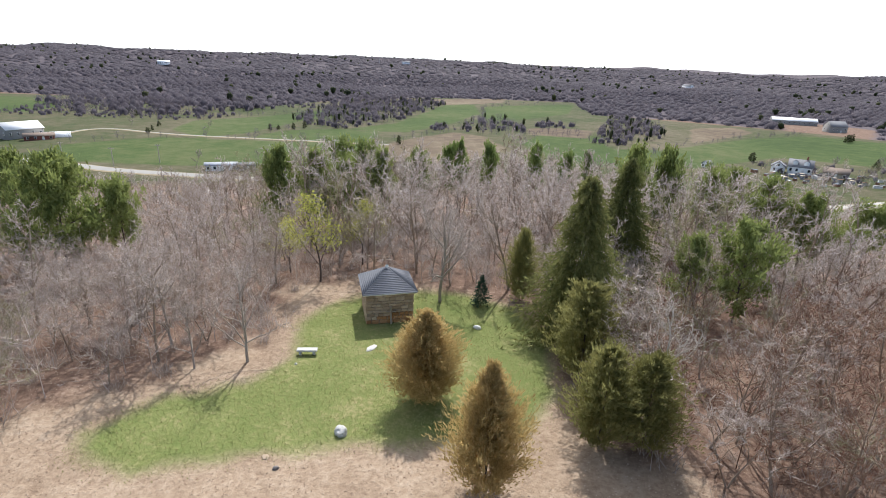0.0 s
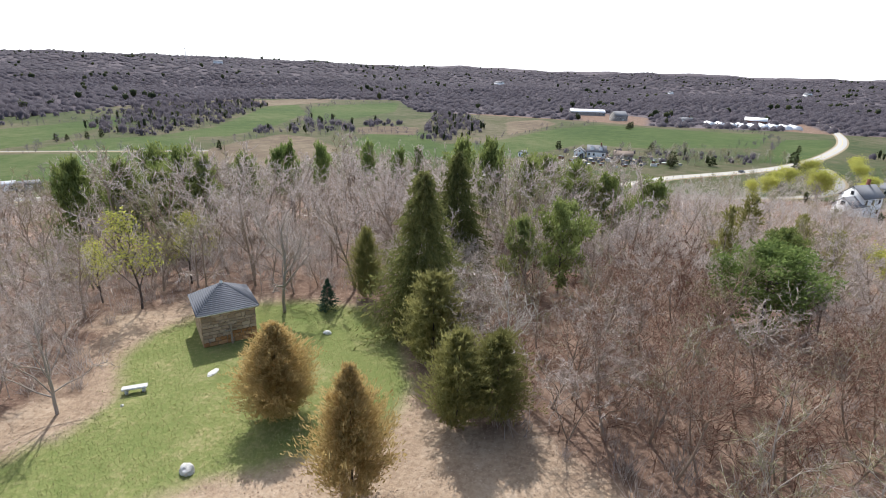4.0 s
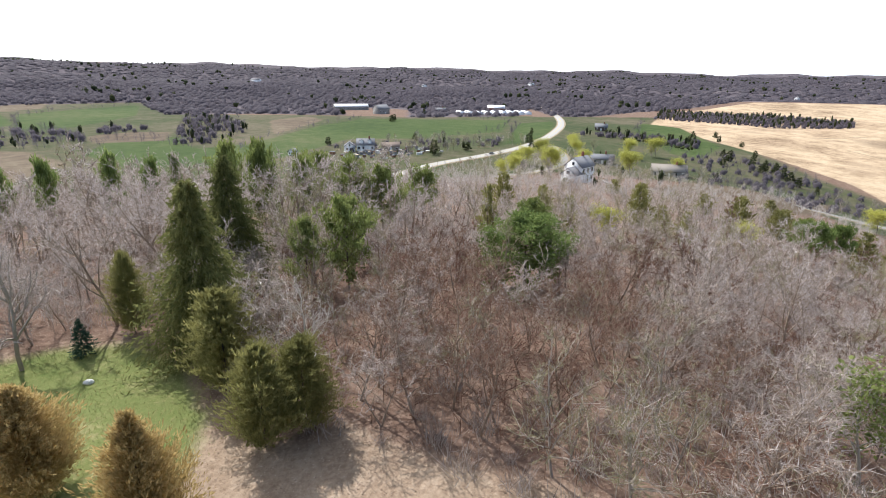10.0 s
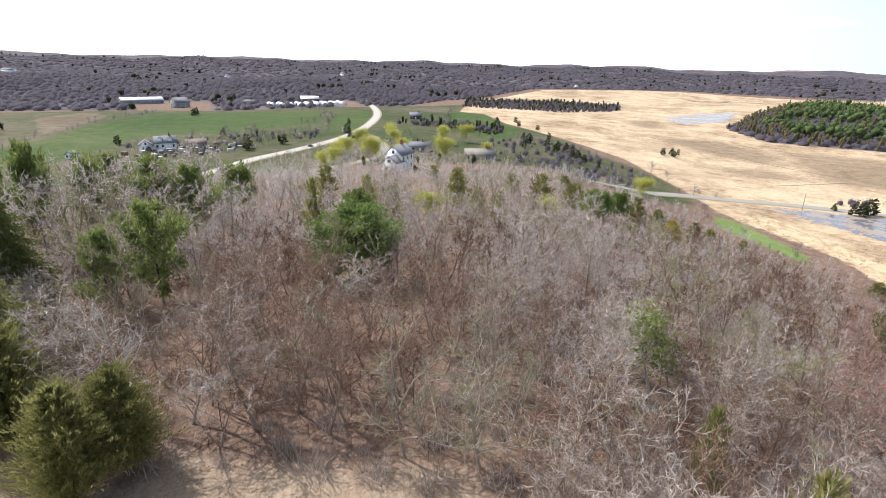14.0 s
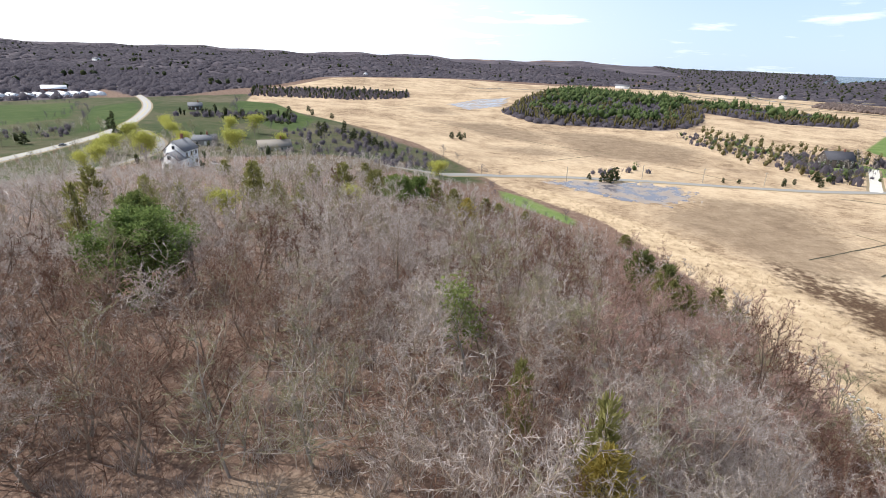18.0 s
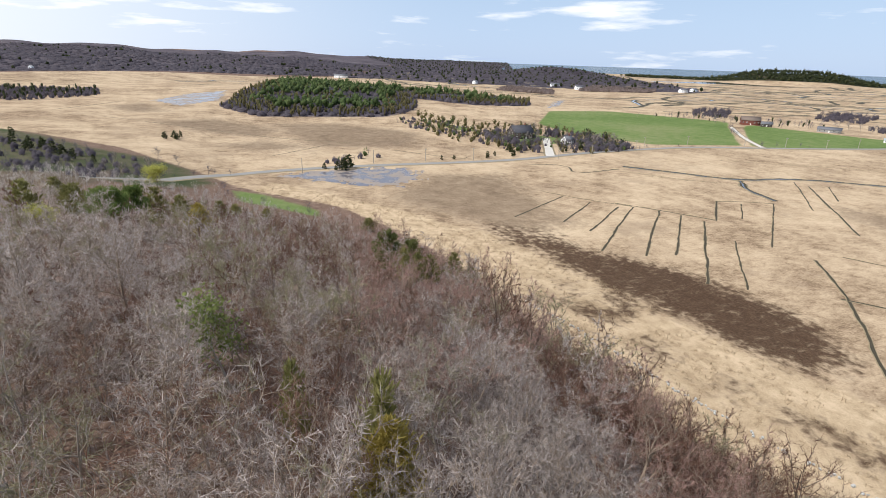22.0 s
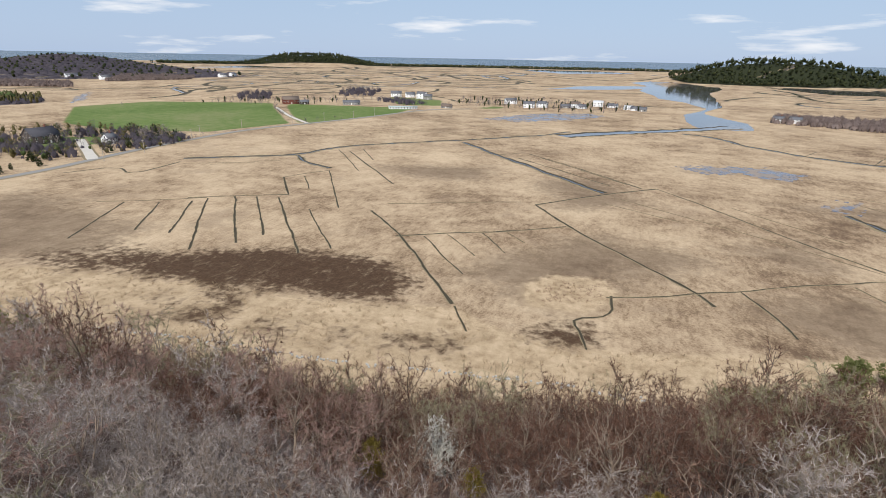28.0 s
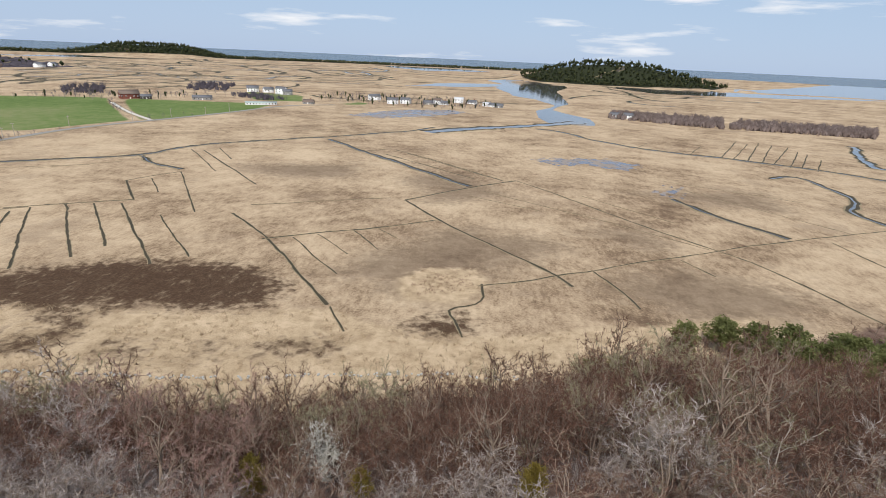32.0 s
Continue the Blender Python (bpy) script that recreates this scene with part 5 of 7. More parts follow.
BRICK_RED = plain("chimney_brick", (0.2, 0.08, 0.055), (0.32, 0.14, 0.1), 4.0)
POLE_WOOD = plain("weathered_pole", (0.34, 0.30, 0.25), (0.5, 0.45, 0.38), 1.0)
METAL = plain("dull_steel", (0.35, 0.36, 0.38), (0.5, 0.5, 0.52), 2.0, 0.45, 0.8)
PLASTIC = plain("white_greenhouse_film", (0.74, 0.76, 0.78), (0.9, 0.9, 0.92), 0.4, 0.4)
GREEN_METAL = plain("pale_green_roof", (0.38, 0.47, 0.46), (0.52, 0.6, 0.58), 0.5, 0.5)

BOX = np.array([[x, y, z] for x in (-0.5, 0.5) for y in (-0.5, 0.5) for z in (0, 1)], float)
BOX_F = np.array([(0, 1, 3), (0, 3, 2), (4, 6, 7), (4, 7, 5), (0, 4, 5), (0, 5, 1), (2, 3, 7), (2, 7, 6), (0, 2, 6), (0, 6, 4), (1, 5, 7), (1, 7, 3)])


def block(size, at=(0, 0, 0), shape=None):
    s = shape or Shape()
    s.add(BOX * size + at, BOX_F)
    return s


UNIT_BOX = {}


def box_part(name, parent, material, size, at, turn=0.0, label=""):
    """A block as a part; alike blocks of one material share their mesh."""
    if material.name not in UNIT_BOX:
        UNIT_BOX[material.name] = block((1, 1, 1)).mesh("block", material)
    ob = part(name, UNIT_BOX[material.name], parent, label)
    ob.matrix_local = Matrix.LocRotScale(at, Euler((0, 0, turn)), size)
    return ob


def gable(w, d, h, rise):
    """Walls with a gable at both ends of the length w (along x)."""
    s = Shape()
    v = [(sx * w / 2, sy * d / 2, z) for sx in (-1, 1) for sy in (-1, 1) for z in (-0.6, h)] + [(-w / 2, 0, h + rise), (w / 2, 0, h + rise)]
    s.add(v, [(0, 1, 3), (0, 3, 2), (4, 6, 7), (4, 7, 5), (0, 4, 5), (0, 5, 1), (2, 3, 7), (2, 7, 6), (1, 8, 3), (5, 7, 9), (1, 5, 9), (1, 9, 8), (3, 8, 9), (3, 9, 7)])
    return s


def slope(w, d, h, rise, side, thick=0.22, over=0.45):
    """One half of a gable roof, as a slab with eaves."""
    run = d / 2
    k = rise / run
    y0, y1 = side * (run + over), 0.0
    z0, z1 = h - over * k, h + rise
    x = w / 2 + over
    v = [(-x, y0, z0 + 0.03), (x, y0, z0 + 0.03), (x, y1, z1 + 0.03), (-x, y1, z1 + 0.03)]
    v += [(a, b, c + thick) for a, b, c in v]
    s = Shape()
    s.add(v, [(0, 2, 1), (0, 3, 2), (4, 5, 6), (4, 6, 7), (0, 1, 5), (0, 5, 4), (1, 2, 6), (1, 6, 5), (2, 3, 7), (2, 7, 6), (3, 0, 4), (3, 4, 7)])
    return s


def window(parent, x, y, z, wide, high, facing, trim):
    """A window: a frame standing proud of the wall and a pane in it; facing: 'x' or 'y' and the side."""
    axis, sign = facing
    size_f = (wide + 0.3, 0.12, high + 0.3) if axis == "y" else (0.12, wide + 0.3, high + 0.3)
    size_p = (wide, 0.16, high) if axis == "y" else (0.16, wide, high)
    w = tagged(part("window", block(size_f, (0, 0, -size_f[2] / 2)).mesh("window", trim), parent), "")
    w.location = (x + (0.05 * sign if axis == "x" else 0), y + (0.05 * sign if axis == "y" else 0), z)
    part("pane", block(size_p, (0, 0, -size_p[2] / 2)).mesh("pane", PANE), w)
    return w


def house(name, label, category, x, y, turn, w, d, h, rise, wall, roof, storeys=1, bays=3, chimney=True, trim=None, door=True, group="", lift=0.0, ends=True):
    """A building with gable roof: walls, two roof slopes, windows, door and chimney."""
    root = tagged(new(name), label, category, group)
    root.matrix_world = pose(x, y, float(ground(x, y)) + lift, 0, 0, turn)
    part("wall", gable(w, d, h, rise).mesh(name + "_wall", wall), root)
    for side in (-1, 1):
        part("roof", slope(w, d, h, rise, side).mesh(name + "_roof", roof), root)
    t = trim or TRIM
    for s in range(storeys):
        z = h / storeys * (s + 0.55)
        for side in (-1, 1):
            for b in range(bays):
                wx = -w / 2 + w * (b + 0.5) / bays
                if door and s == 0 and b == bays // 2:
                    continue
                window(root, wx, side * d / 2, z, min(1.1, w / bays * 0.4), min(1.5, h / storeys * 0.5), ("y", side), t)
            if ends:
                for f in (-0.25, 0.25):
                    window(root, side * w / 2, f * d, z, 1.0, min(1.5, h / storeys * 0.5), ("x", side), t)
    if rise > 2.2 and ends:
        for side in (-1, 1):
            window(root, side * w / 2, 0, h + rise * 0.35, 0.9, 1.2, ("x", side), t)
    if door:
        for side in (-1, 1):
            box_part("door", root, t, (1.2, 0.14, 2.2), (0 if bays % 2 else w / bays / 2, side * d / 2, 0.1))
    if chimney:
        box_part("chimney", root, BRICK_RED, (0.9, 0.9, rise + 1.8), (w * 0.22, 0.3, h + 0.2))
    return root


def aim(x, y):
    """The turn that lays a length across the view from the hilltop."""
    return -math.degrees(math.atan2(x, y))


# the farmhouses below the hill
wh = house("white_house", "tall white three-storey clapboard house with gables", "house", 194, 126, aim(194, 126) + 62, 11, 8, 7.2, 3.4, SIDING, ROOF_GREY, 2, 3)
wing = part("wing", gable(7, 6.5, 4.6, 2.6).mesh("white_house_wing", SIDING), wh, "lower white clapboard wing")
wing.location = (-7.5, -1.0, 0)
for side in (-1, 1):
    r = part("wing_roof", slope(7, 6.5, 4.6, 2.6, side).mesh("white_house_wing_roof", ROOF_GREY), wh)
    r.location = (-7.5, -1.0, 0)
for f in (-1.6, 1.6):
    window(wh, -11, -1.0 + f, 2.2, 1.2, 1.5, ("x", -1), TRIM)
window(wh, -11, -1.0, 5.4, 1.4, 1.2, ("x", -1), TRIM)
house("grey_house", "long low grey house behind yellow trees", "house", 298, 180, aim(298, 180), 18, 9, 3.0, 2.4, GREY_SIDING, ROOF_GREY, 1, 4)
house("bungalow", "low house with a pale tan roof", "house", 304, 137, aim(304, 137) + 8, 19, 10, 3.2, 3.2, GREY_SIDING, plain("tan_roof", (0.2, 0.178, 0.155), (0.29, 0.262, 0.232), 1.0), 1, 5)
house("dark_house", "small dark house beside a green field", "house", 478, 290, aim(478, 290), 12, 8, 3.6, 3.0, DARK_SIDING, ROOF_GREY, 1, 3)
a = house("farmhouse", "white house with a grey roof and dormers", "house", 207, 307, aim(207, 307), 12, 8.5, 4.2, 3.6, SIDING, ROOF_GREY, 1, 4)
for f in (-2.8, 2.8):
    dm = part("dormer", gable(1.8, 2.6, 1.3, 0.8).mesh("dormer", SIDING), a, "white dormer")
    dm.matrix_local = pose(f, -2.6, 5.6, 0, 0, 90)
    for side in (-1, 1):
        dr = part("dormer_roof", slope(1.8, 2.6, 1.3, 0.8, side, 0.12, 0.2).mesh("dormer_roof", ROOF_GREY), a)
        dr.matrix_local = pose(f, -2.6, 5.6, 0, 0, 90)
house("garage", "white gabled garage beside the house", "garage", 196, 310, aim(196, 310) + 90, 8, 7, 3.6, 2.6, SIDING, ROOF_GREY, 1, 2, False)
house("shed", "low brown-roofed shed among stored things", "shed", 222, 298, aim(222, 298), 12, 8, 2.6, 2.4, GREY_SIDING, ROOF_BROWN, 1, 3, False)
house("small_shed", "tiny white shed in a field", "shed", 158, 318, 30, 5, 4, 2.4, 1.4, SIDING, ROOF_GREY, 1, 1, False, None, False)
house("riding_barn", "long barn with a white metal roof", "barn", 409, 640, aim(409, 640) + 12, 46, 16, 4.6, 3.0, GREY_SIDING, ROOF_WHITE, 1, 9, False, None, False)
house("grey_barn", "grey gabled barn beside a field", "barn", 405, 563, aim(405, 563) + 40, 18, 12, 6.0, 5.0, GREY_SIDING, ROOF_GREY, 1, 4, False)
house("field_house", "small pale house beyond the field", "house", 486, 540, aim(486, 540), 14, 9, 3.4, 2.6, SIDING, ROOF_GREY, 1, 3)
house("nursery_barn", "red barn with a white roof beside greenhouses", "barn", 566, 512, aim(566, 512), 24, 12, 5.0, 3.6, RED_SIDING, ROOF_WHITE, 1, 5, False)
house("mobile_home", "long low blue-grey mobile home", "house", -113, 261, aim(-113, 261) - 4, 15, 5, 2.7, 1.0, SIDING, plain("blue_grey_roof", (0.3, 0.32, 0.37), (0.42, 0.44, 0.48), 1.0), 1, 5, False)
house("mobile_home_wing", "low grey annexe of the mobile home", "house", -101, 264, aim(-101, 264) + 5, 9, 5, 2.5, 1.0, GREY_SIDING, ROOF_GREY, 1, 3, False)
house("farm_barn", "big grey barn with a shining white roof", "barn", -280, 346, aim(-280, 346) + 25, 22, 13, 6.0, 4.0, GREY_SIDING, ROOF_WHITE, 1, 5, False)
house("farm_cottage", "white farm building beside the barn", "house", -296, 338, aim(-296, 338) + 70, 12, 8, 4.0, 2.6, SIDING, ROOF_GREY, 1, 3)
house("red_shed", "low dark red farm shed", "shed", -262, 338, aim(-262, 338), 16, 6, 2.6, 1.6, RED_SIDING, ROOF_BROWN, 1, 4, False)
house("hill_house", "large pale house on the wooded ridge", "house", -760, 1467, aim(-760, 1467), 30, 14, 7.0, 4.0, SIDING, ROOF_WHITE, 2, 6, lift=4)
house("ridge_house", "pale house high on the wooded ridge", "house", -150, 1900, aim(-150, 1900), 28, 14, 6.0, 4.0, SIDING, ROOF_GREY, 1, 5, lift=6)
# the farm on the marsh
house("dark_barn", "big dark brown gabled barn among trees", "barn", 436, -256, aim(436, -256) + 30, 20, 14, 6.0, 5.5, DARK_SIDING, plain("dark_roof", (0.05, 0.05, 0.06), (0.1, 0.1, 0.115), 1.0), 2, 4)
house("gable_house", "small white gabled house beside the drive", "house", 390, -277, aim(390, -277) + 50, 9, 7, 4.6, 3.2, SIDING, ROOF_GREY, 2, 3)
house("drive_shed", "low brown shed at the drive's end", "shed", 450, -300, aim(450, -300), 12, 6, 3.0, 1.8, RED_SIDING, ROOF_BROWN, 1, 3, False)
house("red_barn", "long dark red barn with lean-tos", "barn", 494, -630, aim(494, -630) + 10, 22, 12, 6.0, 4.5, RED_SIDING, ROOF_BROWN, 1, 5, False)
house("red_barn_wing", "low dark wing beside the red barn", "barn", 474, -634, aim(474, -634) + 10, 12, 10, 3.6, 2.4, DARK_SIDING, ROOF_GREY, 1, 3, False)
house("white_farmhouse", "white farmhouse above a green slope", "house", 432, -836, aim(432, -836), 18, 10, 6.0, 4.0, SIDING, ROOF_GREY, 2, 4)
house("white_wing", "white wing of the farmhouse", "house", 408, -842, aim(408, -842) + 20, 16, 9, 5.0, 3.6, SIDING, ROOF_GREY, 1, 4)
house("long_greenhouse", "long low building with a pale green roof", "greenhouse", 326, -650, aim(326, -650) + 4, 38, 8, 2.6, 1.2, SIDING, GREEN_METAL, 1, 10, False, None, False)
house("grey_workshop", "wide grey workshop with a low roof", "workshop", 416, -666, aim(416, -666), 24, 12, 3.4, 2.6, GREY_SIDING, ROOF_GREY, 1, 5, False)
VILLAGE = [(376, -820, 16, 3, SIDING, ROOF_GREY), (362, -812, 14, 2, GREY_SIDING, ROOF_GREY), (280, -693, 14, 1, GREY_SIDING, ROOF_BROWN), (222, -812, 18, 2, SIDING, ROOF_GREY),
           (182, -766, 16, 2, SIDING, ROOF_GREY), (166, -780, 14, 2, SIDING, ROOF_GREY), (134, -790, 14, 1, GREY_SIDING, ROOF_GREY), (122, -804, 12, 2, SIDING, ROOF_BROWN),
           (112, -796, 12, 1, SIDING, ROOF_GREY), (95, -845, 14, 2, SIDING, ROOF_WHITE), (73, -840, 14, 1, SIDING, ROOF_GREY), (49, -815, 12, 1, SIDING, ROOF_WHITE), (30, -802, 12, 1, GREY_SIDING, ROOF_GREY), (40, -808, 10, 1, SIDING, ROOF_GREY)]
for n, (x, y, w, st, wall, roof) in enumerate(VILLAGE):
    house("village_house", "white house in the hamlet on the marsh" if wall is SIDING else "grey house in the hamlet on the marsh", "house", x, y, aim(x, y) + (n * 37 % 60) - 30, w, 8.5, 2.9 * st, 3.0, wall, roof, st, 3, n % 2 == 0, group="houses of the hamlet")
for n, (x, y) in enumerate([(-126, -742), (-144, -744)]):
    house("wood_house", "white house before a bare wood", "house", x, y, aim(x, y) + 20 * n, 12, 9, 5.0, 3.0, SIDING, ROOF_GREY, 2, 3, group="houses by the bare wood")
for n, (x, y, w) in enumerate([(1663, -337, 40), (1376, -912, 26), (1240, -900, 22), (1150, -1180, 24), (1180, -1250, 22), (1480, -700, 22), (1600, 420, 26), (1100, 1300, 24), (1500, 1200, 26), (650, 1500, 30)]):
    house("distant_house", "pale house far off among woods", "house", x, y, aim(x, y) + n * 15, w, 12, 6.0, 4.0, SIDING, ROOF_GREY, 1, 4, False, group="distant houses", lift=1.0)


def hoop_house(x, y, turn, length, wide):
    """A greenhouse of film over hoops."""
    s = Shape()
    a = np.linspace(0, np.pi, 11)
    ring = np.stack([np.zeros(11), np.cos(a) * wide / 2, np.sin(a) * wide * 0.52], 1)
    v = np.concatenate([ring + (-length / 2, 0, 0), ring + (length / 2, 0, 0), [(-length / 2, 0, 0), (length / 2, 0, 0)]])
    f = []
    for i in range(10):
        f += [(i, i + 1, 12 + i), (i, 12 + i, 11 + i), (i, 22, i + 1), (11 + i, 12 + i, 23)]
    s.add(v, f)
    root = tagged(new("greenhouse"), "white plastic hoop greenhouse", "greenhouse", "greenhouses of the nursery")
    root.matrix_world = pose(x, y, float(ground(x, y)), 0, 0, turn)
    part("cover", s.mesh("greenhouse_cover", PLASTIC), root)
    box_part("door", root, METAL, (0.1, 1.6, 2.1), (length / 2, 0, 0))
    for k in (-0.5, 0.0, 0.5):
        box_part("base_rail", root, METAL, (length, 0.12, 0.3), (0, k * wide * 0.98, 0)) if k else None
    return root


for n, (x, y, turn) in enumerate([(500, 500, 60), (508, 492, 60), (518, 486, 62), (526, 478, 60), (536, 474, 58), (545, 484, 60), (552, 474, 62), (560, 466, 60), (570, 462, 60), (492, 508, 60)]):
    hoop_house(x, y, turn, 26, 8)
hoop_house(-258, 348, aim(-258, 348), 16, 7)


def utility_pole(x, y, high, turn=0.0, group="poles along the marsh road"):
    root = tagged(new("utility_pole"), "weathered wooden utility pole beside the road", "utility pole", group)
    root.matrix_world = pose(x, y, float(ground(x, y)), 0, 0, turn)
    s = Shape()
    s.tube([(0, 0, -0.3), (0, 0, high)], [0.24, 0.17], 8)
    part("post", s.mesh("pole_post", POLE_WOOD), root)
    box_part("crossarm", root, POLE_WOOD, (2.4, 0.2, 0.22), (0, 0.1, high - 0.9))
    for k in (-1, 1):
        box_part("insulator", root, METAL, (0.14, 0.14, 0.25), (k * 1.0, 0.1, high - 0.68))


for n, (x, y) in enumerate([(335, -262), (350, -318), (364, -340), (366, -392), (350, -446), (336, -482), (318, -512), (316, -555), (306, -641), (341, -163), (343, -127), (330, -228), (344, -90), (322, -40)]):
    utility_pole(x, y, 9.0, n * 13)
for x, y in ((-165, 257), (-200, 271), (-150, 272), (-60, 243)):
    utility_pole(x, y, 10.0, 20, "poles along the valley road")

mast = tagged(new("radio_mast"), "thin lattice radio mast on the ridge", "radio mast")
mast.matrix_world = pose(-253, 1983, float(ground(-253, 1983)))
s = Shape()
for k in range(3):
    c, d = math.cos(k * 2.09) * 1.2, math.sin(k * 2.09) * 1.2
    s.tube([(c, d, 0), (c * 0.4, d * 0.4, 44)], [0.5, 0.3], 4)
part("lattice", s.mesh("mast_lattice", METAL), mast)
box_part("antenna", mast, METAL, (3.2, 0.6, 2.4), (0, 0, 41))


def car(x, y, turn, paint, label):
    root = tagged(new("car"), label, "car")
    root.matrix_world = pose(x, y, float(ground(x, y)) + 0.25, 0, 0, turn)
    s = Shape()
    v = [(-2.2, -0.9, 0.3), (2.2, -0.9, 0.3), (2.2, 0.9, 0.3), (-2.2, 0.9, 0.3), (-2.25, -0.9, 0.85), (2.2, -0.9, 0.75), (2.2, 0.9, 0.75), (-2.25, 0.9, 0.85)]
    s.add(v, [(0, 2, 1), (0, 3, 2), (4, 5, 6), (4, 6, 7), (0, 1, 5), (0, 5, 4), (1, 2, 6), (1, 6, 5), (2, 3, 7), (2, 7, 6), (3, 0, 4), (3, 4, 7)])
    part("body", s.mesh("car_body", paint), root)
    c = Shape()
    v = [(-1.9, -0.82, 0.8), (1.1, -0.82, 0.8), (1.1, 0.82, 0.8), (-1.9, 0.82, 0.8), (-1.4, -0.65, 1.4), (0.4, -0.65, 1.4), (0.4, 0.65, 1.4), (-1.4, 0.65, 1.4)]
    c.add(v, [(4, 5, 6), (4, 6, 7), (0, 1, 5), (0, 5, 4), (1, 2, 6), (1, 6, 5), (2, 3, 7), (2, 7, 6), (3, 0, 4), (3, 4, 7)])
    part("cabin", c.mesh("car_cabin", PANE), root)
    for wx in (-1.35, 1.35):
        for wy in (-0.88, 0.88):
            w = Shape()
            w.tube([(wx, wy - 0.12, 0.33), (wx, wy + 0.12, 0.33)], [0.33, 0.33], 12)
            part("wheel", w.mesh("car_wheel", DARK_BARK), root)


car(262, 239, 12, plain("dark_car_paint", (0.05, 0.055, 0.065), (0.08, 0.085, 0.1), 1.0, 0.3), "small dark car on the main road")
car(205, 119, 40, SIDING, "white car parked beside the house")
for n, (x, y) in enumerate([(214, 296), (228, 304), (236, 296), (206, 292), (198, 296)]):
    car(x, y, n * 50, (SIDING, METAL, DARK_BARK, RED_SIDING, METAL)[n], "old car parked in the crowded yard")

# ---- the stone house and the things on the lawn ----
STONE = Shade("field_stone", 0.9)
f1, f2 = STONE.per_object(), STONE.noise(3.0, 5)
STONE.bump(f2, 0.5, 0.04)
STONE = STONE.done(STONE.mix(STONE.value("MULTIPLY", f2, 0.5), STONE.ramp(f1, (0.1, (0.27, 0.19, 0.12)), (0.5, (0.39, 0.285, 0.19)), (0.9, (0.50, 0.385, 0.27))), (0.44, 0.33, 0.225)))
RUST_STONE = Shade("rust_stained_stone", 0.9)
f1, f2 = RUST_STONE.per_object(), RUST_STONE.noise(3.0, 5)
RUST_STONE = RUST_STONE.done(RUST_STONE.mix(RUST_STONE.value("MULTIPLY", f2, 0.5), RUST_STONE.ramp(f1, (0.1, (0.28, 0.125, 0.045)), (0.5, (0.42, 0.21, 0.08)), (0.9, (0.52, 0.31, 0.15))), (0.38, 0.22, 0.11)))
MORTAR = plain("mortar", (0.29, 0.22, 0.155), (0.42, 0.33, 0.24), 2.0)
SHINGLE = Shade("slate_grey_shingle", 0.85)
SHINGLE = SHINGLE.done(SHINGLE.mix(SHINGLE.noise(2.5, 5), SHINGLE.ramp(SHINGLE.per_object(), (0.0, (0.085, 0.092, 0.11)), (1.0, (0.10, 0.108, 0.128))), (0.125, 0.133, 0.155)))
OLD_WOOD = plain("weathered_wood", (0.26, 0.2, 0.14), (0.42, 0.35, 0.27), 3.0)
GRANITE = plain("pale_granite", (0.42, 0.41, 0.39), (0.62, 0.61, 0.58), 2.5, 0.85, 0.0, 0.4)
SHED_W, SHED_D, SHED_H, SHED_RISE = 3.8, 3.9, 2.75, 1.5
hut = tagged(new("stone_house"), "small square stone house with a grey hipped roof", "stone house")
hut.matrix_world = pose(-4.55, 40.0, float(ground(-4.5, 39.8)), 0, 0, 14)
core = part("wall", block((SHED_W - 0.12, SHED_D - 0.12, SHED_H + 0.3), (0, 0, -0.3)).mesh("stone_house_wall", MORTAR), hut)
rng = np.random.default_rng(51)


def rough_stone(seed, material):
    r = np.random.default_rng(seed)
    bm = bmesh.new()
    bmesh.ops.create_cube(bm, size=1.0)
    bmesh.ops.bevel(bm, geom=list(bm.edges), offset=0.12, segments=1, affect="EDGES")
    for v in bm.verts:
        v.co += Vector(r.normal(0, 0.035, 3))
    me = bpy.data.meshes.new("stone")
    bm.to_mesh(me)
    bm.free()
    me.materials.append(material)
    return me


stone_meshes = [rough_stone(k, STONE) for k in range(4)]
rust_meshes = [rough_stone(k + 4, RUST_STONE) for k in range(3)]
for wall_n, (turn, reach, length) in enumerate([(0, SHED_D / 2, SHED_W), (90, SHED_W / 2, SHED_D), (180, SHED_D / 2, SHED_W), (270, SHED_W / 2, SHED_D)]):
    z = 0.0
    while z < SHED_H - 0.1:
        high = min(rng.uniform(0.2, 0.36), SHED_H - z)
        if SHED_H - z - high < 0.15:
            high = SHED_H - z
        x = -length / 2
        while x < length / 2 - 0.02:
            wide = min(rng.uniform(0.28, 0.7), length / 2 - x)
            if length / 2 - x - wide < 0.2:
                wide = length / 2 - x
            rust = wall_n in (0, 2) and z < 0.35 + 0.75 * (x + length / 2) / length + rng.uniform(-0.15, 0.15)
            ob = part("stone", (rust_meshes if rust else stone_meshes)[rng.integers(3)], core)
            c, s_ = math.cos(radians(turn)), math.sin(radians(turn))
            lx, ly = x + wide / 2, -(reach - 0.07)
            ob.matrix_local = Matrix.LocRotScale((c * lx - s_ * ly, s_ * lx + c * ly, z + high / 2), Euler((0, 0, radians(turn))), (wide - 0.035, 0.2, high - 0.035))
            x += wide
        z += high


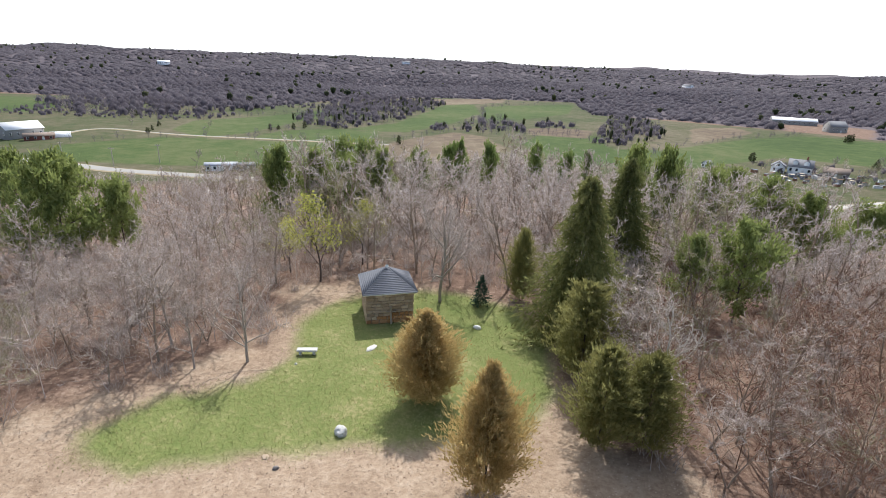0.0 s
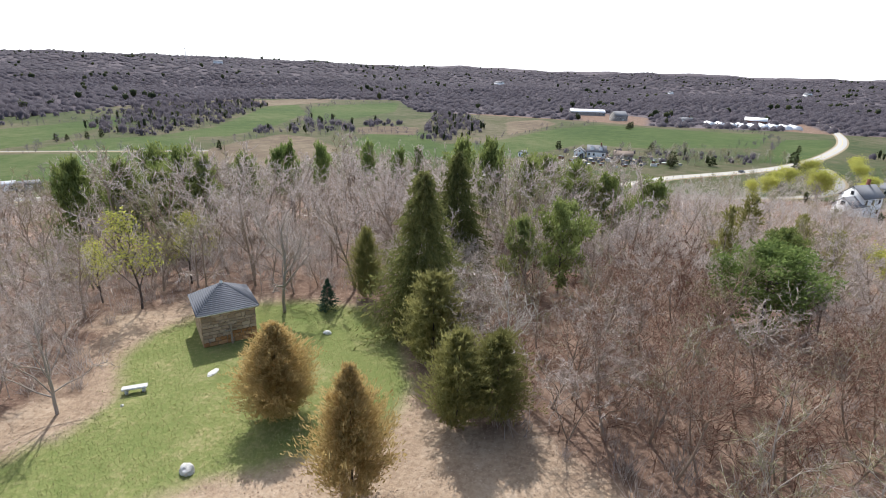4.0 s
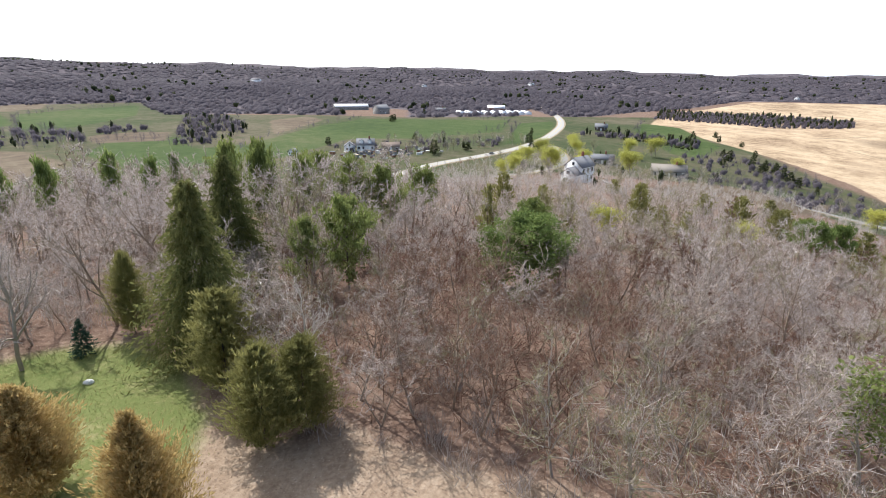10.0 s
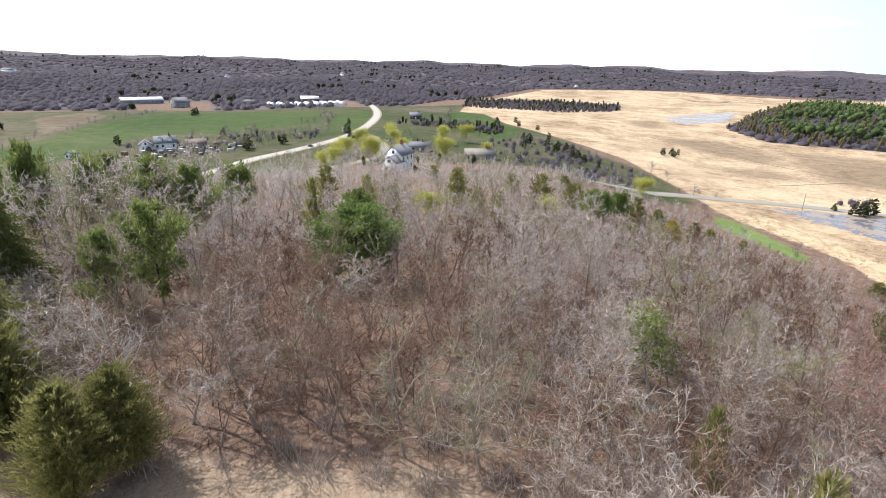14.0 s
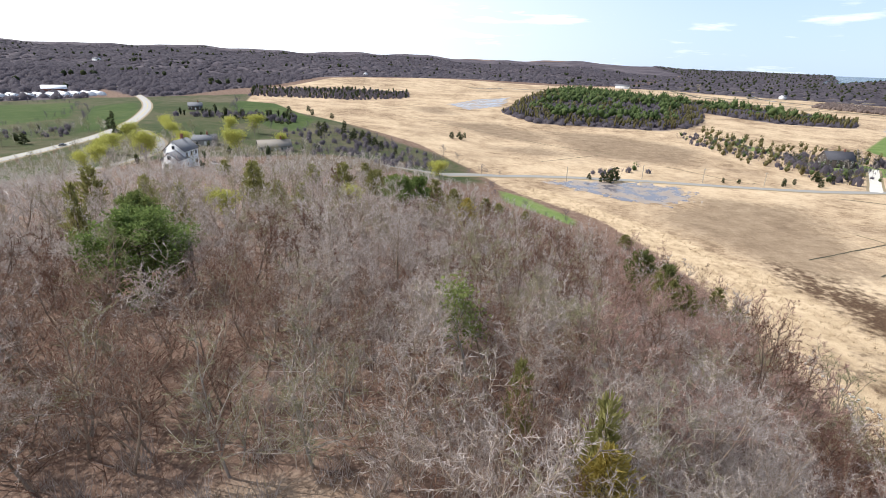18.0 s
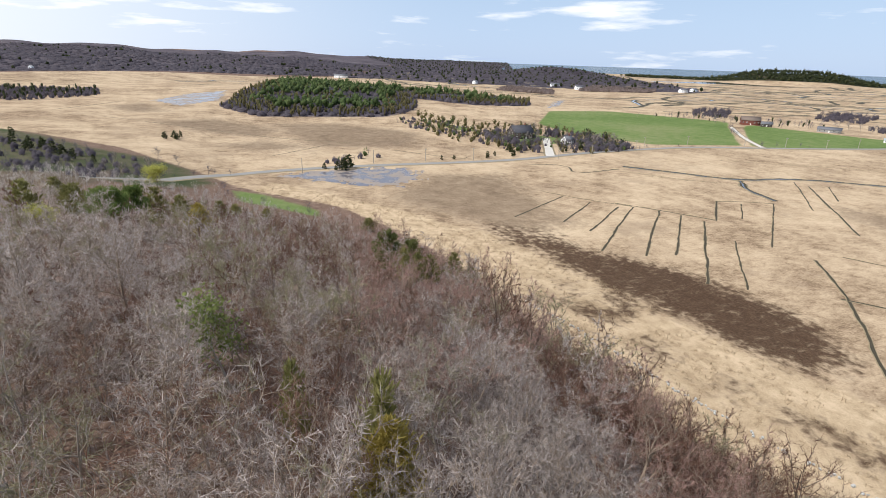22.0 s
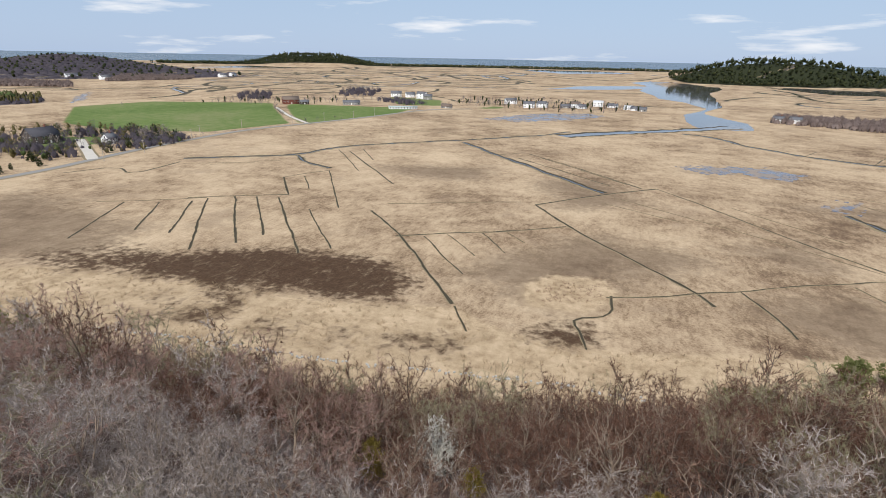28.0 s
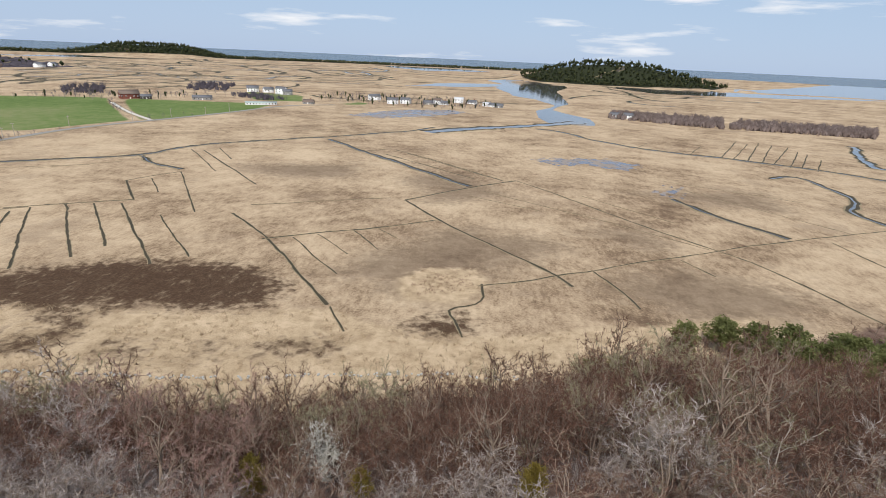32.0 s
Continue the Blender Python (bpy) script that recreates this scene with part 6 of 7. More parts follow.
def hip_course(k, n, half_w, half_d, rise, over=0.32):
    """One course of shingles round the hipped roof, as four slabs."""
    f0, f1 = k / n, (k + 1.25) / n
    f1 = min(f1, 1.0)
    out = []
    for turn in range(4):
        a, b = (half_w + over, half_d + over) if turn % 2 == 0 else (half_d + over, half_w + over)
        s = Shape()
        z0, z1 = SHED_H - 0.1 + rise * f0, SHED_H - 0.1 + rise * f1
        w0, w1, d0, d1 = a * (1 - f0), a * (1 - f1), b * (1 - f0), b * (1 - f1)
        v = [(-w0, -d0, z0), (w0, -d0, z0), (w1, -d1, z1 - 0.04), (-w1, -d1, z1 - 0.04), (-w0, -d0, z0 + 0.007), (w0, -d0, z0 + 0.007), (w1, -d1, z1 - 0.016), (-w1, -d1, z1 - 0.016)]
        s.add(v, [(0, 2, 1), (0, 3, 2), (4, 5, 6), (4, 6, 7), (0, 1, 5), (0, 5, 4), (1, 2, 6), (1, 6, 5), (2, 3, 7), (2, 7, 6), (3, 0, 4), (3, 4, 7)])
        out.append((s, turn * 90))
    return out


roof = part("roof", block((SHED_W + 0.5, SHED_D + 0.5, 0.1), (0, 0, SHED_H - 0.15)).mesh("roof_deck", TRIM), hut, "white boarded eaves")
for k in range(16):
    for s, turn in hip_course(k, 16, SHED_W / 2, SHED_D / 2, SHED_RISE):
        ob = part("shingle_course", s.mesh("shingle_course", SHINGLE), roof)
        ob.rotation_euler = (0, 0, radians(turn))
        ob.location = (0, 0, 0.06)
cap = Shape()
cap.tube([(0, 0, SHED_H + SHED_RISE - 0.12), (0, 0, SHED_H + SHED_RISE + 0.08)], [0.16, 0.08], 8)
part("roof_cap", cap.mesh("roof_cap", TRIM), hut, "white metal cap")
cross = tagged(new("wooden_cross"), "weathered wooden cross leaning on the stone wall", "cross")
cross.matrix_world = pose(-4.55, 40.0, float(ground(-4.5, 39.8)), 0, 0, 14) @ pose(0.05, -SHED_D / 2 - 0.2, 0, -4, 0, 0)
box_part("upright", cross, OLD_WOOD, (0.13, 0.09, 1.55), (0, 0, 0))
box_part("crossbar", cross, OLD_WOOD, (0.8, 0.09, 0.11), (0, 0.0, 1.02), 0.0)

bench = tagged(new("stone_bench"), "low pale granite bench on the lawn", "bench")
bench.matrix_world = pose(-9.45, 32.85, float(ground(-9.4, 32.8)), 0, 0, 4)


def worn_block(size, seed, material, amount=0.02, bevel=0.05):
    r = np.random.default_rng(seed)
    bm = bmesh.new()
    bmesh.ops.create_cube(bm, size=1.0)
    for v in bm.verts:
        v.co = Vector((v.co.x * size[0], v.co.y * size[1], (v.co.z + 0.5) * size[2]))
    bmesh.ops.bevel(bm, geom=list(bm.edges), offset=bevel, segments=2, affect="EDGES")
    for v in bm.verts:
        v.co += Vector(r.normal(0, amount, 3))
    me = bpy.data.meshes.new("worn_block")
    bm.to_mesh(me)
    bm.free()
    me.materials.append(material)
    return me


ob = part("slab", worn_block((1.45, 0.46, 0.13), 1, GRANITE, 0.008, 0.03), bench)
ob.location = (0, 0, 0.30)
for k in (-0.48, 0.48):
    ob = part("support", worn_block((0.18, 0.38, 0.34), 2, GRANITE, 0.01, 0.03), bench)
    ob.location = (k, 0, -0.03)


def boulder(name, x, y, size, seed, material, label):
    r = np.random.default_rng(seed)
    bm = bmesh.new()
    bmesh.ops.create_icosphere(bm, subdivisions=3, radius=0.5)
    for v in bm.verts:
        n = v.co.normalized()
        k = 1 + 0.22 * noise.noise(n * 1.7 + Vector((seed, 0, 0))) + 0.08 * noise.noise(n * 5 + Vector((seed, 3, 0)))
        v.co = Vector((v.co.x * size[0] * k, v.co.y * size[1] * k, max(-0.3, v.co.z * k) * size[2]))
    me = bpy.data.meshes.new(name)
    bm.to_mesh(me)
    bm.free()
    me.materials.append(material)
    ob = tagged(new(name, me), label, "stone")
    ob.matrix_world = pose(x, y, float(ground(x, y)) + 0.12 * size[2], 0, 0, seed * 40)


boulder("boulder", -5.4, 24.5, (0.85, 0.7, 0.75), 3, GRANITE, "pale grey granite boulder on the lawn")
boulder("white_stone", 3.0, 37.7, (0.62, 0.45, 0.45), 4, plain("white_stone", (0.6, 0.59, 0.56), (0.8, 0.79, 0.76), 3.0), "small whitish stone on the lawn")
boulder("dark_stone", -8.2, 21.6, (0.34, 0.28, 0.25), 5, plain("dark_stone", (0.12, 0.11, 0.1), (0.22, 0.2, 0.19), 3.0), "small dark stone in dry grass")
boulder("flat_stone", -5.0, 34.0, (1.1, 0.55, 0.16), 6, GRANITE, "flat pale stone sunk in the lawn")
boulder("pebble", -9.9, 31.5, (0.22, 0.2, 0.14), 7, GRANITE, "small pale stone beside the bench")
boulder("shaded_stone", -9.0, 22.4, (0.5, 0.35, 0.12), 8, MORTAR, "flat grey stone at the lawn's edge")
log = Shape()
log.tube([(-24.0, 35.8, 48.3), (-24.2, 39.5, 48.5), (-24.4, 43.1, 48.5)], [0.28, 0.22, 0.15], 8)
tagged(new("fallen_log", log.mesh("fallen_log", PALE_BARK)), "pale barkless fallen trunk in the brush", "log")

# grass blades on the lawn and leaves on the dry ground
rng = np.random.default_rng(77)


def tufts(name, count, keep, box, length, wide, material, label, flat):
    p = np.stack([rng.uniform(box[0], box[2], count), rng.uniform(box[1], box[3], count)], 1)
    p = p[keep(p[:, 0], p[:, 1])]
    n = len(p)
    b = np.column_stack([p, ground(p[:, 0], p[:, 1]) + 0.005])
    a = rng.uniform(0, 6.28, n)
    ln = length * rng.uniform(0.5, 1.4, n)[:, None]
    d = np.column_stack([np.cos(a), np.sin(a), np.full(n, flat) * rng.uniform(0.4, 1.6, n)])
    s = Shape()
    s.blades(b, b + d * ln, np.column_stack([-np.sin(a), np.cos(a), rng.normal(0, 0.3, n)]) * wide)
    tagged(new(name, s.mesh(name, material)), label, "grass" if flat > 0.5 else "leaves", kind="stuff")


BLADE = leafy("grass_blades", (0.18, 0.20, 0.07), (0.26, 0.27, 0.105), (0.42, 0.38, 0.2), 1.0)
FALLEN = leafy("fallen_leaves", (0.24, 0.16, 0.115), (0.38, 0.285, 0.22), (0.52, 0.43, 0.34), 1.0)
tufts("lawn_grass", 50000, lambda x, y: within(x, y, LAWN) > rng.normal(-0.2, 0.5, len(x)), (-21, 19, 11, 47), 0.075, 0.016, BLADE, "short tufted grass of the lawn", 1.2)
tufts("leaf_litter", 50000, lambda x, y: (within(x, y, LAWN) < -0.2) & (np.hypot(x, y) < 60) & (within(x, y, DRY) > -14), (-34, 2, 40, 56), 0.10, 0.04, FALLEN, "dry brown fallen leaves", 0.15)

# a low rubble wall at the marsh edge
wall = eased([(128, -77), (104.8, -82.6), (83.8, -86), (66.6, -88), (50.3, -92), (36.2, -96), (13, -101), (-5, -103)], 0.8, 2)
s = Shape()
for n, (x, y) in enumerate(wall):
    for k in range(rng.integers(0, 3)):
        w = rng.uniform(0.25, 0.6, 3) * (1, 1, 0.7)
        a = rng.uniform(0, 3)
        v = (BOX * w) @ np.array([[math.cos(a), math.sin(a), 0], [-math.sin(a), math.cos(a), 0], [0, 0, 1]]) + rng.normal(0, 0.03, (8, 3))
        s.add(v + (x + rng.normal(0, 0.45), y + rng.normal(0, 0.45), float(ground(x, y)) + rng.uniform(-0.1, 0.45) * (k > 1)), BOX_F)
tagged(new("rubble_wall", s.mesh("rubble_wall", GRANITE)), "tumbled pale rubble wall along the marsh edge", "stone wall", kind="stuff")

# ---- woods, hedges and single trees far off ----
def ball():
    bm = bmesh.new()
    bmesh.ops.create_icosphere(bm, subdivisions=1, radius=1.0)
    bm.verts.ensure_lookup_table()
    v, f = np.array([v.co[:] for v in bm.verts]), np.array([[q.index for q in p.verts] for p in bm.faces])
    bm.free()
    return v, f


BALL, BALL_F = ball()


def heap(seed, height, spread, lobes, low, fringe, size, tall=0.3):
    """A far evergreen: uneven lobes of crown with a fringe of leaf blades."""
    rng = np.random.default_rng(seed)
    s = Shape()
    for k in range(lobes):
        a, d = rng.uniform(0, 6.28), spread * rng.uniform(0.15, 0.55) * (lobes > 1)
        rad = spread * (rng.uniform(0.42, 0.62) if lobes > 1 else 0.85)
        up = height * (1 - low) * (tall if lobes > 1 else 0.46)
        zc = height * (low + (1 - low) * (rng.uniform(0.28, 0.68) if lobes > 1 else 0.5))
        v = BALL * (1 + rng.normal(0, 0.17, (len(BALL), 1))) * (rad, rad, up)
        s.add(v + (math.cos(a) * d, math.sin(a) * d, zc), BALL_F)
    n = rng.normal(0, 1, (fringe, 3)) + (0, 0, 0.7)
    n /= np.linalg.norm(n, axis=1)[:, None]
    p = n * (spread * 0.72, spread * 0.72, height * (1 - low) * 0.42) + (0, 0, height * (low + (1 - low) * 0.5))
    t = p + (n + rng.normal(0, 0.35, n.shape) + (0, 0, 0.5)) * size * rng.uniform(0.5, 1.3, (fringe, 1))
    q = np.cross(t - p, rng.normal(0, 1, n.shape))
    s.blades(p - n * size * 0.4, t, q / (np.linalg.norm(q, axis=1)[:, None] + 1e-9) * size * 0.28)
    s.slivers([(0, 0, -0.3)] * 2, [(0, 0, height * 0.7)] * 2, [0.02 * height] * 2, rng)
    return s.arrays()


CAP = BALL_F[(BALL[BALL_F].mean(1)[:, 2] > -0.1)]


def canopy(seed, height, spread, twigs, thick, stems=4, rise=0.6, foot=0.1):
    """A far leafless crown: an uneven dome of close twigs, a haze of twigs over it and stems under it."""
    rng = np.random.default_rng(seed)
    s = Shape()
    v = BALL * (1 + rng.normal(0, 0.16, (len(BALL), 1))) * (spread, spread, height * rise)
    s.add(v + (0, 0, height * foot), CAP)
    a, r = rng.uniform(0, 6.28, twigs), spread * np.sqrt(rng.uniform(0, 1, twigs))
    b = np.stack([np.cos(a) * r, np.sin(a) * r, height * (foot + rise * 0.85 * np.sqrt(1 - (r / spread) ** 2 * 0.95))], 1)
    t = b + np.stack([np.cos(a) * r * 0.3, np.sin(a) * r * 0.3, height * rng.uniform(0.08, 0.3, twigs)], 1) + rng.normal(0, 0.05 * height, (twigs, 3))
    s.slivers(b, t, thick * rng.uniform(0.7, 1.3, twigs), rng)
    a, r = rng.uniform(0, 6.28, stems), spread * rng.uniform(0.1, 0.9, stems)
    b = np.stack([np.cos(a) * r, np.sin(a) * r, np.full(stems, -0.3)], 1)
    s.slivers(b, b + rng.normal(0, 0.6, (stems, 3)) * (1, 1, 0) + (0, 0, height * 0.75), np.full(stems, thick * 1.2), rng)
    return s.arrays()


far = np.random.default_rng(5)


def fill(name, outlines, gap, kinds, sizes, material, label, category="woodland", keep=None, tries=1.6):
    """Fills outlines of the plan with far trees."""
    pts = []
    for o in outlines:
        q = np.array(o, float)
        box = (*q.min(0), *q.max(0))
        n = int((box[2] - box[0]) * (box[3] - box[1]) / gap**2 * tries)
        if n:
            p = scatter(far, n, box, lambda x, y: (within(x, y, [o]) > 0) & (keep(x, y) if keep else True), gap)
            if len(p):
                pts.append(p)
    p = np.concatenate(pts)
    thicket(name, kinds, p, far.uniform(*sizes, len(p)), far, material, label, category)


FAR_GREEN = leafy("distant_conifer_needles", (0.03, 0.043, 0.02), (0.062, 0.075, 0.034), (0.11, 0.118, 0.05), 0.9)
FAR_PINE = leafy("distant_pine_needles", (0.065, 0.10, 0.038), (0.125, 0.175, 0.062), (0.20, 0.25, 0.10), 0.9)
OLIVE = leafy("distant_cedar_scales", (0.095, 0.088, 0.04), (0.18, 0.16, 0.07), (0.27, 0.235, 0.11), 0.9)
brooms = [broom(400 + k, 10, 4.0, 22, 0.07) for k in range(5)]
thin_brooms = [broom(410 + k, 10, 4.8, 12, 0.10) for k in range(5)]
lumps = [heap(420 + k, 10, 3.8, 3, 0.2, 12, 1.5) for k in range(5)]
cones = [heap(430 + k, 10, 2.7, 2, 0.0, 16, 1.3, 0.42) for k in range(5)]
small_pines = [heap(445 + k, 9, 4.4, 1, 0.05, 6, 2.0) for k in range(5)]
small_lumps = [canopy(440 + k, 7, 11.0, 14, 0.45, 1, 0.62, -0.05) for k in range(5)]
puffs = [canopy(450 + k, 8.5, 6.2, 26, 0.18, 3, 0.6, 0.02) for k in range(6)]
bushy = [canopy(460 + k, 9.5, 3.6, 64, 0.10, 5, 0.62, 0.05) for k in range(5)]
shrubs = [heap(470 + k, 6.5, 3.0, 3, 0.0, 26, 1.1) for k in range(5)]
SHORE = [[(1700, -1500), (1480, -1180), (1700, -1000), (2100, -1000), (2400, -1300), (2300, -1500)]]
fill("shore_wood", SHORE, 14.0, small_lumps, (0.8, 1.4), HAZY_TWIGS, "bare brown wood on the far shore hill")
fill("shore_pines", SHORE, 26.0, small_pines, (0.7, 1.2), FAR_GREEN, "dark pines on the far shore hill")
SCRUB = [[(590, -190), (560, -170), (480, -180), (400, -205), (360, -215), (380, -240), (470, -240), (560, -230)], [(-420, 470), (-230, 460), (-200, 520), (-420, 560)], [(-330, 560), (-120, 640), (-140, 680), (-330, 600)],
         [(190, 275), (300, 262), (330, 290), (240, 330), (190, 330)], [(255, 60), (330, 30), (420, 110), (440, 160), (380, 170), (290, 110)], [(390, -235), (440, -235), (480, -275), (430, -300), (360, -330), (345, -300)], [(344, -58), (356, -60), (374, -96), (364, -100)]]
fill("clump_wood", CLUMPS[:3], 5.2, bushy + brooms, (0.3, 1.0), HAZY_TWIGS, "bare brown thicket between fields, tinted bluish as by haze", keep=lambda x, y: tint(x * 0.7, y * 0.7) + within(x, y, CLUMPS[:3]) * 0.03 > 0.35)
GROVES = [[(-460, 600), (-330, 475), (-244, 503), (-190, 600), (-246, 640), (-357, 660), (-435, 650)], [(-120, 640), (-170, 720), (-60, 860), (-20, 830)]]
fill("grove", GROVES, 8.0, bushy + brooms, (0.7, 1.5), HAZY_TWIGS, "tall bare trees standing over the meadows", keep=lambda x, y: tint(x, y) > 0.3)
fill("clump_cedars", CLUMPS, 14.0, cones, (0.3, 0.9), FAR_GREEN, "dark cedars in the thickets between fields")
fill("marsh_edge_cedars", CLUMPS[5:], 11.0, cones, (0.3, 0.8), FAR_GREEN, "dark cedars along the marsh edge")
fill("hedge_wood", CLUMPS[3:], 5.5, bushy, (0.4, 0.8), HAZY_TWIGS, "bare hedge between fields")
fill("island_cedars", ISLAND_WOOD, 7.0, cones, (0.6, 1.0), OLIVE, "olive cedars of the wooded marsh island", keep=lambda x, y: (within(x, y, ISLAND_WOOD) < 40) | (tint(x * 0.4, y * 0.4) > 0.75))
fill("island_pines", ISLAND_WOOD, 10.5, lumps, (0.7, 1.75), FAR_PINE, "green pines of the wooded marsh island", keep=lambda x, y: (within(x, y, ISLAND_WOOD) > 30) & (tint(x * 0.3, y * 0.3) > 0.42))
fill("island_bare", ISLAND_WOOD, 9.5, puffs, (0.8, 1.2), HAZY_TWIGS, "bare trees of the wooded marsh island")
STRIP_TWIGS = leafy("mauve_brown_twigs", (0.15, 0.112, 0.098), (0.24, 0.185, 0.165), (0.34, 0.275, 0.25), 0.7, 0.4)
fill("bare_strip", STRIPS, 5.0, bushy, (0.7, 1.25), STRIP_TWIGS, "dense bare wood on a low rise in the marsh")
fill("island_hill_wood", HILL_ISLANDS, 11.0, lumps, (1.0, 1.9), FAR_GREEN, "dark evergreen wood on a far island hill")
fill("coast_wood", COAST, 13.0, small_pines, (0.9, 1.5), FAR_GREEN, "low dark wood along the far shore")
NEAR_RIDGE = [[(-1500, 640), (-900, 700), (-600, 708), (-457, 675), (-289, 600), (-208, 630), (-174, 724), (-31, 884), (96, 888), (206, 890), (180, 670), (277, 635), (352, 560), (420, 720), (500, 620),
               (396, 500), (453, 475), (528, 440), (660, 530), (560, 405), (620, 390), (810, 425), (1247, 430), (1300, 900), (600, 1400), (-200, 1500), (-900, 1300), (-1500, 1100)]]
fill("valley_wood", NEAR_RIDGE, 9.4, puffs, (0.6, 1.15), HAZY_TWIGS, "bare brown woods beyond the fields, tinted bluish as by haze", tries=1.2)
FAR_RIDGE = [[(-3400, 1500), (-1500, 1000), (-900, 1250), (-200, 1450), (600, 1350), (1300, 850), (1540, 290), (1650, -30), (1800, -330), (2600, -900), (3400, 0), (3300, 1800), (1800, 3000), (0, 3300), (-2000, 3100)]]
fill("ridge_wood", FAR_RIDGE, 19.0, small_lumps, (0.75, 1.35), HAZY_TWIGS, "bare brown woods over the far ridges", tries=1.2)
fill("ridge_pines", NEAR_RIDGE + FAR_RIDGE, 95.0, small_pines, (0.7, 1.2), FAR_GREEN, "scattered dark pines on the ridges", keep=lambda x, y: tint(x * 0.06, y * 0.06) > 0.35, tries=1.0)
fill("pine_groves", NEAR_RIDGE + FAR_RIDGE, 15.0, small_pines, (0.8, 1.4), FAR_GREEN, "dark pine groves among bare woods", keep=lambda x, y: tint(x * 0.09 + 9, y * 0.13 + 4) * tint(x * 0.31, y * 0.37) > 0.72, tries=0.8)
fill("far_side_wood", FAR_SIDE, 26.0, small_lumps, (0.8, 1.5), HAZY_TWIGS, "bare woods and gardens across the marsh", tries=1.0)
fill("far_side_pines", FAR_SIDE, 44.0, small_pines, (0.8, 1.3), FAR_GREEN, "dark pines across the marsh", tries=1.0)

# bare hedges and lone bushes along field edges
HEDGES = [[(-235, 318), (-197, 366), (-142, 366), (-58, 368), (-31, 300)], [(-221, 464), (-172, 528), (-127, 637)], [(-142, 373), (-129, 425), (-89, 448), (-48, 504)], [(134, 346), (158, 390), (263, 474), (345, 515)],
          [(433, 440), (481, 411), (371, 327), (273, 338)], [(363, 309), (452, 378)], [(56, 398), (91, 484), (130, 458)], [(33, 563), (51, 750), (194, 842)], [(607, 314), (521, 279), (392, 177)], [(-400, 566), (-383, 488), (-300, 470)],
          [(40, 440), (100, 455), (118, 385)], [(-40, 384), (4, 455)], [(240, 120), (300, 95), (340, 60)], [(262, 60), (308, 34), (322, 0)], [(345, -240), (352, -300), (360, -380)], [(476, -570), (400, -495)], [(340, -455), (330, -500)], [(283, 2), (255, 2), (228, -30)]]
hedge_spots = np.concatenate([eased(h, 4.5, 1) for h in HEDGES])
hedge_spots = hedge_spots[far.uniform(0, 1, len(hedge_spots)) < 0.85]
hedge_spots = hedge_spots + far.normal(0, 1.6, hedge_spots.shape)
thicket("hedge", brooms, hedge_spots, far.uniform(0.2, 0.85, len(hedge_spots)) ** 1.3, far, HAZY_TWIGS, "straggling bare hedges along field edges", "hedge")

# gullies: narrow winding channels over the wide marsh
for n in range(210):
    b, r = radians(far.uniform(84, 196)), far.uniform(760, 2500)
    x, y = r * math.sin(b), r * math.cos(b)
    turn, pts = far.uniform(0, 6.28), []
    for k in range(7):
        pts.append((x, y))
        turn += far.normal(0, 0.6)
        x, y = x + math.cos(turn) * r * 0.05, y + math.sin(turn) * r * 0.05
    q = np.array(pts)
    if np.all(within(q[:, 0], q[:, 1], MARSH) > 15) and np.all(within(q[:, 0], q[:, 1], FIELD + ISLAND_WOOD + STRIPS + BROAD + PONDS + SCRUB) < -12):
        w = r * 0.003
        ribbon("gully", pts, [(-w * 1.4, 0.0, BANK), (-w, 0.3, MUDBANK), (0, 0.06, WATER if n % 3 == 0 else MUDBANK), (w, 0.06, MUDBANK), (w * 1.3, 0.3, BANK), (w * 1.8, 0.0, BANK)], "narrow winding gully in the wide marsh", "gully", 0.25, w * 0.3, 8.0, 2, far)

# trees that stand by themselves below the hill
yellow_far = tree("yellow_maple", leafed(150, 9.0, 4.6, 0.42, 26, 0.8), BARK, YELLOW, "round maple in bright yellow-green young leaf", "tree", "yellow maples in the valley")
spots_y = [(216, 158, 1.0), (262, 138, 1.0), (340, 180, 1.0), (366, 176, 1.0), (279, 212, 0.9), (318, 216, 0.8), (300, 200, 0.8), (246, 196, 0.8), (311, 133, 0.75), (262, 31, 0.75), (232, 170, 0.7), (330, 225, 0.8), (90, 27, 0.35), (70, 40, 0.4), (272, 172, 0.8), (250, 160, 0.7), (206, 172, 0.7), (228, 190, 0.8), (180, 160, 0.6)]
for n, (x, y, s) in enumerate(spots_y):
    plant(yellow_far, x, y, s * 1.3, n, 1.3) if n == 0 else another(yellow_far, x, y, s * 1.3, n, far.uniform(1.2, 1.5))
pale_far = tree("pale_budding_tree", leafed(151, 9.0, 4.4, 0.4, 4, 0.7), BARK, BUDS, "tree with a haze of pale olive buds", "tree", "budding trees in the valley")
for n, (x, y, s) in enumerate([(254, 268, 0.9), (245, 300, 0.9), (271, 276, 0.9), (352, 172, 1.0), (290, 280, 0.9), (320, 290, 0.8), (224, 280, 0.9), (300, 165, 0.8), (384, -262, 0.75), (330, 270, 0.8), (282, 262, 0.6), (500, -590, 0.8), (240, 120, 0.7), (110, 60, 0.5), (130, 90, 0.55), (150, 110, 0.5), (160, 60, 0.5), (120, 36, 0.5), (140, 130, 0.55), (170, 140, 0.6), (180, 100, 0.55), (200, 110, 0.6), (225, 110, 0.7), (250, 120, 0.8), (270, 120, 0.7), (290, 110, 0.7), (215, 215, 0.7), (238, 212, 0.8), (265, 200, 0.9), (300, 220, 0.9), (340, 210, 0.9), (230, 262, 1.0), (262, 300, 1.0), (280, 310, 0.9), (190, 262, 0.8), (310, 262, 1.0)]):
    plant(pale_far, x, y, s, n) if n == 0 else another(pale_far, x, y, s, n)
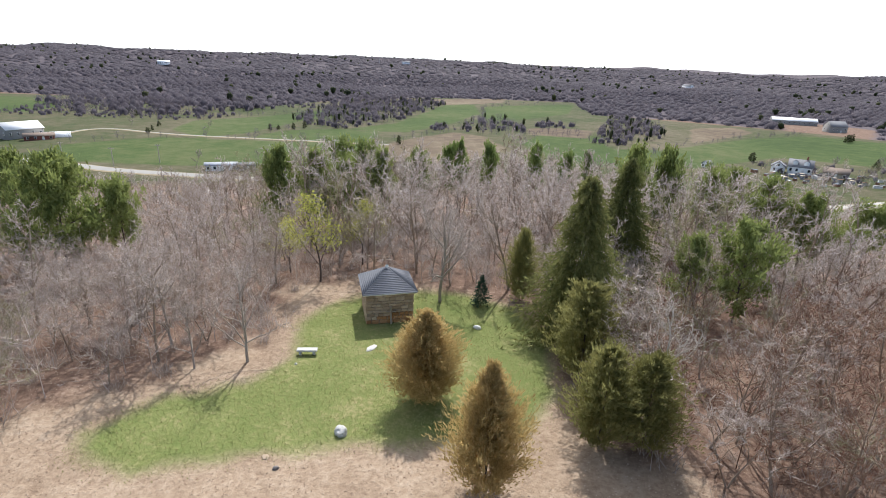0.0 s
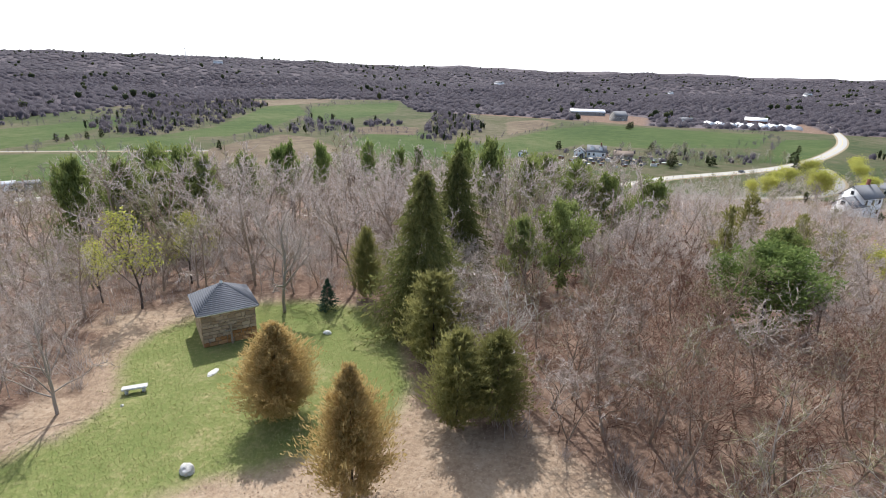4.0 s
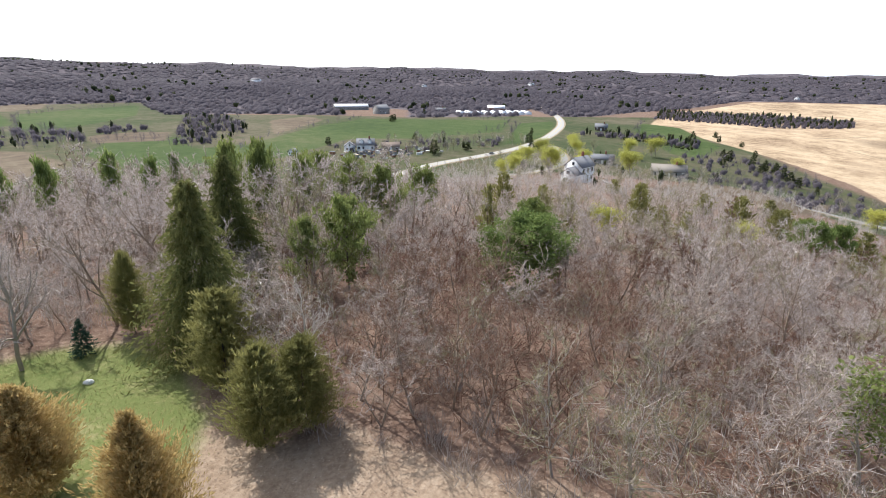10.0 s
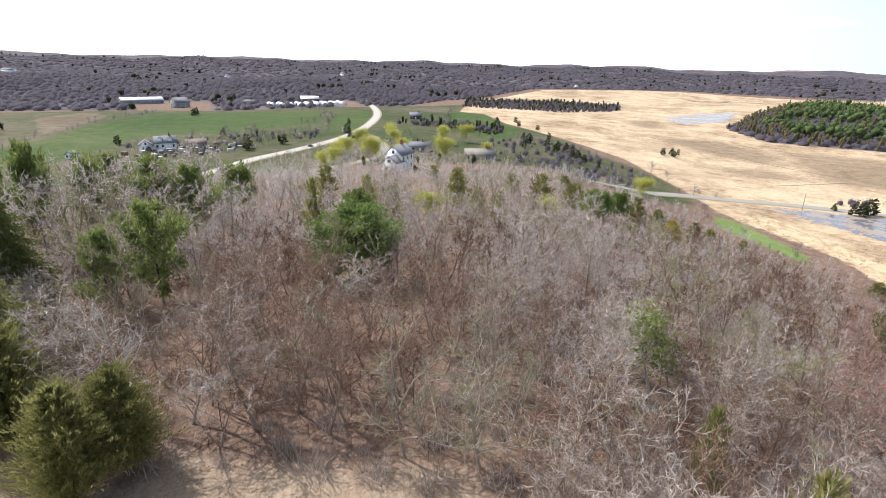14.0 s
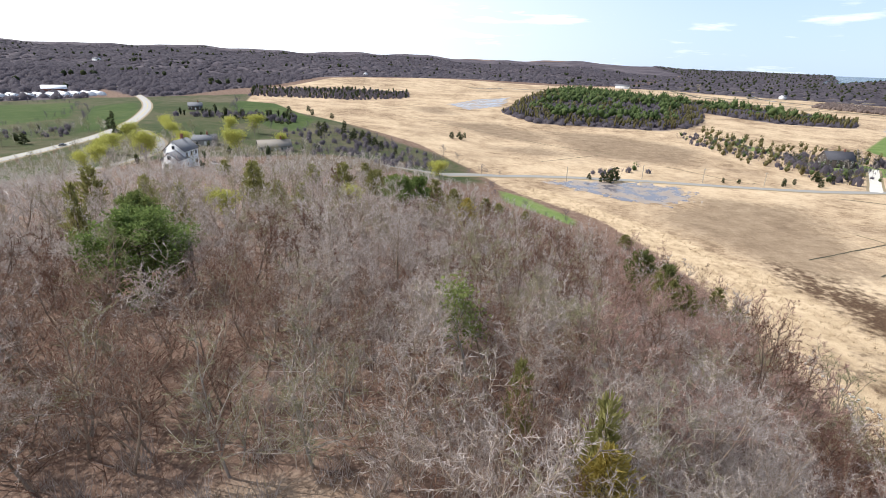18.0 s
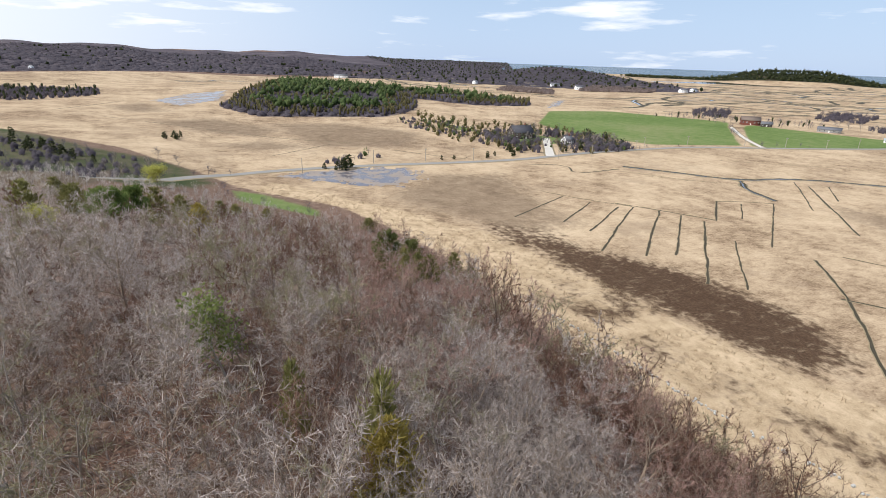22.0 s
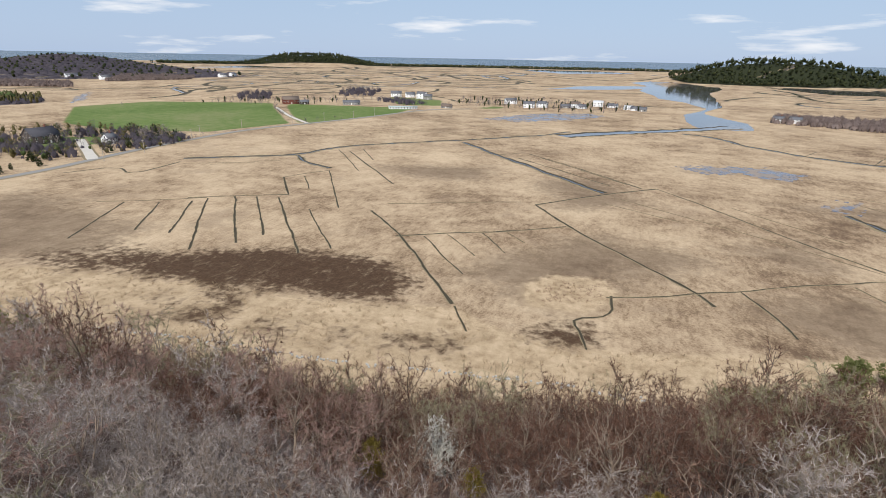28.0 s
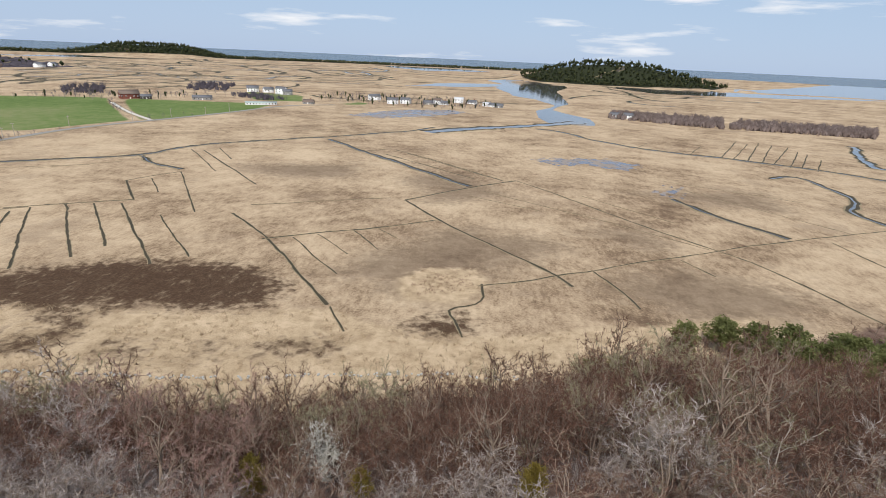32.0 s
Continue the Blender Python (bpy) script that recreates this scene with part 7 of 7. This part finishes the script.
cedar_far = tree("field_cedar", cone_shape(160, 10, 4.2, 14, 7, -0.2, 1.6, 0.03, 4, 0.6, 0.2), DARK_BARK, FAR_GREEN, "dark upright cedar beside a field", "cedar tree", "field cedars")
CEDAR_SPOTS = [(385, 104, .7), (441, 135, .6), (380, 135, .6), (525, 218, .6), (513, 189, .6), (444, 256, .5), (390, 112, .7), (396, 122, .7), (372, 96, .7), (365, 90, .6), (405, 140, .8), (352, 82, .6), (420, 150, .6),
               (545, 205, .6), (500, 165, .5), (340, 70, .5), (378, 110, .6), (452, 44, .55), (458, 38, .55), (464, 34, .5), (450, 36, .5), (326, -62, .6), (330, -70, .9), (326, -66, .7), (332, -55, .4),
               (345, -140, .35), (346, -150, .3), (344, -176, .4), (348, -200, .5), (352, -186, .4), (366, -206, .7), (362, -214, .6), (352, -180, .4), (230, 262, .8), (236, 268, .9), (262, 262, .6), (330, 262, .8),
               (200, 345, .6), (270, 330, .6), (-34, 372, .6), (-220, 395, .4), (-215, 380, .4), (-228, 420, .4), (-280, 480, .6), (-270, 500, .6), (-300, 500, .5), (-140, 420, .5), (-125, 432, .5), (-135, 425, .4), (-118, 440, .6),
               (300, 230, .7), (310, 244, .6), (380, 300, .6), (440, 520, .7), (352, 470, .7), (360, 476, .7)]
for n, (x, y, s) in enumerate(CEDAR_SPOTS):
    plant(cedar_far, x, y, s, n) if n == 0 else another(cedar_far, x, y, s, n, far.uniform(0.8, 1.3))
shade_far = tree("farm_tree", bare_shape(170, 10, 5.0, 10, 6, 6, 1.2, 1, 0.06), BARK, HAZY_TWIGS, "large bare shade tree by the farm", "tree", "bare shade trees")
SHADE_SPOTS = [(450, -282, 1.2), (400, -262, 1.0), (378, -292, 1.1), (384, -302, 1.1), (370, -310, 1.2), (362, -302, 1.0), (366, -290, 1.1), (424, -240, 1.1), (410, -246, 1.0), (396, -240, 1.0), (418, -262, .9),
               (520, -600, 1.0), (530, -590, 1.0), (512, -590, .9), (540, -580, .9), (560, -560, .8), (470, -650, 1.1), (430, -700, 1.1), (420, -710, 1.1), (410, -715, 1.1), (440, -720, 1.1), (400, -720, 1.0), (450, -700, 1.0), (460, -690, 1.0), (390, -700, 1.0),
               (340, -680, .8), (350, -670, .7), (260, -720, .8), (250, -730, .9), (240, -735, .9), (235, -745, .9), (210, -790, .9), (200, -800, .8), (600, -540, .6), (590, -560, .6), (640, -480, .5), (350, 40, .9), (340, 28, .7), (324, 40, .8), (300, 50, .7), (310, 60, .7), (330, 60, .8),
               (200, 150, .9), (210, 140, .9), (230, 150, .9), (188, 150, .8), (180, 130, .8), (285, 150, 1.), (275, 160, 1.), (250, 270, 1.), (240, 285, 1.), (262, 290, 1.), (275, 300, 1.), (210, 290, .8), (230, 315, .9), (255, 312, 1.),
               (-250, 420, 1.2), (-240, 440, 1.1), (-300, 450, 1.1), (-340, 480, 1.2), (-320, 500, 1.2), (-180, 400, .8), (-130, 270, .8), (-100, 275, .8), (-60, 330, .7)]
for n, (x, y, s) in enumerate(SHADE_SPOTS):
    plant(shade_far, x, y, s, n) if n == 0 else another(shade_far, x, y, s, n, far.uniform(0.9, 1.2))

# the farm on the marsh island and the village by the river, under their trees
def open_yard(x, y):
    """Clear of the farm's buildings and of its drive."""
    k = np.clip(((x - 429) * -87 + (y + 280) * 51) / (87**2 + 51**2), 0, 1)
    return (np.hypot(x - 436, y + 256) > 15) & (np.hypot(x - 390, y + 277) > 8) & (np.hypot(x - 429 + 87 * k, y + 280 - 51 * k) > 8) & (within(x, y, FIELD) < 2)


FARM = [[(640, -225), (520, -182), (430, -184), (365, -212), (346, -240), (346, -300), (440, -360), (500, -320), (540, -262)]]
YARD = [[(460, -225), (400, -215), (362, -222), (352, -250), (352, -318), (420, -335), (480, -290)]]
VILLAGE = [[(300, -760), (202, -728), (121, -715), (70, -730), (23, -800), (60, -880), (164, -900), (310, -850)], [(600, -560), (520, -600), (470, -640), (420, -690), (470, -720), (600, -640)]]
ROWS = [[(521, -795), (600, -930), (530, -960), (476, -828)], [(610, -645), (680, -740), (640, -770), (560, -660)], [(330, -690), (420, -745), (400, -775), (315, -720)]]
fill("farm_cedars", FARM, 8.0, shrubs, (0.35, 1.0), OLIVE, "olive cedars in rows round the farm", "scrub", open_yard)
fill("farm_thicket", YARD, 5.0, bushy + brooms, (0.5, 1.15), HAZY_TWIGS, "bare trees crowding round the farm buildings", "woodland", open_yard)
fill("farm_evergreens", YARD, 13.0, shrubs, (0.6, 1.2), FAR_GREEN, "dark evergreens by the farm buildings", "woodland", open_yard)
fill("village_trees", VILLAGE, 10.0, brooms, (0.5, 1.0), HAZY_TWIGS, "bare garden trees of the village")
fill("village_cedars", VILLAGE, 18.0, cones, (0.4, 0.8), FAR_GREEN, "dark garden cedars of the village")
fill("tree_row", ROWS, 6.5, bushy + brooms, (0.7, 1.2), HAZY_TWIGS, "rows of bare trees behind the fields")
HOME = [[(185, 268), (245, 262), (330, 258), (345, 280), (300, 318), (240, 335), (225, 322), (236, 290), (215, 283)], [(150, 150), (185, 150), (215, 180), (330, 215), (345, 200), (300, 150), (340, 130), (300, 100), (230, 95), (165, 100)]]
HOMES = ((207, 307), (196, 310), (222, 298), (194, 126), (298, 180), (304, 137))
clear = lambda x, y: np.all([np.hypot(x - a, y - b) > 13 for a, b in HOMES], axis=0) & (within(x, y, [[(140, 146), (168, 155), (219, 167), (283, 186), (330, 236), (326, 244), (279, 194), (215, 175), (164, 163), (138, 154)]]) < 0)
fill("garden_trees", HOME, 11.0, brooms, (0.35, 0.8), TWIGS, "bare garden trees round the houses", "woodland", clear)
fill("garden_buds", HOME, 14.0, brooms, (0.35, 0.8), BUDS, "budding garden trees round the houses", "woodland", clear)
fill("garden_cedars", HOME, 26.0, cones, (0.3, 0.7), FAR_GREEN, "dark garden cedars round the houses", "woodland", clear)
EVERGREEN_HEDGE = eased([(424, 236), (428, 210), (421, 174)], 3.0, 1)
thicket("evergreen_hedge", lumps, EVERGREEN_HEDGE + far.normal(0, 0.8, EVERGREEN_HEDGE.shape), far.uniform(0.3, 0.5, len(EVERGREEN_HEDGE)), far, FAR_GREEN, "dense dark evergreen hedge beside a field", "hedge")
# scrub: at the farm's end of the marsh island, in the valley, along ditches and hedges
fill("scrub", SCRUB, 5.5, bushy + brooms, (0.25, 0.65), HAZY_TWIGS, "bare scrub round farms and field edges", "scrub")
fill("scrub_cedars", SCRUB[:1] + SCRUB[5:], 14.0, shrubs, (0.4, 0.95), FAR_PINE, "dark cedars in the scrub by the farm", "scrub")
LOW = [[(60, 150), (117, 176), (200, 226), (300, 240), (330, 225), (280, 110), (230, 60), (150, 60), (120, 110)], [(-230, 180), (-150, 235), (-90, 228), (0, 215), (60, 140), (20, 120), (-120, 150)], [(200, 20), (280, 40), (300, 90), (240, 80)], [(150, -62), (232, -45), (222, -32), (250, 2), (290, 8), (250, 40), (180, 30), (150, 0)]]
fill("lower_wood", LOW, 3.6, thin_brooms + brooms, (0.18, 0.5), GREY_TWIGS, "low leafless brush at the foot of the hill", keep=lambda x, y: (np.hypot(x, y) > 140) | (x < 60))
VERGE = [[(100, 178), (163, 210), (252, 230), (252, 224), (170, 200), (110, 165)]]
fill("red_thicket", VERGE, 4.5, brooms, (0.25, 0.45), RED_TWIGS, "reddish leafless thicket along the road", "scrub")

# stored things crowding the farmhouse yard
yard_rng = np.random.default_rng(91)
PAINTS = [("white", (0.6, 0.6, 0.58), (0.75, 0.75, 0.73)), ("grey", (0.25, 0.25, 0.26), (0.4, 0.4, 0.4)), ("rusty brown", (0.16, 0.08, 0.05), (0.26, 0.14, 0.09)), ("blue", (0.14, 0.16, 0.2), (0.2, 0.23, 0.28)), ("tan", (0.4, 0.33, 0.24), (0.52, 0.44, 0.33))]
coats = [(c, plain("painted_" + c.replace(" ", "_"), a, b, 1.5, 0.7)) for c, a, b in PAINTS]
yard_spots = scatter(yard_rng, 400, (176, 268, 246, 306), lambda x, y: (np.hypot(x - 207, y - 307) > 10) & (np.hypot(x - 196, y - 310) > 8) & (np.hypot(x - 222, y - 298) > 10) & (within(x, y, FIELD) < -1), 5.0)
for n, (x, y) in enumerate(yard_spots[:46]):
    c, coat = coats[n % 5]
    size = yard_rng.uniform((1.2, 1.0, 0.8), (4.2, 2.2, 2.2))
    crate = tagged(new("storage_crate"), c + " crate stored in the farmhouse yard", "crate", "stored crates in the yard")
    crate.matrix_world = pose(x, y, float(ground(x, y)) - 0.1, 0, 0, yard_rng.uniform(0, 180))
    part("body", worn_block(tuple(size), n, coat, 0.03, 0.08), crate)
    lid = part("lid", worn_block((size[0] + 0.2, size[1] + 0.2, 0.14), n + 60, coats[(n + 1) % 5][1], 0.02, 0.03), crate)
    lid.location = (0, 0, size[2] - 0.02)

# reeds standing along the marsh edge, and sedge on the round hummock
STRAW = leafy("dry_reed_stems", (0.24, 0.165, 0.10), (0.44, 0.335, 0.215), (0.64, 0.51, 0.35), 0.9, 0.3)
reeds = []
for k in range(4):
    rr = np.random.default_rng(500 + k)
    s = Shape()
    n = 16
    a, lean = rr.uniform(0, 6.28, n), rr.uniform(0.1, 0.7, n)
    b = np.stack([rr.normal(0, 0.5, n), rr.normal(0, 0.5, n), np.zeros(n)], 1)
    s.slivers(b, b + np.stack([np.cos(a) * lean, np.sin(a) * lean, rr.uniform(0.4, 1.0, n)], 1), np.full(n, 0.05), rr)
    reeds.append(s.arrays())
p = scatter(far, 24000, (-80, -160, 300, 0), lambda x, y: (within(x, y, REED) > 1) & (within(x, y, MUD) < -1) & (tint(x * 1.7, y * 1.7) > 0.35), 2.0)
thicket("reeds", reeds, p, far.uniform(0.5, 1.2, len(p)), far, STRAW, "dry straw-coloured reeds along the marsh edge", "reeds")
p = scatter(far, 900, (4, -167, 36, -136), lambda x, y: within(x, y, [[(29, -149), (23, -159), (11, -161), (9, -153), (15, -144), (25, -142)]]) > 0, 1.3)
thicket("sedge", reeds, p, far.uniform(0.4, 0.9, len(p)), far, BROWN_TWIGS, "brown sedge tussocks on a low hummock", "sedge")
